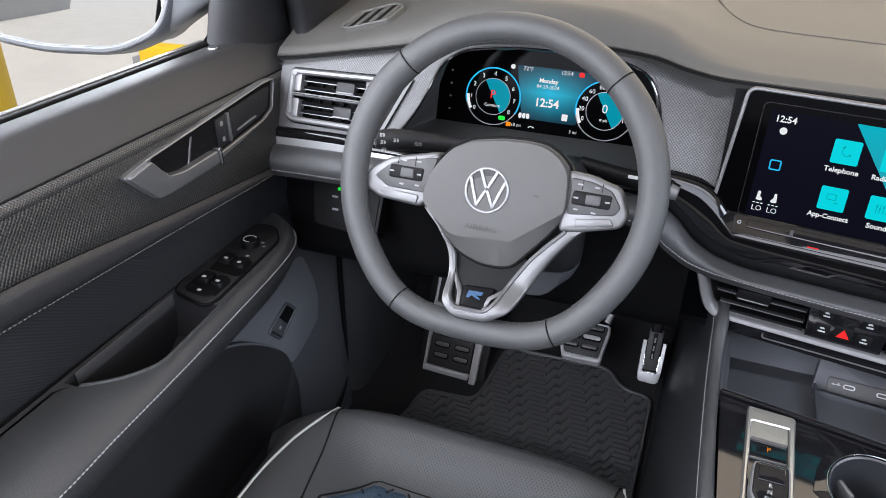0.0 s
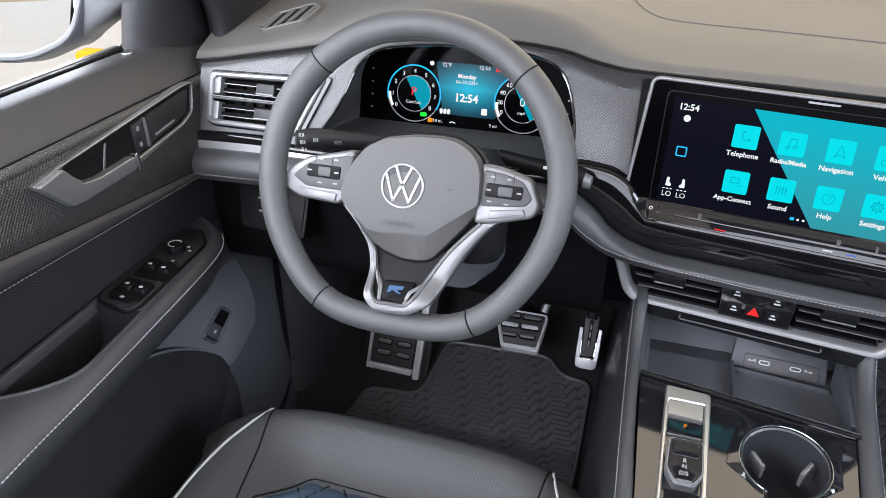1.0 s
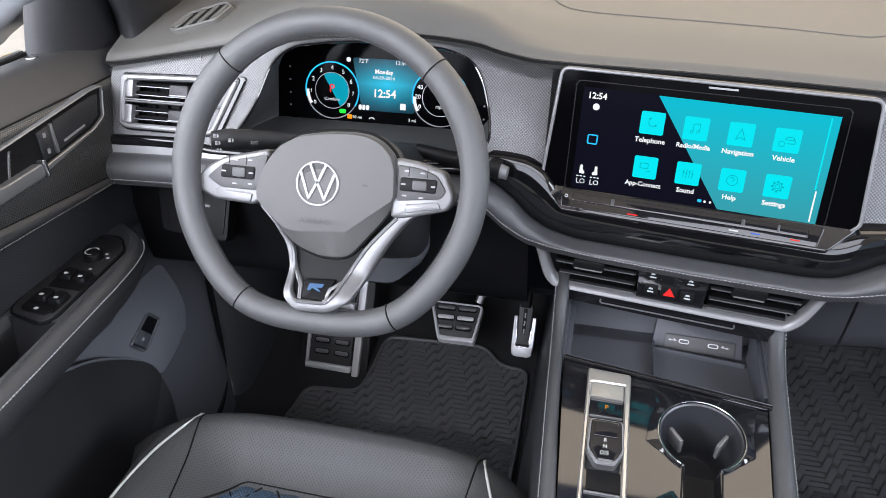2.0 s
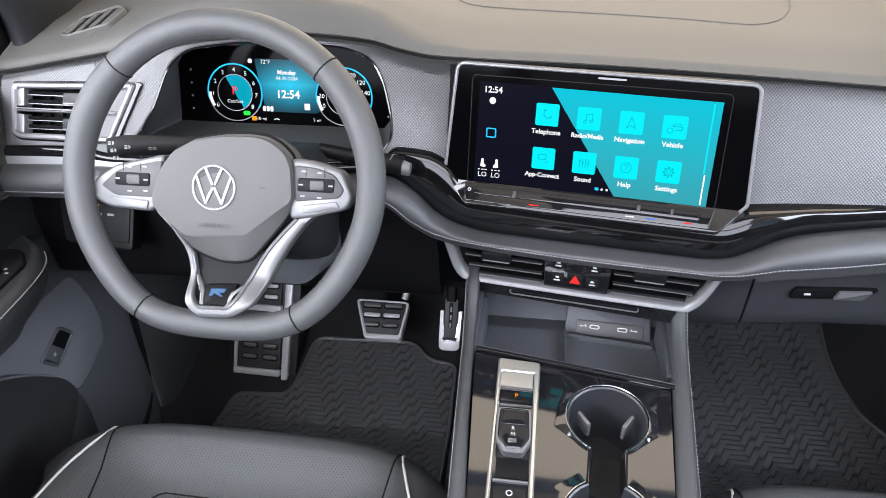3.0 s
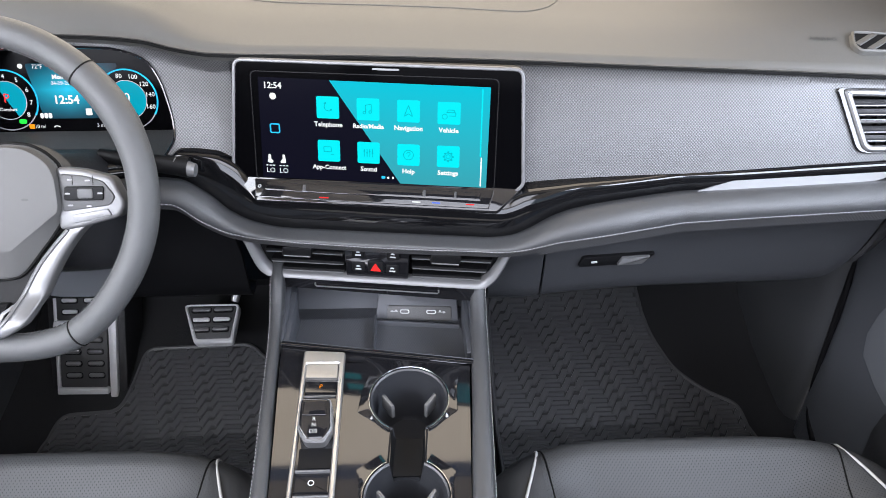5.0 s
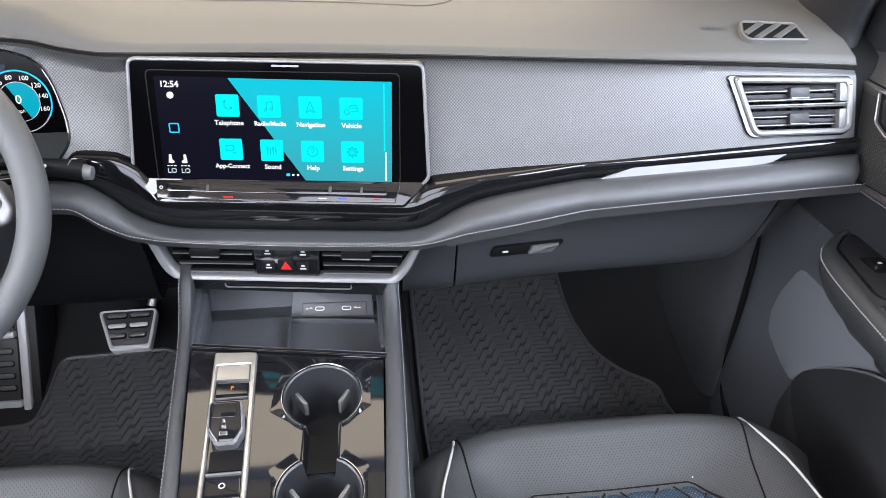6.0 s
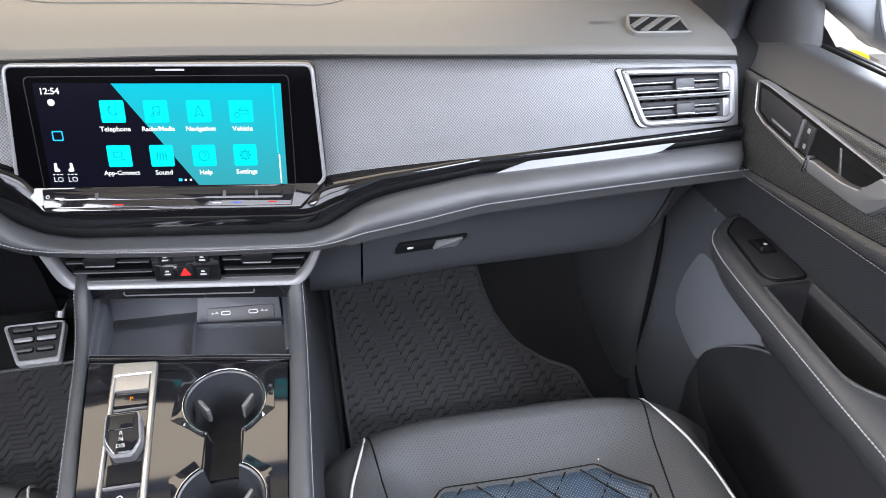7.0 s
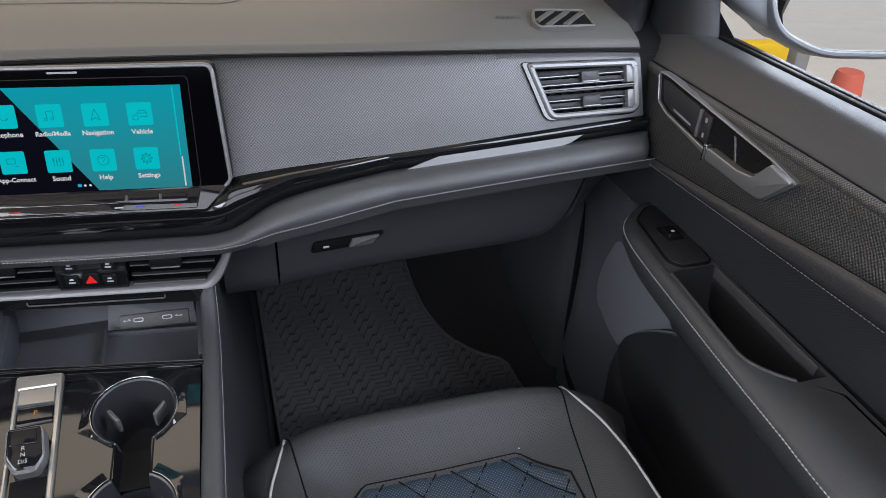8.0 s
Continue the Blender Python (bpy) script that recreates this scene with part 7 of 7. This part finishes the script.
# ---- roof and glass ----
roof = tagged(part("ceiling", grid([[Vector((x, y, 1.36 - .10 * abs(x) ** 2 - .25 * max(0, y + .1))) for y in (.12, 0, -.2, -.43)] for x in (-.85, -.6, -.3, 0, .3, .6, .85)], thick=.02), M_CLOTH), "beige cloth headliner behind the windscreen", "ceiling", kind="structure")
roof2 = tagged(part("ceiling_rear", grid([[Vector((x, y, 1.36 - .10 * abs(x) ** 2)) for y in (-1.08, -1.6, -2.2)] for x in (-.85, -.6, -.3, 0, .3, .6, .85)], thick=.02), M_CLOTH), "beige cloth headliner behind the added roof panel", "ceiling", kind="structure")
for s in (-1, 1):
    tagged(part("roof_side", grid([[Vector((s * x, y, z)) for x, z in ((.45, 1.345), (.7, 1.31), (.83, 1.22), (.86, 1.16))] for y in (.0, -.43, -1.08, -2.2)], thick=.02), M_CLOTH), "beige cloth roof side above the doors", "ceiling", kind="structure")
    tagged(part("wall_rear_side", grid([[Vector((s * .86, y, z)) for z in (-.14, .3, .69)] for y in (-1.30, -1.7, -2.2)], thick=.02), M_DARK), "dark rear side trim", "wall", kind="structure")
tagged(part("wall_rear", grid([[Vector((x, -2.2, z)) for z in (-.14, .3, .75)] for x in (-.86, 0, .86)], thick=.02), M_DARK), "dark rear trim", "wall", kind="structure")

# ---- outside ----
ground = tagged(part("ground", grid([[Vector((x, y, -.62)) for y in (-60, -10, -3, 0, 3, 10, 60)] for x in (-60, -10, -3, 0, 3, 10, 60)], thick=-.05), M_CONCRETE), "pale concrete floor outside the car", "ground", kind="structure")


def outside_mirror(s):
    m_ = thing("wing_mirror", "grey wing mirror with a tilted glass", "wing mirror", (s * .98, .03, .66), group="wing mirrors")
    mm = basis((s * 1.03, -.035, .785), (1, -.22 * s, 0), (0, .15, 1))
    o = rounded([(-a * s, z) for a, z in ((.145, .090), (.152, .0), (.120, -.088), (.050, -.120), (-.060, -.122), (-.150, -.108), (-.170, 0), (-.150, .090))], .03, 5)
    rows_ = [[mm @ Vector((x * f, y * f, h)) for x, y in o] for h, f in ((.002, .965), (.006, .985), (.002, 1.0), (-.03, 1.02), (-.08, .98), (-.13, .80), (-.155, .45))]
    part("shell", cap(grid(rows_, closed_v=True)), M_SHELL, m_, "pale grey shell")
    part("mirror_glass", prism(inset(o, .011), -.002, .0045, mm, .001), M_MIRROR, m_, "mirror glass")
    part("mirror_rim", frame_prism(inset(o, .003), inset(o, .011), .0, .009, mm, .002), M_SHELL, m_)
    part("arm", sweep(path3([(s * .835, .02, .776), (s * .88, .02, .750), (s * .93, .02, .722), (s * .98, .03, .700), (s * 1.03, .05, .705)], 14), lambda t: rrect(.070, .046 + .02 * t, .015, 4), up=(0, 0, 1)), M_SHELL, m_)


outside_mirror(-1)
outside_mirror(1)


def bollard(x, y, h, r=.085):
    b = thing("bollard", "yellow steel bollard on the concrete", "bollard", (x, y, -.62), group="bollards")
    rows_ = [[Vector((x + r_ * math.cos(2 * math.pi * k / 24), y + r_ * math.sin(2 * math.pi * k / 24), z)) for k in range(24)] for z, r_ in ((-.62, r), (h - .06, r), (h - .025, r * .92), (h, r * .5), (h + .008, .005))]
    part("post", cap(grid(rows_, closed_v=True)), M_YELLOW, b)
    part("collar", prism(circle(x, y, r + .03, 24), -.62, -.60, None, .006), M_CONCRETE, b)


bollard(-2.5, .825, 1.0, .13)
cone = thing("traffic_cone", "faded orange traffic cone standing on the concrete", "traffic cone", (2.16, 1.02, -.62))
rows = [[Vector((2.16 + r_ * math.cos(2 * math.pi * k / 20), 1.02 + r_ * math.sin(2 * math.pi * k / 20), z)) for k in range(20)] for z, r_ in ((-.60, .16), (.20, .045), (.21, .04))]
part("cone_body", cap(grid(rows, closed_v=True)), M_ORANGE, cone)
part("cone_base", prism(rrect(.40, .40, .04, 4, 2.16, 1.02), -.62, -.58, None, .008), M_ORANGE, cone)
for s in (-1, 1):
    wl = tagged(part("wall_" + ("left" if s < 0 else "right"), prism([(-12, -.62), (14, -.62), (14, 5), (-12, 5)], 0, .2, basis((s * 7.0 - .1, 0, 0), (0, 1, 0), (0, 0, 1))), M_WALL), "pale painted wall beyond the parked car", "wall", kind="structure")
    door_f = thing("yellow_barrier", "low yellow painted steel barrier on the concrete", "barrier", (s * 3.66, 3.2, -.62), group="barriers")
    rail = (.54, .22, 3.61, -.45) if s < 0 else (.42, .17, 3.56, -.485)
    part("rail", prism(rrect(*rail[:2], .03, 3), 0, .10, basis((s * rail[2], 3.2, rail[3]), (1, s * -.12, 0), (0, 0, 1)), .01), M_YELLOW, door_f)
    part("foot", box(s * 3.9, 3.15, -.53, .12, .12, .18), M_GREYSTEEL, door_f)
tagged(part("wall_far", prism([(-14, -.62), (14, -.62), (14, 5), (-14, 5)], 0, .2, basis((0, 11, 0), (1, 0, 0), (0, 0, 1))), M_WALL), "pale painted wall ahead of the car", "wall", kind="structure")
# Unseen opaque panel, added to keep the sun out of the cabin.
roof_sun_block = tagged(part("roof_sun_block", grid([[Vector((x, y, 1.385)) for y in (-.42, -1.10)] for x in (-.5, 0, .5)], thick=.006), M_BLACK), "unseen black roof panel added to block the sun", "roof panel", kind="structure")
for s in (-1, 1):
    tagged(part("trim_corner", grid([[Vector((s * x, y, .655 + .10 * (y - .06))) for y in (.055, .2, .4, .7)] for x in (.77, .80, .88)], thick=.01), M_DARK), "dark filler at the end of the dashboard", "trim", kind="structure")
    # Filler added to shut the gap where sky shows past the pillar.
    tagged(part("trim_filler", prism([(.03, .40), (.78, .40), (.78, .80), (.30, .80), (.10, .70), (.03, .66)], 0, .02, basis((s * .90 - .01, 0, 0), (0, 1, 0), (0, 0, 1))), M_DARK), "dark filler panel added beyond the pillar to close off the sky", "trim", kind="structure")
